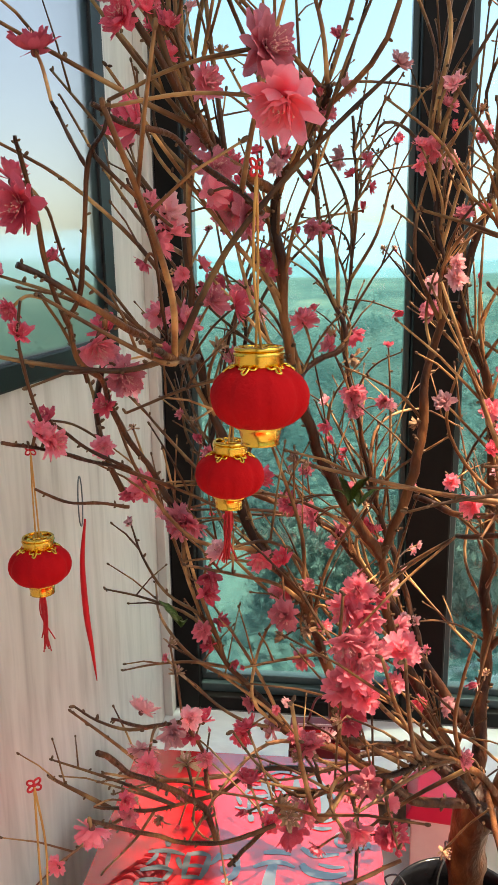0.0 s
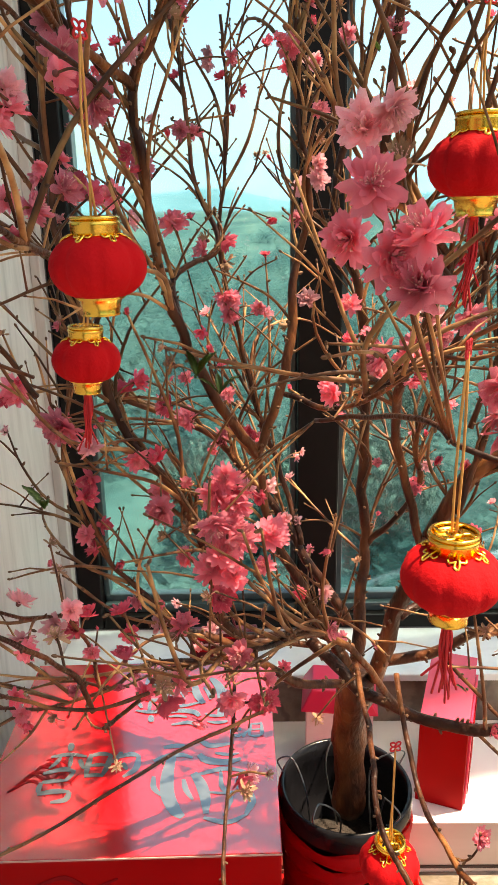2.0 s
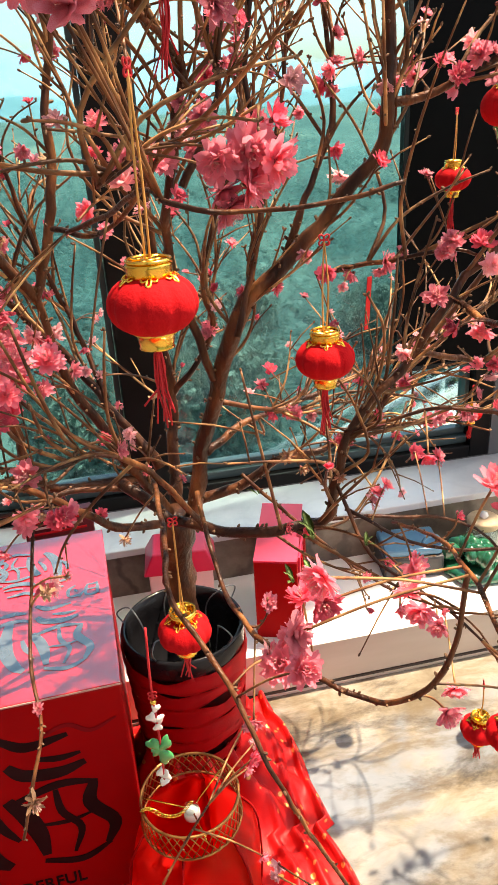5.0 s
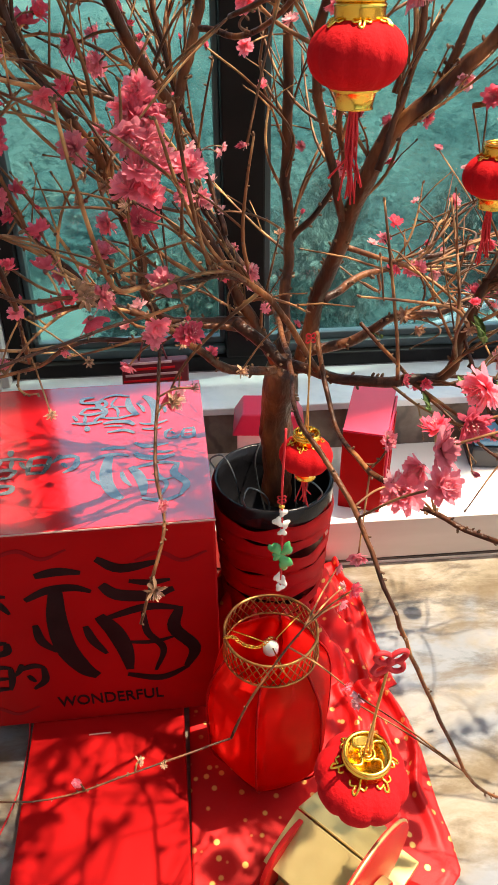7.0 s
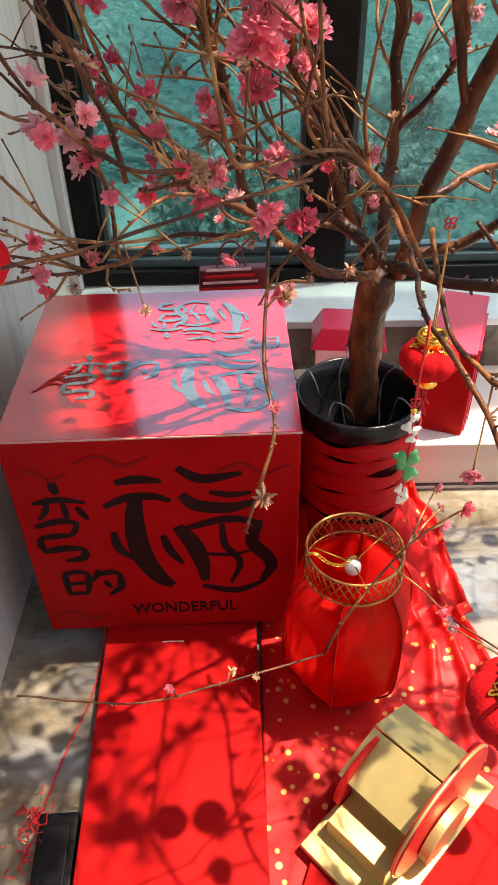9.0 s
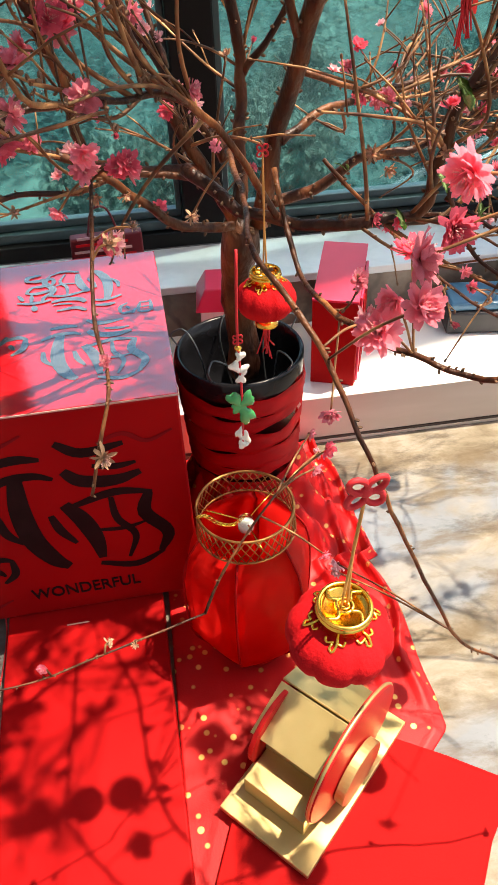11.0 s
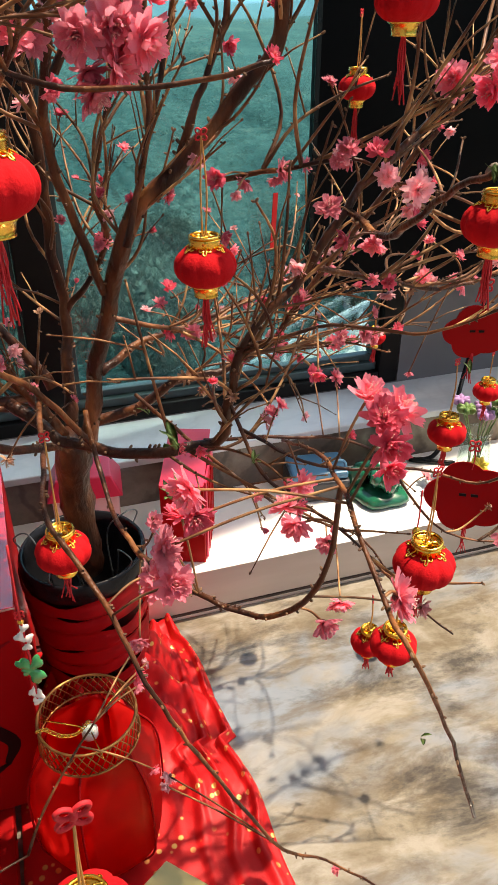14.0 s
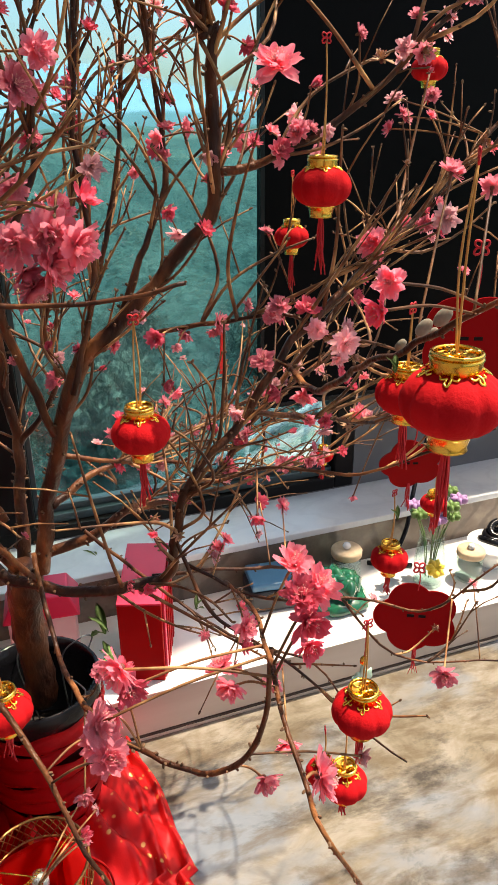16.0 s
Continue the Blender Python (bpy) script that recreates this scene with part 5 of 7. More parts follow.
limb(6, 3, (0.559, 0.960, 1.299), (0.540, 0.960, 1.430), (0.560, 0.940, 1.560), (0.530, 0.920, 1.720))
limb(5, 3, (0.446, 0.800, 1.245), (0.455, 0.760, 1.370), (0.480, 0.700, 1.480), (0.470, 0.640, 1.600), (0.500, 0.580, 1.700))
limb(5, 3, (0.580, 0.740, 1.480), (0.620, 0.660, 1.530), (0.640, 0.600, 1.590), (0.690, 0.540, 1.660))
limb(5, 3, (0.395, 0.660, 1.580), (0.440, 0.600, 1.560), (0.500, 0.540, 1.590), (0.560, 0.500, 1.630))
limb(5, 3, (0.949, 0.850, 1.164), (1.000, 0.820, 1.300), (0.990, 0.800, 1.430), (1.030, 0.760, 1.560))
limb(12, 4, (0.300, 0.955, 0.690), (0.352, 0.900, 0.661), (0.401, 0.860, 0.660), (0.460, 0.820, 0.668), (0.518, 0.810, 0.679), (0.531, 0.800, 0.733), (0.544, 0.790, 0.802), (0.608, 0.790, 0.870), (0.659, 0.790, 0.939), (0.715, 0.800, 0.985), (0.797, 0.820, 1.041), (0.895, 0.840, 1.118), (0.949, 0.850, 1.164))
limb(8, 3, (0.653, 0.790, 0.927), (0.649, 0.700, 0.926), (0.639, 0.600, 0.979), (0.643, 0.520, 1.022), (0.654, 0.470, 1.058), (0.666, 0.450, 1.074))
limb(6, 2, (0.615, 0.790, 0.876), (0.709, 0.820, 0.844), (0.818, 0.850, 0.813), (0.938, 0.880, 0.829), (1.039, 0.900, 0.867))
limb(5, 2, (0.542, 0.900, 0.941), (0.612, 0.850, 0.959), (0.669, 0.800, 0.971), (0.741, 0.780, 0.920))
limb(12, 4, (0.399, 1.030, 0.606), (0.466, 1.020, 0.626), (0.516, 1.010, 0.663), (0.587, 1.020, 0.667), (0.670, 1.040, 0.694), (0.715, 1.050, 0.749), (0.859, 1.030, 0.934), (0.929, 1.020, 1.009), (0.991, 1.000, 1.075))
limb(9, 3, (0.416, 1.000, 0.695), (0.471, 1.030, 0.714), (0.529, 1.060, 0.717), (0.625, 1.100, 0.727), (0.703, 1.120, 0.745), (0.801, 1.140, 0.770), (0.897, 1.150, 0.792))
limb(6, 2, (0.436, 0.980, 0.773), (0.506, 1.000, 0.745), (0.594, 1.050, 0.708), (0.688, 1.080, 0.659), (0.812, 1.100, 0.644), (0.909, 1.100, 0.656))
limb(14, 7, (0.359, 1.030, 0.595), (0.321, 1.000, 0.680), (0.257, 0.970, 0.821), (0.237, 0.930, 0.951))
limb(9, 3, (0.237, 0.930, 0.938), (0.268, 0.930, 1.029), (0.279, 0.940, 1.123), (0.292, 0.940, 1.196), (0.282, 0.940, 1.265), (0.277, 0.940, 1.330), (0.276, 0.940, 1.399))
limb(9, 4, (0.237, 0.930, 0.938), (0.195, 0.900, 1.014), (0.166, 0.870, 1.090), (0.149, 0.860, 1.161), (0.144, 0.850, 1.238), (0.140, 0.840, 1.292), (0.159, 0.830, 1.317), (0.174, 0.820, 1.340), (0.185, 0.800, 1.359))
limb(7, 3, (0.141, 0.840, 1.287), (0.120, 0.800, 1.301), (0.102, 0.760, 1.315), (0.096, 0.720, 1.334), (0.066, 0.680, 1.385), (0.065, 0.660, 1.401))
limb(6, 3, (0.173, 0.880, 1.068), (0.154, 0.950, 1.124), (0.198, 1.000, 1.154), (0.174, 1.020, 1.222), (0.164, 1.030, 1.321), (0.154, 1.030, 1.382))
limb(11, 3, (0.354, 1.030, 0.667), (0.302, 1.060, 0.746), (0.266, 1.070, 0.805), (0.213, 1.060, 0.883), (0.170, 1.050, 0.931), (0.038, 1.050, 1.004), (0.079, 1.050, 1.135), (0.077, 1.050, 1.208))
limb(7, 3, (0.294, 1.060, 0.767), (0.274, 1.100, 0.838), (0.247, 1.120, 0.910), (0.233, 1.120, 0.956), (0.213, 1.120, 1.053), (0.193, 1.120, 1.149), (0.207, 1.120, 1.286), (0.202, 1.120, 1.401))
limb(10, 4, (0.322, 1.000, 0.673), (0.209, 0.960, 0.699), (0.187, 0.930, 0.789), (0.169, 0.900, 0.870), (0.149, 0.870, 0.934), (0.110, 0.860, 0.985), (0.095, 0.850, 1.064), (0.069, 0.840, 1.163), (0.066, 0.840, 1.240), (0.068, 0.840, 1.341), (0.069, 0.840, 1.372))
limb(10, 3, (0.355, 1.000, 0.598), (0.293, 0.970, 0.618), (0.249, 0.940, 0.664), (0.210, 0.920, 0.708), (0.143, 0.900, 0.750), (0.100, 0.900, 0.800), (0.070, 0.900, 0.845), (0.043, 0.900, 0.918))
limb(6.5, 2.5, (0.319, 0.970, 0.671), (0.236, 0.950, 0.692), (0.183, 0.920, 0.688), (0.114, 0.900, 0.698), (0.059, 0.870, 0.679), (-0.003, 0.840, 0.685), (-0.039, 0.800, 0.718))
limb(4, 2, (0.060, 0.870, 0.689), (0.068, 0.820, 0.770), (0.064, 0.760, 0.844), (0.048, 0.700, 0.880), (0.038, 0.660, 0.914))
limb(6, 2.5, (0.071, 0.840, 1.154), (0.088, 0.720, 1.165), (0.095, 0.620, 1.182), (0.099, 0.550, 1.201), (0.071, 0.500, 1.229))
limb(7, 2.5, (0.393, 0.870, 0.655), (0.333, 0.820, 0.767), (0.285, 0.780, 0.814), (0.244, 0.740, 0.826), (0.189, 0.700, 0.836), (0.153, 0.660, 0.838), (0.132, 0.600, 0.856))
limb(5, 2.5, (0.120, 0.620, 0.854), (0.118, 0.600, 0.896), (0.112, 0.570, 0.930), (0.103, 0.520, 0.980), (0.098, 0.480, 1.022))
limb(3, 2, (0.241, 0.620, 0.853), (0.183, 0.580, 0.853), (0.125, 0.520, 0.857), (0.077, 0.480, 0.861))
limb(3.5, 2, (0.157, 0.640, 0.854), (0.121, 0.600, 0.870), (0.090, 0.550, 0.921), (0.083, 0.500, 0.969))
limb(3.5, 2.5, (0.215, 0.750, 0.779), (0.214, 0.700, 0.760), (0.209, 0.620, 0.715), (0.216, 0.570, 0.691), (0.206, 0.545, 0.662), (0.192, 0.530, 0.620))
limb(6, 2.5, (0.335, 0.850, 0.753), (0.332, 0.700, 0.757), (0.326, 0.620, 0.754), (0.347, 0.570, 0.736), (0.366, 0.530, 0.705), (0.384, 0.500, 0.658), (0.423, 0.500, 0.557), (0.491, 0.500, 0.405), (0.538, 0.500, 0.361), (0.624, 0.480, 0.274))
limb(6, 4, (0.381, 0.840, 0.725), (0.388, 0.750, 0.662), (0.402, 0.650, 0.671), (0.436, 0.570, 0.682), (0.473, 0.530, 0.683), (0.500, 0.500, 0.716), (0.514, 0.490, 0.765), (0.517, 0.486, 0.828))
limb(4, 2.5, (0.556, 0.700, 0.735), (0.529, 0.550, 0.812), (0.502, 0.450, 0.847), (0.491, 0.400, 0.847), (0.490, 0.370, 0.833), (0.487, 0.340, 0.832), (0.521, 0.345, 0.759), (0.571, 0.360, 0.630))
limb(4, 2, (0.531, 0.800, 0.733), (0.552, 0.750, 0.667), (0.587, 0.720, 0.641), (0.640, 0.700, 0.594), (0.713, 0.680, 0.502), (0.767, 0.660, 0.448))
limb(2.5, 1.5, (0.262, 0.550, 0.433), (0.186, 0.520, 0.444), (0.099, 0.490, 0.454), (0.013, 0.460, 0.516))
limb(3, 2, (0.262, 0.550, 0.433), (0.291, 0.570, 0.482), (0.338, 0.600, 0.525))
limb(4, 2, (0.537, 0.790, 0.797), (0.625, 0.750, 0.826), (0.703, 0.700, 0.828), (0.753, 0.660, 0.862), (0.796, 0.620, 0.895))
limb(4, 2, (0.542, 0.800, 0.697), (0.623, 0.760, 0.656), (0.725, 0.720, 0.657), (0.790, 0.680, 0.651), (0.850, 0.650, 0.716))
limb(4, 2, (0.508, 0.830, 0.671), (0.596, 0.820, 0.664), (0.707, 0.800, 0.641), (0.805, 0.760, 0.520), (0.939, 0.720, 0.501))
limb(4, 2, (0.444, 0.900, 0.707), (0.498, 0.880, 0.650), (0.567, 0.850, 0.584), (0.624, 0.820, 0.546), (0.712, 0.800, 0.498), (0.775, 0.780, 0.385))
limb(4.5, 2.5, (0.286, 0.750, 1.029), (0.320, 0.700, 1.046), (0.340, 0.600, 1.071), (0.353, 0.570, 1.064), (0.400, 0.550, 1.059), (0.448, 0.530, 1.064), (0.477, 0.520, 1.072))
limb(5, 2, (0.267, 0.900, 1.013), (0.311, 0.850, 1.010), (0.342, 0.780, 1.043), (0.363, 0.700, 1.091), (0.314, 0.680, 1.069), (0.341, 0.660, 1.090))
limb(6, 2.5, (0.389, 0.800, 1.052), (0.426, 0.800, 1.120), (0.421, 0.800, 1.185), (0.446, 0.800, 1.245))
limb(6, 3, (0.449, 0.900, 0.880), (0.486, 0.920, 1.010), (0.480, 0.930, 1.145), (0.492, 0.930, 1.263), (0.495, 0.930, 1.291))
limb(6, 3, (0.492, 1.020, 0.938), (0.534, 1.030, 1.075), (0.553, 1.030, 1.196), (0.557, 1.030, 1.279))
limb(3.4, 2, (0.045, 0.610, 1.199), (0.054, 0.610, 1.215), (0.063, 0.600, 1.247), (0.072, 0.590, 1.283), (0.083, 0.580, 1.294), (0.087, 0.580, 1.307))
limb(2.4, 1.8, (0.070, 0.592, 1.278), (0.062, 0.590, 1.293), (0.054, 0.590, 1.310))
limb(2.6, 1.8, (0.073, 0.590, 1.286), (0.085, 0.600, 1.272), (0.098, 0.620, 1.257), (0.104, 0.630, 1.251))
limb(3.4, 2, (0.047, 0.610, 1.197), (0.042, 0.600, 1.221), (0.046, 0.580, 1.251), (0.045, 0.570, 1.280), (0.047, 0.560, 1.289))
limb(4.5, 3, (0.073, 0.720, 1.059), (0.057, 0.700, 1.099), (0.050, 0.670, 1.138), (0.052, 0.640, 1.162), (0.047, 0.620, 1.176), (0.047, 0.610, 1.198))
limb(4.5, 3, (0.042, 0.700, 1.074), (0.034, 0.690, 1.105), (0.038, 0.670, 1.138), (0.052, 0.650, 1.175), (0.061, 0.630, 1.199))
limb(3, 2, (0.085, 0.680, 1.083), (0.057, 0.640, 1.108), (0.040, 0.600, 1.126), (0.026, 0.560, 1.141))
limb(2.4, 1.6, (0.085, 0.680, 1.183), (0.088, 0.660, 1.206), (0.087, 0.650, 1.240), (0.082, 0.640, 1.265), (0.076, 0.640, 1.279))
limb(2.6, 1.8, (0.066, 0.650, 1.103), (0.058, 0.640, 1.111), (0.045, 0.620, 1.127), (0.035, 0.600, 1.144))
limb(2.4, 1.6, (0.063, 0.650, 1.078), (0.048, 0.640, 1.083), (0.035, 0.620, 1.090), (0.023, 0.600, 1.104))
limb(2.4, 1.6, (0.039, 0.580, 1.149), (0.037, 0.570, 1.177), (0.035, 0.570, 1.196), (0.038, 0.570, 1.213))
limb(4, 2.5, (0.144, 0.720, 1.264), (0.133, 0.700, 1.276), (0.112, 0.660, 1.290), (0.104, 0.630, 1.300), (0.087, 0.600, 1.301), (0.078, 0.580, 1.306))
limb(2.4, 1.6, (0.052, 0.610, 1.217), (0.049, 0.600, 1.240), (0.048, 0.590, 1.258))
limb(2.4, 1.6, (0.044, 0.640, 1.161), (0.042, 0.620, 1.189), (0.037, 0.600, 1.213))


def petal(bm, length, width, m, cup, rnd):
    """One cupped petal with a notched, uneven edge."""
    rows = []
    for i in range(4):
        u = i / 3
        half = width * 0.5 * (0.28 + 0.95 * math.sin(math.pi * (0.10 + 0.62 * u))) * (0.74 if i == 3 else 1)
        z = cup * length * (u * u * 0.8 - 0.15 * u)
        row = []
        for s in (-1, -0.33, 0.33, 1):
            edge = rnd.uniform(-0.10, 0.08) * length * u
            row.append(bm.verts.new(m @ Vector((s * half, length * u + edge - (0.05 * length if i == 3 and abs(s) == 1 else 0), z + 0.16 * half * s * s + rnd.uniform(-0.03, 0.03) * length * u))))
        rows.append(row)
    for a, b in zip(rows, rows[1:]):
        for i in range(3):
            bm.faces.new((a[i], a[i + 1], b[i + 1], b[i]))


def flower_mesh(name, seed, mat, layers, dry=False):
    """A double peach flower of unit width: layers of petals, stamens, a dark calyx."""
    rnd = random.Random(seed)
    bm = bmesh.new()
    for k, (n, size, tilt) in enumerate(layers):
        for i in range(n):
            m = Matrix.Rotation(2 * math.pi * (i + 0.5 * k + rnd.uniform(-0.2, 0.2)) / n, 4, "Z") @ Matrix.Rotation(radians(tilt + rnd.uniform(-24, 24)), 4, "X") @ Matrix.Rotation(radians(rnd.uniform(-28, 28)), 4, "Y")
            petal(bm, size * rnd.uniform(0.85, 1.12), size * (0.26 if dry else 0.36) * rnd.uniform(0.85, 1.15), m, rnd.uniform(0.1, 0.6) * (-1 if dry and i % 2 else 1), rnd)
    petals = len(bm.faces)
    for i in range(24):
        a, t = rnd.uniform(0, 6.28), rnd.uniform(0.1, 0.95)
        tip = Vector((math.cos(a) * math.sin(t), math.sin(a) * math.sin(t), math.cos(t))) * rnd.uniform(0.24, 0.40)
        tube([Vector((0, 0, 0.02)), tip * 0.6, tip], 0.006, 3, bm)
        blob(0.016, bm, tip, (1, 1, 1), 4, 3)
    stamens = len(bm.faces)
    blob(0.09, bm, (0, 0, -0.05), (1, 1, 1.1), 7, 5)
    me = mesh_of(name, bm, (mat, M_STAMEN, M_SEPAL))
    for i, p in enumerate(me.polygons):
        p.material_index = 0 if i < petals else 1 if i < stamens else 2
    return me


OPEN = ((13, 0.52, 2), (13, 0.48, 18), (12, 0.40, 36), (9, 0.31, 54))
HALF = ((10, 0.50, 20), (10, 0.44, 38), (9, 0.35, 56))
WIDE = ((14, 0.53, -10), (13, 0.48, 8), (11, 0.40, 28), (8, 0.29, 50))
SHAPES = {
    "p": [flower_mesh("blossom", 1, M_PETAL, OPEN), flower_mesh("blossom", 2, M_PETAL, WIDE), flower_mesh("blossom", 3, M_PETAL, HALF), flower_mesh("blossom", 9, M_PETAL, OPEN)],
    "d": [flower_mesh("blossom", 4, M_PETALDEEP, HALF), flower_mesh("blossom", 5, M_PETALDEEP, OPEN)],
    "l": [flower_mesh("blossom", 6, M_PETALPALE, WIDE), flower_mesh("blossom", 7, M_PETALPALE, OPEN)],
    "y": [flower_mesh("dry_blossom", 8, M_PETALDRY, ((7, 0.46, 20), (7, 0.42, 45), (6, 0.36, 70)), True), flower_mesh("dry_blossom", 10, M_PETALDRY, ((8, 0.48, 0), (7, 0.42, 30), (6, 0.36, 60)), True)],
    "b": [flower_mesh("flower_bud", 11, M_PETALDEEP, ((5, 0.55, 76), (5, 0.5, 80), (5, 0.42, 84)))],
}
NAMES = {"p": "blossom", "d": "blossom", "l": "blossom", "y": "dry_blossom", "b": "flower_bud"}
ALONG = [p for pts, r0, r1 in BOUGHS for p in pts]
RB = random.Random(5)


def flower(p, size, kind, facing):
    q = facing.to_track_quat("Z", "Y").to_matrix().to_4x4() @ Matrix.Rotation(RB.uniform(0, 6.28), 4, "Z")
    part(NAMES[kind], SHAPES[kind][RB.randrange(len(SHAPES[kind]))], None, peach, m=Matrix.Translation(p) @ q @ Matrix.Scale(size, 4))




def bloom(x, y, z, size, kind):
    """A blossom on a short stalk from the nearest branch; wide ones are clusters of flowers."""
    p = Vector((x, y, z))
    size *= 0.84 if y < 0.62 else 1.0
    near = min(ALONG, key=lambda q: (q - p).length_squared)
    if 0.004 < (near - p).length < 0.16:
        mid = (near + p) / 2 + Vector((0, 0, 0.004))
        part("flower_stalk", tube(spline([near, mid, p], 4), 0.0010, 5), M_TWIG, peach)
    away = (p - near).normalized() if (p - near).length > 0.003 else Vector((0, 0, 1))
    face = (away * 0.7 + Vector((RB.gauss(0.1, 0.45), RB.gauss(-0.55, 0.4), RB.gauss(0.2, 0.4)))).normalized()
    flower(p, size * (0.78 if size > 0.036 else 1.0), kind, face)
    if size > 0.036:
        for k in range(2 if size < 0.045 else 3):
            off = Vector((RB.gauss(0, 1), RB.gauss(0, 0.6), RB.gauss(0, 1))).normalized() * size * 0.42
            flower(p + off, size * RB.uniform(0.5, 0.72), kind, (face + off.normalized() * 0.7).normalized())


bloom(0.089, 0.620, 1.302, 0.036, "d")
bloom(0.175, 0.550, 1.297, 0.042, "p")
bloom(0.167, 0.550, 1.318, 0.034, "p")
bloom(0.043, 0.600, 1.337, 0.03, "d")
bloom(0.025, 0.600, 1.275, 0.028, "d")
bloom(0.081, 0.720, 1.364, 0.022, "d")
bloom(0.107, 0.750, 1.297, 0.03, "p")
bloom(0.118, 0.750, 1.274, 0.03, "d")
bloom(0.075, 0.850, 1.204, 0.033, "p")
bloom(0.014, 0.800, 1.156, 0.028, "p")
bloom(0.018, 0.600, 1.208, 0.017, "d")
bloom(0.013, 0.850, 1.033, 0.03, "p")
bloom(0.053, 0.870, 0.988, 0.036, "p")
bloom(0.075, 0.850, 0.944, 0.03, "d")
bloom(0.149, 0.810, 0.927, 0.03, "p")
bloom(-0.012, 0.700, 1.125, 0.02, "d")
bloom(0.157, 0.950, 1.179, 0.03, "p")
bloom(0.287, 1.000, 1.182, 0.028, "p")
bloom(0.288, 1.000, 1.212, 0.022, "l")
bloom(0.207, 1.050, 1.085, 0.028, "p")
bloom(0.250, 1.100, 1.066, 0.022, "l")
bloom(0.162, 0.950, 0.975, 0.03, "p")
bloom(0.107, 0.900, 1.018, 0.03, "d")
bloom(0.223, 0.750, 0.926, 0.034, "p")
bloom(0.201, 0.720, 0.912, 0.042, "p")
bloom(0.249, 0.780, 0.914, 0.034, "p")
bloom(0.206, 0.720, 0.885, 0.024, "d")
bloom(0.137, 0.660, 0.869, 0.024, "d")
bloom(0.165, 0.660, 0.845, 0.024, "y")
bloom(0.084, 0.500, 0.964, 0.022, "p")
bloom(0.238, 0.720, 0.783, 0.02, "d")
bloom(0.211, 0.720, 0.783, 0.022, "p")
bloom(0.130, 0.700, 0.886, 0.022, "d")
bloom(0.171, 0.720, 0.853, 0.026, "y")
bloom(-0.002, 0.850, 1.025, 0.02, "d")
bloom(0.102, 0.850, 1.276, 0.034, "p")
bloom(0.079, 0.870, 1.204, 0.03, "d")
bloom(0.053, 0.850, 1.191, 0.024, "d")
bloom(0.117, 0.900, 1.028, 0.028, "d")
bloom(0.141, 0.920, 0.997, 0.026, "p")
bloom(0.164, 0.920, 0.982, 0.022, "p")
bloom(0.042, 0.870, 0.991, 0.036, "p")
bloom(0.018, 0.850, 1.027, 0.03, "p")
bloom(0.299, 0.560, 1.194, 0.034, "p")
bloom(0.286, 0.560, 1.177, 0.034, "p")
bloom(0.292, 0.560, 1.227, 0.034, "l")
bloom(0.304, 0.550, 1.234, 0.028, "l")
bloom(0.308, 0.550, 1.210, 0.03, "y")
bloom(0.338, 0.750, 1.081, 0.032, "p")
bloom(0.361, 0.750, 1.079, 0.028, "p")
bloom(0.335, 0.750, 1.064, 0.028, "l")
bloom(0.304, 0.800, 1.038, 0.022, "p")
bloom(0.156, 0.950, 1.178, 0.028, "p")
bloom(0.203, 1.000, 1.101, 0.022, "p")
bloom(0.209, 1.000, 1.080, 0.022, "p")
bloom(0.096, 0.950, 1.206, 0.03, "p")
bloom(0.257, 1.100, 1.180, 0.018, "d")
bloom(0.293, 1.100, 1.182, 0.022, "p")
bloom(0.085, 0.850, 1.209, 0.034, "d")
bloom(0.033, 0.750, 1.152, 0.028, "p")
bloom(0.108, 0.800, 1.305, 0.032, "d")
bloom(0.274, 1.050, 1.336, 0.02, "p")
bloom(0.303, 1.050, 1.338, 0.022, "l")
bloom(0.339, 1.050, 1.364, 0.024, "p")
bloom(0.217, 1.000, 1.336, 0.018, "p")
bloom(0.151, 0.950, 1.034, 0.03, "y")
bloom(0.107, 0.600, 0.928, 0.022, "y")
bloom(0.158, 0.660, 0.851, 0.026, "y")
bloom(0.291, 0.520, 1.201, 0.034, "p")
bloom(0.310, 0.500, 1.181, 0.034, "p")
bloom(0.309, 0.500, 1.159, 0.034, "p")
bloom(0.298, 0.510, 1.171, 0.034, "p")
bloom(0.442, 0.900, 1.180, 0.032, "p")
bloom(0.434, 0.900, 1.142, 0.03, "d")
bloom(0.374, 0.800, 1.077, 0.03, "p")
bloom(0.365, 1.000, 1.055, 0.024, "p")
bloom(0.366, 1.000, 1.013, 0.022, "l")
bloom(0.321, 1.050, 0.986, 0.02, "p")
bloom(0.416, 0.640, 1.066, 0.05, "p")
bloom(0.424, 0.660, 1.097, 0.026, "d")
bloom(0.561, 0.900, 1.142, 0.022, "p")
bloom(0.605, 1.000, 1.032, 0.03, "l")
bloom(0.672, 0.950, 1.134, 0.03, "p")
bloom(0.531, 1.100, 0.765, 0.022, "d")
bloom(0.518, 1.100, 0.743, 0.02, "p")
bloom(0.623, 1.230, 0.834, 0.016, "p")
bloom(0.657, 1.200, 0.813, 0.012, "l")
bloom(0.217, 0.750, 0.969, 0.034, "d")
bloom(0.203, 0.720, 0.952, 0.04, "p")
bloom(0.212, 0.750, 0.876, 0.03, "d")
bloom(0.175, 0.720, 0.860, 0.026, "p")
bloom(0.216, 0.700, 0.802, 0.022, "p")
bloom(0.245, 0.720, 0.785, 0.022, "d")
bloom(0.421, 0.500, 0.814, 0.03, "d")
bloom(0.396, 0.480, 0.809, 0.036, "p")
bloom(0.401, 0.480, 0.779, 0.032, "p")
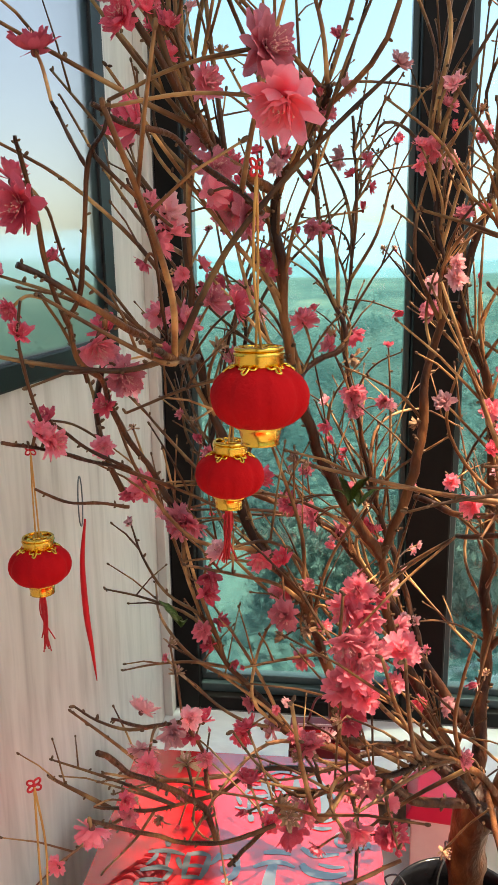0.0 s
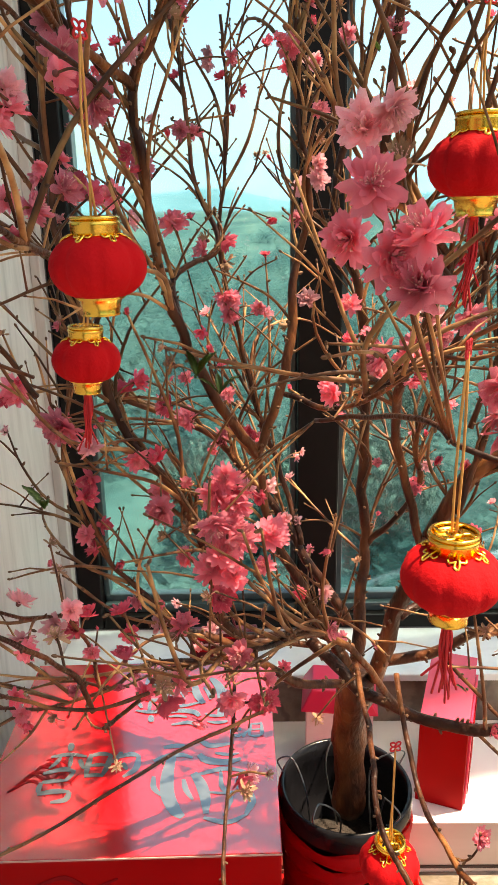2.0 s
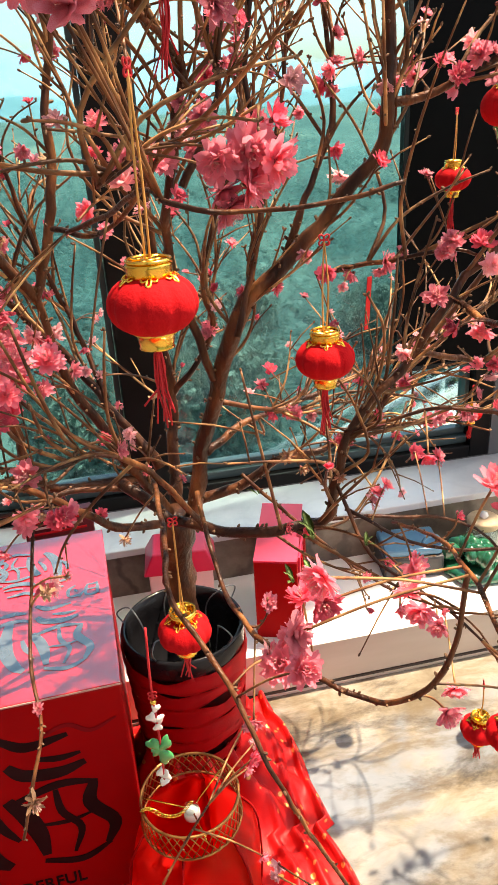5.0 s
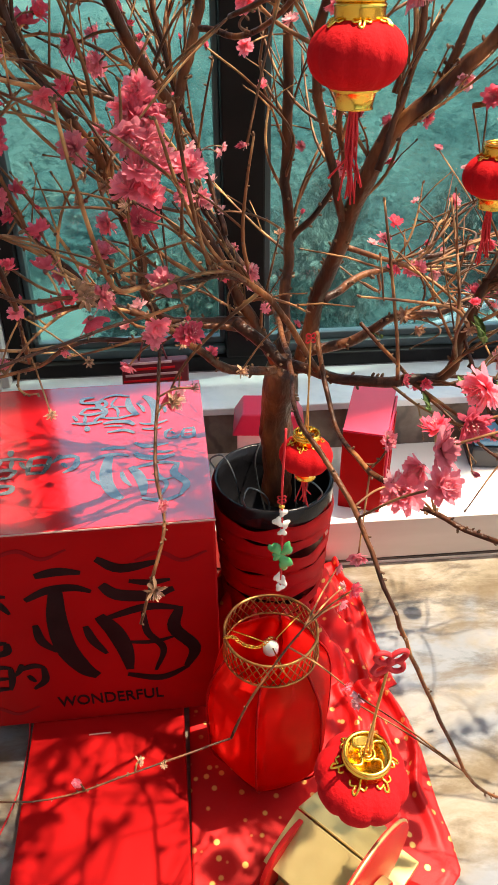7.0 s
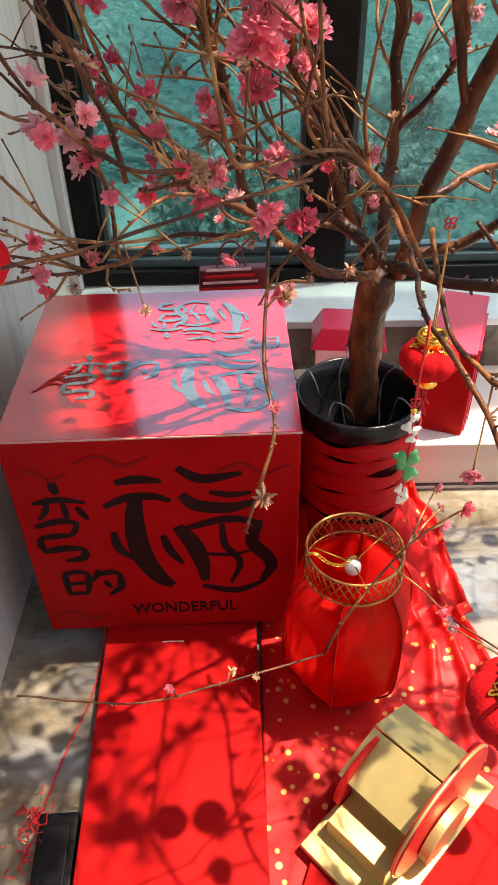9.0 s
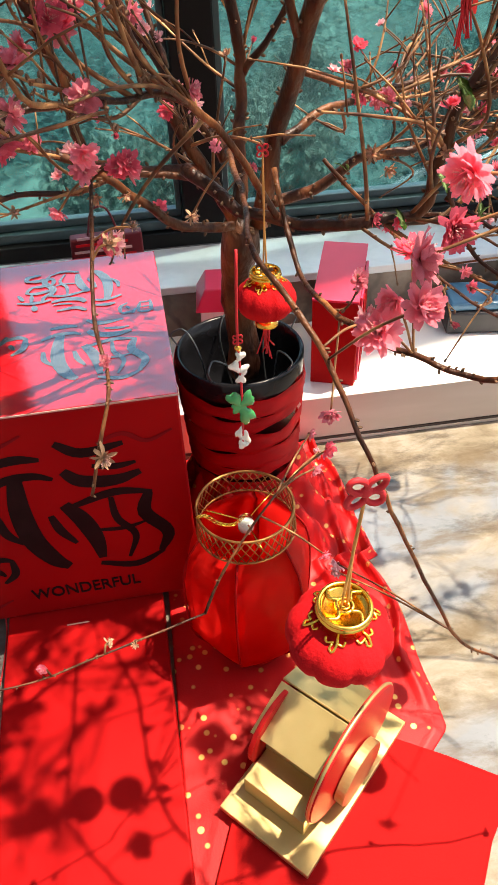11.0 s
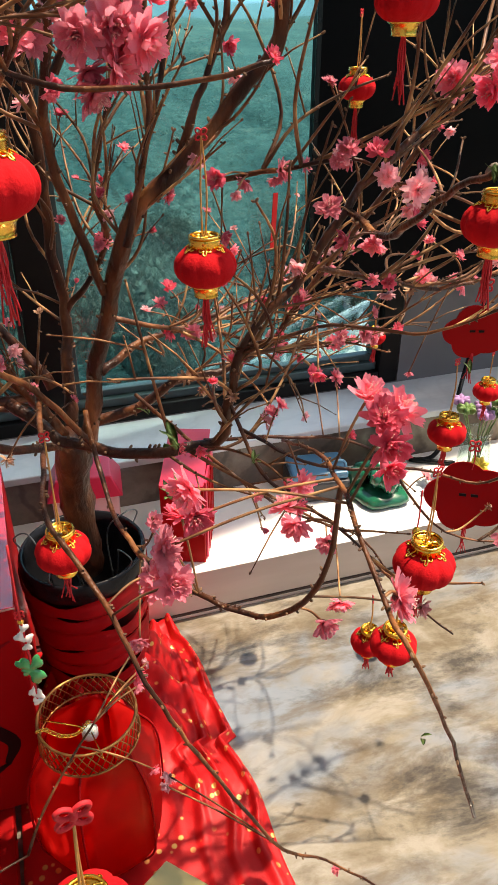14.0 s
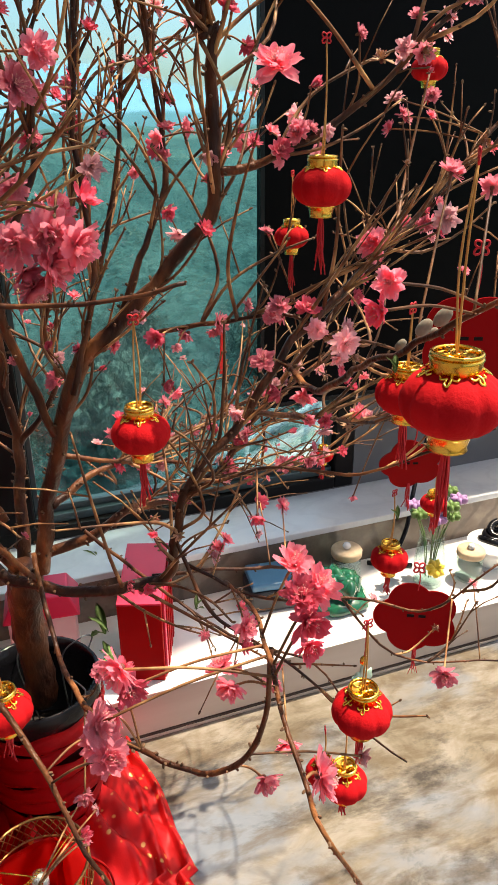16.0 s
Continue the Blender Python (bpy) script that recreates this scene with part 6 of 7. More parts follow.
bloom(0.579, 0.800, 0.712, 0.018, "p")
bloom(0.491, 0.520, 0.793, 0.028, "p")
bloom(0.492, 0.500, 0.791, 0.028, "p")
bloom(0.590, 0.700, 0.803, 0.022, "d")
bloom(0.565, 0.900, 0.867, 0.02, "p")
bloom(0.301, 1.200, 0.850, 0.014, "l")
bloom(0.396, 1.100, 0.868, 0.014, "p")
bloom(0.150, 0.900, 1.002, 0.026, "d")
bloom(0.170, 0.900, 0.986, 0.022, "p")
bloom(0.210, 1.000, 1.097, 0.024, "p")
bloom(0.241, 1.050, 1.080, 0.018, "p")
bloom(0.178, 1.000, 1.062, 0.02, "d")
bloom(0.414, 0.640, 1.087, 0.052, "p")
bloom(0.449, 0.700, 1.104, 0.03, "d")
bloom(0.586, 0.650, 1.192, 0.034, "p")
bloom(0.522, 0.800, 0.963, 0.02, "d")
bloom(0.556, 0.850, 0.937, 0.013, "l")
bloom(0.540, 0.850, 0.896, 0.022, "d")
bloom(0.758, 0.800, 1.039, 0.036, "p")
bloom(0.573, 0.460, 1.076, 0.022, "p")
bloom(0.569, 0.460, 1.061, 0.026, "d")
bloom(0.623, 0.770, 0.937, 0.026, "p")
bloom(0.620, 0.720, 0.919, 0.024, "d")
bloom(0.647, 0.720, 0.913, 0.024, "p")
bloom(0.704, 0.750, 0.951, 0.03, "l")
bloom(0.671, 0.900, 0.701, 0.022, "d")
bloom(0.703, 0.900, 0.690, 0.024, "p")
bloom(0.538, 0.500, 0.882, 0.036, "p")
bloom(0.521, 0.440, 0.883, 0.046, "d")
bloom(0.533, 0.450, 0.898, 0.034, "p")
bloom(0.573, 0.700, 0.652, 0.024, "d")
bloom(0.609, 0.800, 0.840, 0.015, "d")
bloom(0.590, 0.800, 0.720, 0.018, "p")
bloom(0.809, 0.900, 0.683, 0.016, "p")
bloom(0.715, 0.550, 0.690, 0.034, "p")
bloom(0.518, 0.500, 0.691, 0.032, "p")
bloom(0.503, 0.380, 0.827, 0.032, "p")
bloom(0.405, 0.560, 0.713, 0.042, "p")
bloom(0.419, 0.570, 0.730, 0.036, "p")
bloom(0.426, 0.570, 0.765, 0.03, "d")
bloom(0.398, 0.570, 0.715, 0.028, "l")
bloom(0.390, 0.620, 0.595, 0.022, "p")
bloom(0.383, 0.600, 0.572, 0.02, "d")
bloom(0.863, 0.950, 1.181, 0.024, "l")
bloom(0.877, 0.950, 1.162, 0.024, "p")
bloom(0.858, 0.950, 1.148, 0.02, "p")
bloom(0.947, 1.000, 1.186, 0.022, "p")
bloom(0.684, 0.900, 1.146, 0.022, "p")
bloom(0.713, 0.900, 1.162, 0.022, "l")
bloom(0.697, 0.900, 1.120, 0.024, "p")
bloom(0.738, 0.900, 1.128, 0.02, "p")
bloom(0.403, 0.750, 1.109, 0.026, "p")
bloom(0.411, 0.700, 1.180, 0.032, "p")
bloom(0.449, 0.800, 1.176, 0.016, "d")
bloom(0.428, 0.700, 1.201, 0.026, "p")
bloom(0.498, 0.900, 1.237, 0.02, "d")
bloom(0.656, 0.900, 1.227, 0.02, "d")
bloom(0.593, 0.900, 1.152, 0.02, "p")
bloom(0.664, 0.950, 1.151, 0.016, "d")
bloom(0.555, 1.000, 1.104, 0.014, "p")
bloom(0.705, 0.600, 1.121, 0.026, "p")
bloom(0.703, 0.550, 1.114, 0.022, "p")
bloom(0.774, 0.700, 1.075, 0.026, "l")
bloom(0.790, 0.800, 0.584, 0.018, "l")
bloom(0.950, 0.800, 0.568, 0.018, "l")
bloom(0.854, 0.900, 1.259, 0.02, "p")
bloom(0.603, 0.500, 0.682, 0.02, "l")
bloom(0.842, 1.000, 0.703, 0.018, "d")
bloom(0.792, 0.800, 0.868, 0.016, "p")
bloom(0.412, 0.470, 0.856, 0.034, "p")
bloom(0.562, 0.660, 0.707, 0.03, "p")
bloom(0.592, 0.660, 0.630, 0.026, "p")
bloom(0.574, 0.800, 0.701, 0.022, "l")
bloom(0.549, 0.660, 0.659, 0.018, "p")
bloom(0.582, 0.600, 0.604, 0.03, "p")
bloom(0.653, 0.900, 0.800, 0.022, "p")
bloom(0.728, 0.950, 0.724, 0.026, "p")
bloom(0.765, 0.950, 0.724, 0.022, "p")
bloom(0.395, 0.720, 0.486, 0.016, "p")
bloom(0.406, 0.720, 0.458, 0.014, "l")
bloom(0.406, 0.620, 0.388, 0.018, "l")
bloom(0.391, 0.620, 0.407, 0.014, "p")
bloom(0.552, 0.500, 0.335, 0.014, "p")
bloom(0.651, 0.480, 0.227, 0.016, "d")
bloom(0.332, 0.900, 0.731, 0.014, "p")
bloom(0.589, 1.200, 0.766, 0.014, "l")
bloom(0.141, 0.880, 0.919, 0.03, "p")
bloom(0.069, 0.850, 0.925, 0.028, "d")
bloom(0.204, 0.750, 0.965, 0.04, "p")
bloom(0.220, 0.800, 0.930, 0.026, "p")
bloom(0.161, 0.900, 0.833, 0.026, "p")
bloom(0.140, 0.900, 0.858, 0.026, "y")
bloom(0.200, 0.860, 0.853, 0.03, "p")
bloom(0.208, 0.870, 0.868, 0.028, "d")
bloom(0.073, 0.800, 0.821, 0.026, "d")
bloom(0.097, 0.880, 0.752, 0.024, "d")
bloom(0.103, 0.900, 0.779, 0.022, "p")
bloom(0.085, 0.900, 0.823, 0.014, "d")
bloom(0.133, 1.000, 0.717, 0.014, "l")
bloom(0.209, 0.800, 0.758, 0.024, "p")
bloom(0.244, 0.800, 0.749, 0.024, "p")
bloom(0.000, 0.780, 0.745, 0.022, "d")
bloom(0.226, 0.650, 0.754, 0.02, "y")
bloom(0.244, 0.660, 0.761, 0.014, "y")
bloom(0.182, 0.750, 0.739, 0.016, "p")
bloom(0.140, 0.780, 0.731, 0.014, "y")
bloom(0.050, 0.800, 0.869, 0.02, "y")
bloom(0.045, 0.800, 0.897, 0.018, "y")
bloom(0.206, 0.530, 0.656, 0.026, "y")
bloom(0.216, 0.570, 0.707, 0.012, "p")
bloom(0.101, 0.750, 0.689, 0.014, "y")
bloom(0.295, 0.800, 0.703, 0.02, "y")
bloom(0.294, 1.200, 0.842, 0.016, "l")
bloom(0.376, 0.950, 0.686, 0.012, "p")
bloom(0.051, 0.780, 0.723, 0.01, "b")
bloom(0.066, 0.860, 0.767, 0.01, "b")
bloom(0.292, 0.670, 0.953, 0.014, "b")
bloom(0.176, 0.520, 0.453, 0.014, "y")
bloom(0.123, 0.500, 0.459, 0.012, "p")
bloom(0.198, 0.520, 0.444, 0.01, "y")
bloom(0.399, 0.600, 0.402, 0.016, "l")
bloom(0.385, 0.650, 0.502, 0.018, "p")
bloom(0.043, 0.570, 1.259, 0.034, "d")
bloom(0.036, 0.585, 1.140, 0.022, "p")
bloom(0.040, 0.590, 1.135, 0.024, "p")
bloom(0.054, 0.630, 1.185, 0.030, "p")
bloom(0.058, 0.640, 1.193, 0.022, "d")
bloom(0.062, 0.655, 1.164, 0.030, "p")
bloom(0.066, 0.660, 1.157, 0.020, "l")
bloom(0.089, 0.655, 1.242, 0.020, "p")
bloom(0.086, 0.650, 1.266, 0.014, "p")
bloom(0.094, 0.660, 1.260, 0.024, "l")
bloom(0.096, 0.660, 1.249, 0.022, "p")
bloom(0.034, 0.572, 1.196, 0.020, "d")
bloom(0.048, 0.660, 1.143, 0.016, "d")
bloom(0.081, 0.650, 1.232, 0.012, "d")
bloom(0.044, 0.660, 1.115, 0.016, "p")
bloom(0.083, 0.670, 1.200, 0.018, "p")
bloom(0.094, 0.690, 1.194, 0.026, "p")
bloom(0.107, 0.720, 1.206, 0.030, "p")
bloom(0.121, 0.740, 1.202, 0.024, "d")
bloom(0.130, 0.740, 1.264, 0.034, "p")
bloom(0.110, 0.720, 1.279, 0.028, "p")

# twigs that spring from the limbs, with buds, small flowers and a few young leaves
def bud(p, d, s):
    own = bmesh.new()
    bmesh.ops.create_uvsphere(own, u_segments=5, v_segments=4, radius=s, matrix=Matrix.Translation(p + d * s * 0.6) @ d.to_track_quat("Z", "Y").to_matrix().to_4x4() @ Matrix.Diagonal((0.6, 0.6, 1.1, 1)))
    own.verts.index_update()
    verts = [BUD_V.append(v.co.copy()) or len(BUD_V) - 1 for v in own.verts]
    for f in own.faces:
        BUD_F.append([verts[v.index] for v in f.verts])
    own.free()


BUD_V, BUD_F = [], []


def clear_of_walk(p):
    return not (p.y < 0.40 and p.z > 0.72 and -0.02 < p.x < 0.60) and p.y < 1.60 and p.x > -0.19


CENTRE = Vector((0.40, 0.95, 0.75))
made = 0
for pts, r0, r1 in BOUGHS:
    n = len(pts)
    length = sum((b - a).length for a, b in zip(pts, pts[1:]))
    if r0 > 20:
        continue
    for k in range(int(length / (0.022 if r0 >= 3 else 0.11))):
        i = RT.randrange(int(n * 0.22), n - 1)
        base = pts[i]
        if base.y < 0.66:
            continue
        d = (pts[min(i + 2, n - 1)] - pts[max(i - 2, 0)]).normalized()
        out = (base - CENTRE)
        out = out.normalized() if out.length > 0.02 else Vector((0, 0, 1))
        way = (d * 0.7 + out * 0.35 + Vector((RT.gauss(0, 0.55), RT.gauss(0, 0.45), RT.gauss(0.28, 0.4)))).normalized()
        size = RT.uniform(0.06, 0.23) * (1 if r0 >= 3 else 0.6)
        bend = Vector((RT.gauss(0, 0.36), RT.gauss(0, 0.3), RT.gauss(0.16, 0.34)))
        ctl = [base, base + way * size * 0.35, base + (way + bend * 0.6).normalized() * size * 0.7, base + (way + bend).normalized() * size]
        if not all(clear_of_walk(p) for p in ctl) or (base.z < 0.80 and base.x < 0.30 and RT.random() < 0.5):
            continue
        line = spline(ctl, 4)
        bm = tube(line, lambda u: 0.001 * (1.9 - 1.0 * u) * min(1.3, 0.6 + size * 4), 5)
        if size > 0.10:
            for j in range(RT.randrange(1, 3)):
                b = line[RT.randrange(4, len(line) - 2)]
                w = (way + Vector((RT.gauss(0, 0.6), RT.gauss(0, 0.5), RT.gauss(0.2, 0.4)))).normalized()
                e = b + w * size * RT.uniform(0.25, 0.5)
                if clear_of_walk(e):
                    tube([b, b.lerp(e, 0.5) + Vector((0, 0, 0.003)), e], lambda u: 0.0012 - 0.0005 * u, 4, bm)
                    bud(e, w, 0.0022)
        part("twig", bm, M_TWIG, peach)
        made += 1
        for j in range(2, len(line), 2):
            if RT.random() < 0.75:
                side = Vector((RT.gauss(0, 1), RT.gauss(0, 1), RT.gauss(0.3, 1))).normalized()
                bud(line[j] + side * 0.0012, side, RT.uniform(0.0014, 0.0028))
        tip = line[-1]
        chance = RT.random() if tip.y > 0.62 else 1.0
        if chance < 0.34:
            flower(tip, RT.uniform(0.010, 0.022), RT.choice("ppdlb"), (way + Vector((0, -0.5, 0.1))).normalized())
        elif chance < 0.40:
            flower(tip, RT.uniform(0.010, 0.017), "y", way)
        else:
            bud(tip, way, 0.0024)
for pts, r0, r1 in BOUGHS:
    # short spurs and swollen buds along every bough
    if r0 > 20:
        continue
    length = sum((b - a).length for a, b in zip(pts, pts[1:]))
    for k in range(int(length / 0.014)):
        i = RT.randrange(1, len(pts) - 1)
        p = pts[i].lerp(pts[i + 1], RT.random())
        d = (pts[i + 1] - pts[i]).normalized()
        side = d.cross(Vector((RT.gauss(0, 1), RT.gauss(0, 1), RT.gauss(0, 1)))).normalized()
        r = 0.001 * (r0 + (r1 - r0) * i / len(pts))
        bud(p + side * r * 0.9, (side + d * 0.5).normalized(), min(0.0034, 0.0006 + r * RT.uniform(0.35, 0.75)))
me = bpy.data.meshes.new("leaf_buds")
me.from_pydata(BUD_V, [], BUD_F)
me.materials.append(M_BUD)
part("leaf_buds", me, None, peach, "small brown leaf buds")["kind"] = "stuff"


def leaf_mesh(name, seed):
    bm = bmesh.new()
    rows = []
    for i in range(8):
        u = i / 7
        half = 0.14 * math.sin(math.pi * min(1, u * 0.94 + 0.04)) ** 0.8
        z = 0.18 * math.sin(2.2 * u + seed)
        rows.append([bm.verts.new((s * half, u, z + 0.35 * half * abs(s) + 0.02 * math.sin(20 * u) * abs(s))) for s in (-1, 0, 1)])
    for a, b in zip(rows, rows[1:]):
        for i in range(2):
            bm.faces.new((a[i], a[i + 1], b[i + 1], b[i]))
    bmesh.ops.solidify(bm, geom=bm.faces[:], thickness=0.012)
    return mesh_of(name, bm, M_LEAF)


LEAVES = [leaf_mesh("leaf", 0.0), leaf_mesh("leaf", 0.9)]


def leaf_tuft(x, y, z, size, n, turn):
    for k in range(n):
        part("leaf", LEAVES[k % 2], None, peach, m=pose(x, y, z, 25 + 30 * (k % 2), 0, turn + 70 * k) @ Matrix.Scale(0.75 * size * (1 - 0.2 * (k % 2)), 4))



for pts, r0, r1 in BOUGHS[2:-26]:
    if r0 > 20:
        continue
    for k in range(14 if sum(p.x for p in pts) / len(pts) > 0.62 else 8):
        i = RT.randrange(len(pts) // 4, len(pts) - 1)
        off = Vector((RT.gauss(0, 1), RT.gauss(-0.3, 1), RT.gauss(0.2, 1))).normalized()
        p = pts[i] + off * RT.uniform(0.008, 0.022)
        if clear_of_walk(p) and p.y > 0.64:
            flower(p, RT.uniform(0.014, 0.027), RT.choice("pppddlly"), (off + Vector((0, -0.4, 0.1))).normalized())

leaf_tuft(0.102, 0.620, 1.010, 0.03, 3, 60)
leaf_tuft(0.211, 0.720, 1.059, 0.03, 3, -60)
leaf_tuft(0.365, 1.000, 1.338, 0.022, 3, 0)
leaf_tuft(0.414, 0.500, 0.834, 0.02, 2, 10)
leaf_tuft(0.204, 0.600, 1.099, 0.03, 2, -40)
leaf_tuft(0.406, 0.470, 0.884, 0.026, 3, 5)
leaf_tuft(0.419, 0.570, 0.781, 0.022, 3, 10)
leaf_tuft(0.606, 0.500, 1.009, 0.02, 2, -30)
leaf_tuft(0.684, 0.600, 0.832, 0.02, 2, -30)
leaf_tuft(0.513, 0.660, 0.740, 0.02, 3, 200)
leaf_tuft(0.443, 0.800, 0.731, 0.02, 2, 80)
leaf_tuft(0.588, 0.450, 0.590, 0.02, 2, 150)
leaf_tuft(0.022, 0.600, 1.252, 0.02, 2, 90)
leaf_tuft(0.042, 0.750, 1.301, 0.014, 2, 0)


# catkin-like fuzzy buds on the near right branch
for x, y, z, s in ((0.628, 0.505, 1.035, 0.0055), (0.638, 0.500, 1.042, 0.006), (0.652, 0.53, 1.022, 0.0045), (0.66, 0.58, 1.0, 0.0045)):
    part("fuzzy_bud", blob(s, None, (0, 0, 0), (0.8, 0.8, 1.25), 10, 8), M_CATKIN, peach, "grey fuzzy bud", m=pose(x, y, z, 25, 30, 0))


# ---------------------------------------------------------------- hanging lanterns
def pumpkin(r, h):
    """Eight soft lobes."""
    prof = [(0.0, -h)] + [(r * math.sin(t) ** 0.75, -h * math.cos(t)) for t in (math.pi * k / 14 for k in range(1, 14))] + [(0.0, h)]
    return spun(prof, 64, lambda a, k: 1 - 0.075 * (1 - abs(math.sin(4 * a))) ** 2.2)


def coin(r):
    """The pierced medallion on a lantern's cap."""
    bm = tube(ring_line(r * 0.92, 28), r * 0.09, 6, closed=True)
    tube(ring_line(r * 0.30, 16), r * 0.07, 5, bm, closed=True)
    for k in range(4):
        a = k * math.pi / 2 + 0.5
        c, s = math.cos(a), math.sin(a)
        tube(spline([(0.30 * r * c, 0.30 * r * s, 0), (0.55 * r * c - 0.22 * r * s, 0.55 * r * s + 0.22 * r * c, 0), (0.88 * r * c, 0.88 * r * s, 0)], 4), r * 0.085, 5, bm)
        tube(ring_line(r * 0.17, 10), r * 0.05, 4, bm, closed=True)
    return bm


def scrolls(r, n=6):
    """Curled gilt leaves that lie on the shoulder of the body."""
    bm = bmesh.new()
    for k in range(n):
        own = tube(spline([(0.62 * r, 0, 0.0), (0.84 * r, 0.06 * r, -0.05 * r), (1.04 * r, 0.0, -0.20 * r), (0.98 * r, -0.10 * r, -0.16 * r), (0.88 * r, -0.06 * r, -0.08 * r)], 4), 0.045 * r, 5)
        tube(spline([(0.84 * r, 0.03 * r, -0.05 * r), (0.86 * r, 0.22 * r, -0.08 * r), (0.74 * r, 0.26 * r, -0.03 * r)], 4), 0.04 * r, 5, own)
        tube(spline([(0.84 * r, -0.03 * r, -0.05 * r), (0.86 * r, -0.22 * r, -0.08 * r), (0.74 * r, -0.26 * r, -0.03 * r)], 4), 0.04 * r, 5, own)
        merged(bm, own, Matrix.Rotation(2 * math.pi * k / n, 4, "Z"))
    return bm


def knot_mesh(s):
    """A flat red lucky knot of looped cord."""
    bm = bmesh.new()
    for k in range(4):
        a = k * math.pi / 2 + math.pi / 4
        own = tube(ring_line(0.36 * s, 14, 0, 1.0, 0.72), 0.11 * s, 5, closed=True)
        merged(bm, own, Matrix.Translation((0.42 * s * math.cos(a), 0, 0.42 * s * math.sin(a))) @ Matrix.Rotation(math.pi / 2, 4, "X") @ Matrix.Rotation(a, 4, "Z"))
    blob(0.22 * s, bm, (0, 0, 0), (1, 0.7, 1), 8, 6)
    return bm


D0 = 0.050
LAN = {
    "body": mesh_of("body", pumpkin(D0 / 2, D0 * 0.325), M_VELVET),
    "collar": mesh_of("collar", spun([(0.0085, 0.0), (0.0118, 0.0), (0.0124, 0.0015), (0.0124, 0.0062), (0.0130, 0.0075), (0.0118, 0.0085), (0.0095, 0.0082), (0.0085, 0.006)], 28), M_GOLD),
    "medallion": mesh_of("medallion", coin(0.0112), M_GOLD),
    "scrollwork": mesh_of("scrollwork", scrolls(0.0168), M_GOLD),
    "foot": mesh_of("foot", spun([(0.0125, 0.0), (0.0132, -0.0012), (0.0108, -0.0026), (0.0094, -0.0090), (0.0100, -0.0102), (0.0085, -0.0104), (0.0, -0.009)], 28), M_GOLD),
    "foot_scrolls": mesh_of("foot_scrolls", scrolls(0.0145), M_GOLD),
    "knot": mesh_of("knot", knot_mesh(0.010), M_THREAD),
}
RL = random.Random(17)


def tassel(length, n=12):
    bm = bmesh.new()
    for k in range(n):
        a, s = 2.4 * k, 0.0006 + 0.0011 * (k / n)
        e = Vector((RL.gauss(0, 0.0030), RL.gauss(0, 0.0030), -length * RL.uniform(0.75, 1.05)))
        tube(spline([(s * math.cos(a), s * math.sin(a), 0), Vector((s * 2 * math.cos(a), s * 2 * math.sin(a), -length * 0.4)), e], 4), 0.00065, 4, bm)
    blob(0.0022, bm, (0, 0, -0.002), (1, 1, 1.4), 7, 5)
    return bm


def lantern(x, y, z, width=0.050, string=0.085, tail=0.045, lean=(0, 0), knot=True):
    """A velvet pumpkin lantern; (x, y, z) is the centre of its body."""
    s = width / D0
    t = thing("hanging_lantern", "small red velvet lantern with gilt caps hanging from a twig", "lantern", pose(x, y, z, lean[0], lean[1], RL.uniform(0, 45)), "lanterns on the tree")
    sc = Matrix.Scale(s, 4)
    up, down = 0.0140 * s, -0.0140 * s
    body = part("body", LAN["body"], None, t, "ribbed red velvet body", m=sc)
    cap = part("collar", LAN["collar"], None, t, "gilt collar", m=Matrix.Translation((0, 0, up)) @ sc)
    part("medallion", LAN["medallion"], None, cap, "pierced gilt medallion", m=pose(0, 0, 0.0096) @ Matrix.Scale(1.12, 4))
    part("scrollwork", LAN["scrollwork"], None, t, "curled gilt scrollwork", m=Matrix.Translation((0, 0, up + 0.002 * s)) @ sc)
    foot = part("foot", LAN["foot"], None, t, "gilt foot", m=Matrix.Translation((0, 0, down)) @ sc)
    part("scrollwork", LAN["foot_scrolls"], None, foot, m=pose(0, 0, -0.001, 180, 0, 0))
    if tail:
        part("tassel", tassel(tail), M_THREAD, t, "red thread tassel", m=pose(0, 0, down - 0.009 * s))
    if string:
        top = up + 0.008 * s
        wob = [Vector((RL.gauss(0, 0.0015), RL.gauss(0, 0.0015), 0)) for k in range(3)]
        bm = tube(spline([(0.0012, 0, top), wob[0] + Vector((0.0012, 0, top + string * 0.5)), (0, 0, top + string)], 4), 0.0007, 5)
        tube(spline([(-0.0016, 0, top), wob[1] + Vector((-0.0012, 0, top + string * 0.5)), (0, 0, top + string)], 4), 0.0007, 5, bm)
        part("cord", bm, M_CORD, t, "amber hanging cord")
        if knot:
            part("knot", LAN["knot"], None, t, "red lucky knot", m=pose(0, 0, top + string, 0, 0, RL.uniform(-40, 40)) @ Matrix.Scale(0.62 * knot, 4))
    return t


lantern(0.331, 0.500, 1.024, 0.048, 0.088)
lantern(0.470, 0.644, 0.932, 0.047, 0.070)
lantern(0.336, 0.621, 0.713, 0.046, 0.088, 0.03)
lantern(0.367, 0.633, 1.213, 0.057, 0.06, 0.055)
lantern(0.321, 0.331, 0.708, 0.049, 0.075, 0.018, (4, 2), 1.9)
lantern(0.664, 0.732, 1.103, 0.053, 0.092, 0.05)
lantern(0.775, 1.047, 1.014, 0.047, 0.06, 0.05)
lantern(0.964, 1.037, 1.219, 0.048, 0.03, 0.02)
lantern(0.601, 0.433, 1.014, 0.058, 0.10, 0.055)
lantern(0.655, 0.560, 0.968, 0.046, 0.045, 0.04)
lantern(0.610, 0.516, 0.713, 0.050, 0.066, 0.03)
lantern(0.645, 0.597, 0.532, 0.049, 0.05, 0.025)
lantern(0.676, 0.700, 0.425, 0.044, 0.05, 0.025)
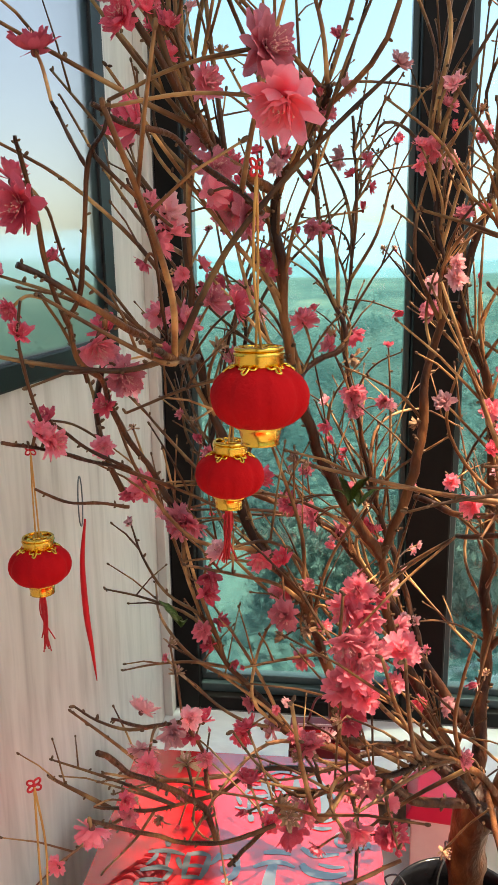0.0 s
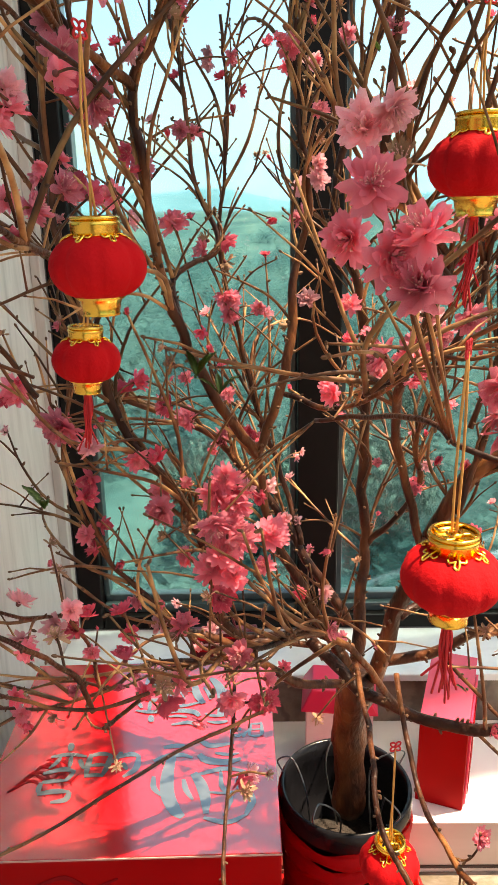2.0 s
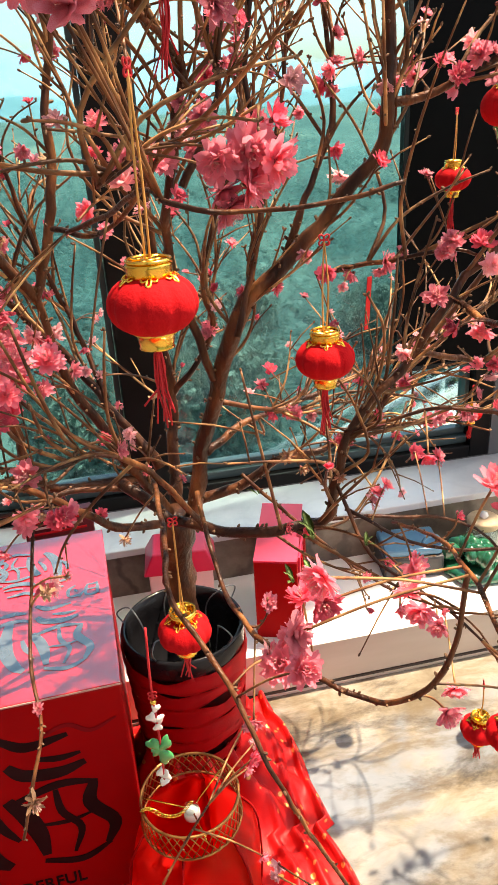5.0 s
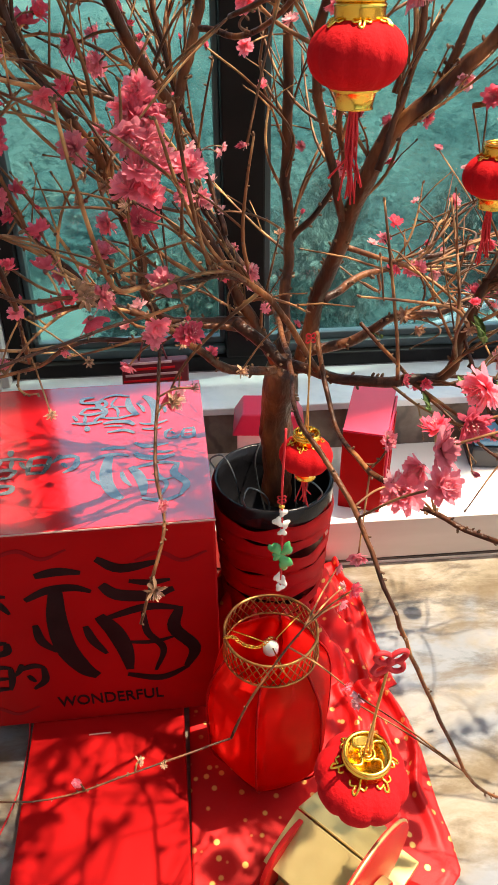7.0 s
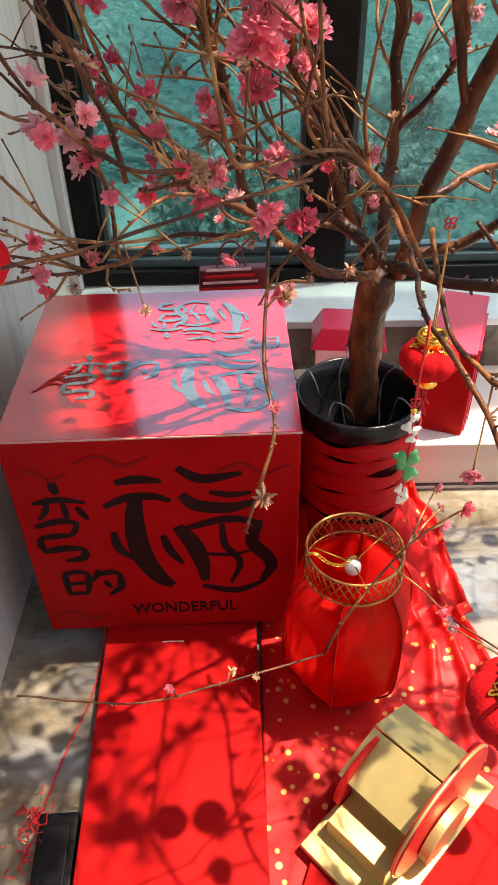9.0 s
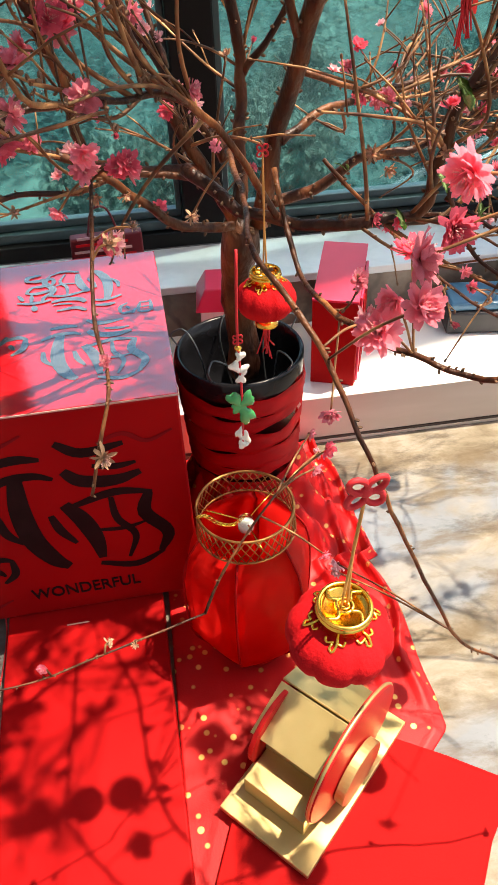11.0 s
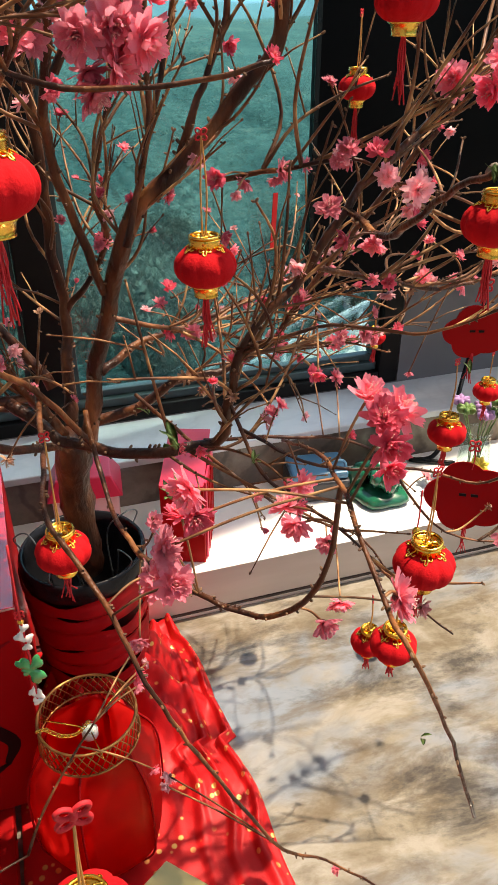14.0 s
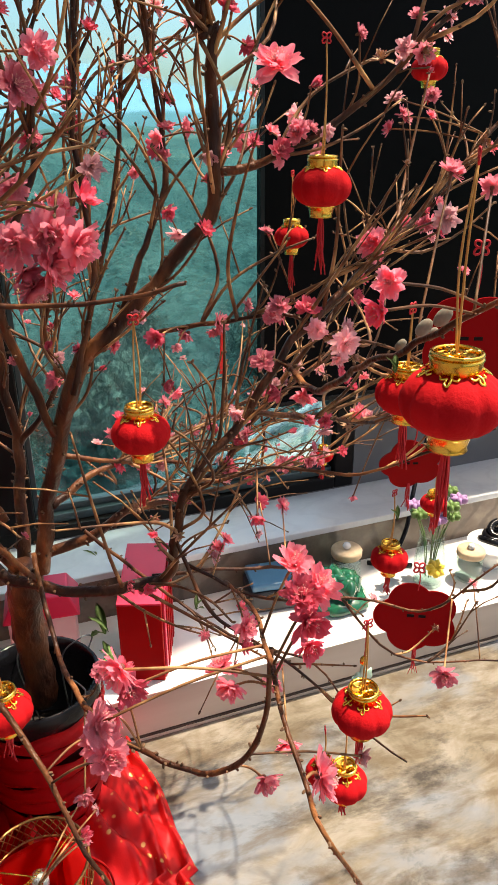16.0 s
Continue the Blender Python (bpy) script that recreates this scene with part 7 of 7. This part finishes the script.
lantern(0.788, 0.766, 0.668, 0.046, 0.07, 0.03)
lantern(1.075, 1.077, 0.530, 0.048, 0.05, 0.035)
lantern(0.884, 1.143, 0.629, 0.036, 0.03, 0.03)
lantern(0.160, 0.568, 1.165, 0.050, 0.085, 0.0)
lantern(0.129, 0.655, 1.100, 0.045, 0.02, 0.04, (0, 3), False)
lantern(-0.037, 0.724, 1.003, 0.049, 0.072, 0.05)
lantern(0.026, 0.559, 0.828, 0.055, 0.085, 0.03)


# ---------------------------------------------------------------- card ornaments and pendants
def lobed_card(r, lobes, squash=1.0):
    bm = bmesh.new()
    n = 60
    vs = [bm.verts.new((r * (1 + 0.22 * abs(math.sin(lobes * a / 2))) * math.cos(a), 0, squash * r * (1 + 0.22 * abs(math.sin(lobes * a / 2))) * math.sin(a))) for a in (2 * math.pi * k / n for k in range(n))]
    f = bm.faces.new(vs)
    geo = bmesh.ops.extrude_face_region(bm, geom=[f])
    bmesh.ops.translate(bm, verts=[g for g in geo["geom"] if isinstance(g, bmesh.types.BMVert)], vec=(0, 0.0022, 0))
    bmesh.ops.recalc_face_normals(bm, faces=bm.faces[:])
    return bm


def hanging_card(x, y, z, r, lobes, squash, turn, lean, string, label):
    t = thing("card_ornament", label, "ornament", pose(x, y, z, lean, 0, turn), "card ornaments on the tree")
    part("card", lobed_card(r, lobes, squash), M_CARD, t, smooth=False)
    for k in (-1, 1):
        part("printed_bar", block((k * r * 0.16 - r * 0.10, -0.0010, r * 0.02), (k * r * 0.16 + r * 0.10, -0.0002, r * 0.10)), M_INK, t, "small dark print", smooth=False)
    part("cord", tube(spline([(0, 0, r * squash * 0.95), (0.002, 0, r * squash + string * 0.5), (0, 0, r * squash + string)], 4), 0.0009, 5), M_THREAD, t)
    part("knot", LAN["knot"], None, t, "red lucky knot", m=pose(0, 0, r * squash + string) @ Matrix.Scale(1.1, 4))
    part("tassel", tassel(0.04, 8), M_THREAD, t, m=pose(0, 0.001, -r * squash * 0.98))


hanging_card(0.853, 0.789, 0.545, 0.047, 5, 0.86, -28, -14, 0.03, "dark red lobed card ornament hanging from a twig")
hanging_card(0.815, 0.778, 0.785, 0.031, 5, 0.9, -20, 8, 0.03, "dark red lobed card ornament")
hanging_card(0.818, 0.700, 0.955, 0.043, 4, 0.95, -25, 0, 0.05, "broad red rounded card ornament")
strip = thing("red_ribbon_strip", "narrow red paper strip hanging among the twigs", "ribbon", pose(0.747, 1.27, 0.80, 0, 4, 30))
part("band", block((-0.006, -0.0006, -0.045), (0.006, 0.0006, 0.045), 0.0004), M_PAPER, strip, smooth=False)
strip2 = thing("red_ribbon_strip", "slender dark red ribbon on a wire loop", "ribbon", pose(-0.012, 0.75, 0.965, 0, 1, 10))
part("band", tube(spline([(0.003, 0, 0.068), (-0.001, 0, 0.030), (0.0, 0, -0.015), (0.003, 0, -0.045), (0.006, 0, -0.078)], 6), lambda u: 0.0004 + 0.0021 * math.sin(math.pi * min(1, 0.06 + 0.94 * u)), 6), M_RIBBON, strip2)
part("loop", tube(ring_line(0.014, 22, 0, 0.6, 1.5), 0.0006, 5, closed=True), M_WIRE, strip2, m=pose(0, 0, 0.083, 90, 0, 90) @ pose(0, 0, 0, 0, 0, 0))

pend = thing("bead_pendant", "red cord pendant with carved white petals and green jade", "pendant", pose(0.302, 0.517, 0.658) @ Matrix.Scale(0.87, 4))
part("cord", tube(spline([(0.0, 0.0, 0.004), (0.001, 0, 0.06), (0.0, 0, 0.11), (0.002, 0, 0.17)], 5), 0.0010, 6), M_THREAD, pend)
part("knot", LAN["knot"], None, pend, "red lucky knot", m=pose(0, 0, 0.103) @ Matrix.Scale(0.55, 4))


def carved(length, width, seed):
    """A small thick carved petal with a notched, curled edge."""
    bm = blob(1.0, None, (0, 0, 0), (1, 1, 1), 14, 9)
    for v in bm.verts:
        x, y, z = v.co
        w = 1 + 0.28 * math.sin(3 * math.atan2(z, x) + seed) + 0.18 * noise.noise(v.co * 2.3 + Vector((seed, 0, 0)))
        v.co = (x * width * w, y * width * 0.45 + 0.12 * width * z * z, z * length * w)
    return bm


for x, z, length, width, lean, seed in ((0.0012, 0.089, 0.0042, 0.0034, 20, 0.0), (-0.0026, 0.080, 0.0040, 0.0052, 65, 1.0), (0.0030, 0.077, 0.0038, 0.0046, -55, 2.2), (0.0010, 0.069, 0.0044, 0.0036, 10, 3.1), (-0.0022, 0.018, 0.0058, 0.0030, 15, 4.0), (0.0024, 0.013, 0.0062, 0.0034, -18, 5.3), (0.0, 0.006, 0.0046, 0.0040, 30, 6.1)):
    part("petal_bead", carved(length, width, seed), M_WHITEBEAD, pend, "carved white petal bead", m=pose(x, 0, z, 0, lean, 0))
part("bead", blob(0.0026, None, (0, 0, 0), (1, 1, 0.9), 12, 8), M_GOLD, pend, "gold bead", m=pose(0, 0, 0.096))
for x, z, length, width, lean, seed in ((-0.0040, 0.050, 0.0085, 0.0048, -35, 0.4), (0.0042, 0.049, 0.0080, 0.0050, 30, 1.5), (0.0030, 0.036, 0.0105, 0.0056, -22, 2.6), (-0.0020, 0.043, 0.0060, 0.0044, 70, 3.7)):
    part("jade_leaf", carved(length, width, seed), M_JADE, pend, "carved green jade leaf", m=pose(x, 0, z, 0, lean, 0))

charm = thing("jade_charm", "pale green jade flower charm with a gilt bead under the twigs", "pendant", pose(0.722, 0.70, 0.556))
for x, z, lean, seed in ((-0.0060, 0.004, -50, 0.2), (0.0060, 0.005, 50, 1.4), (0.0, 0.011, 0, 2.9), (-0.0045, -0.007, 40, 4.4), (0.0050, -0.007, -40, 5.0)):
    part("jade_petal", carved(0.0090, 0.0062, seed), M_PALEJADE, charm, "pale green jade petal", m=pose(x, 0, z, 0, lean, 0))
part("bead", blob(0.0052, None, (0, 0, 0), (1, 0.8, 1.3), 12, 8), M_GOLD, charm, "gilt bead", m=pose(0, 0, 0.028))
part("cord", tube(spline([(0, 0, 0.018), (0.001, 0, 0.05), (0, 0, 0.085)], 4), 0.0009, 5), M_THREAD, charm)
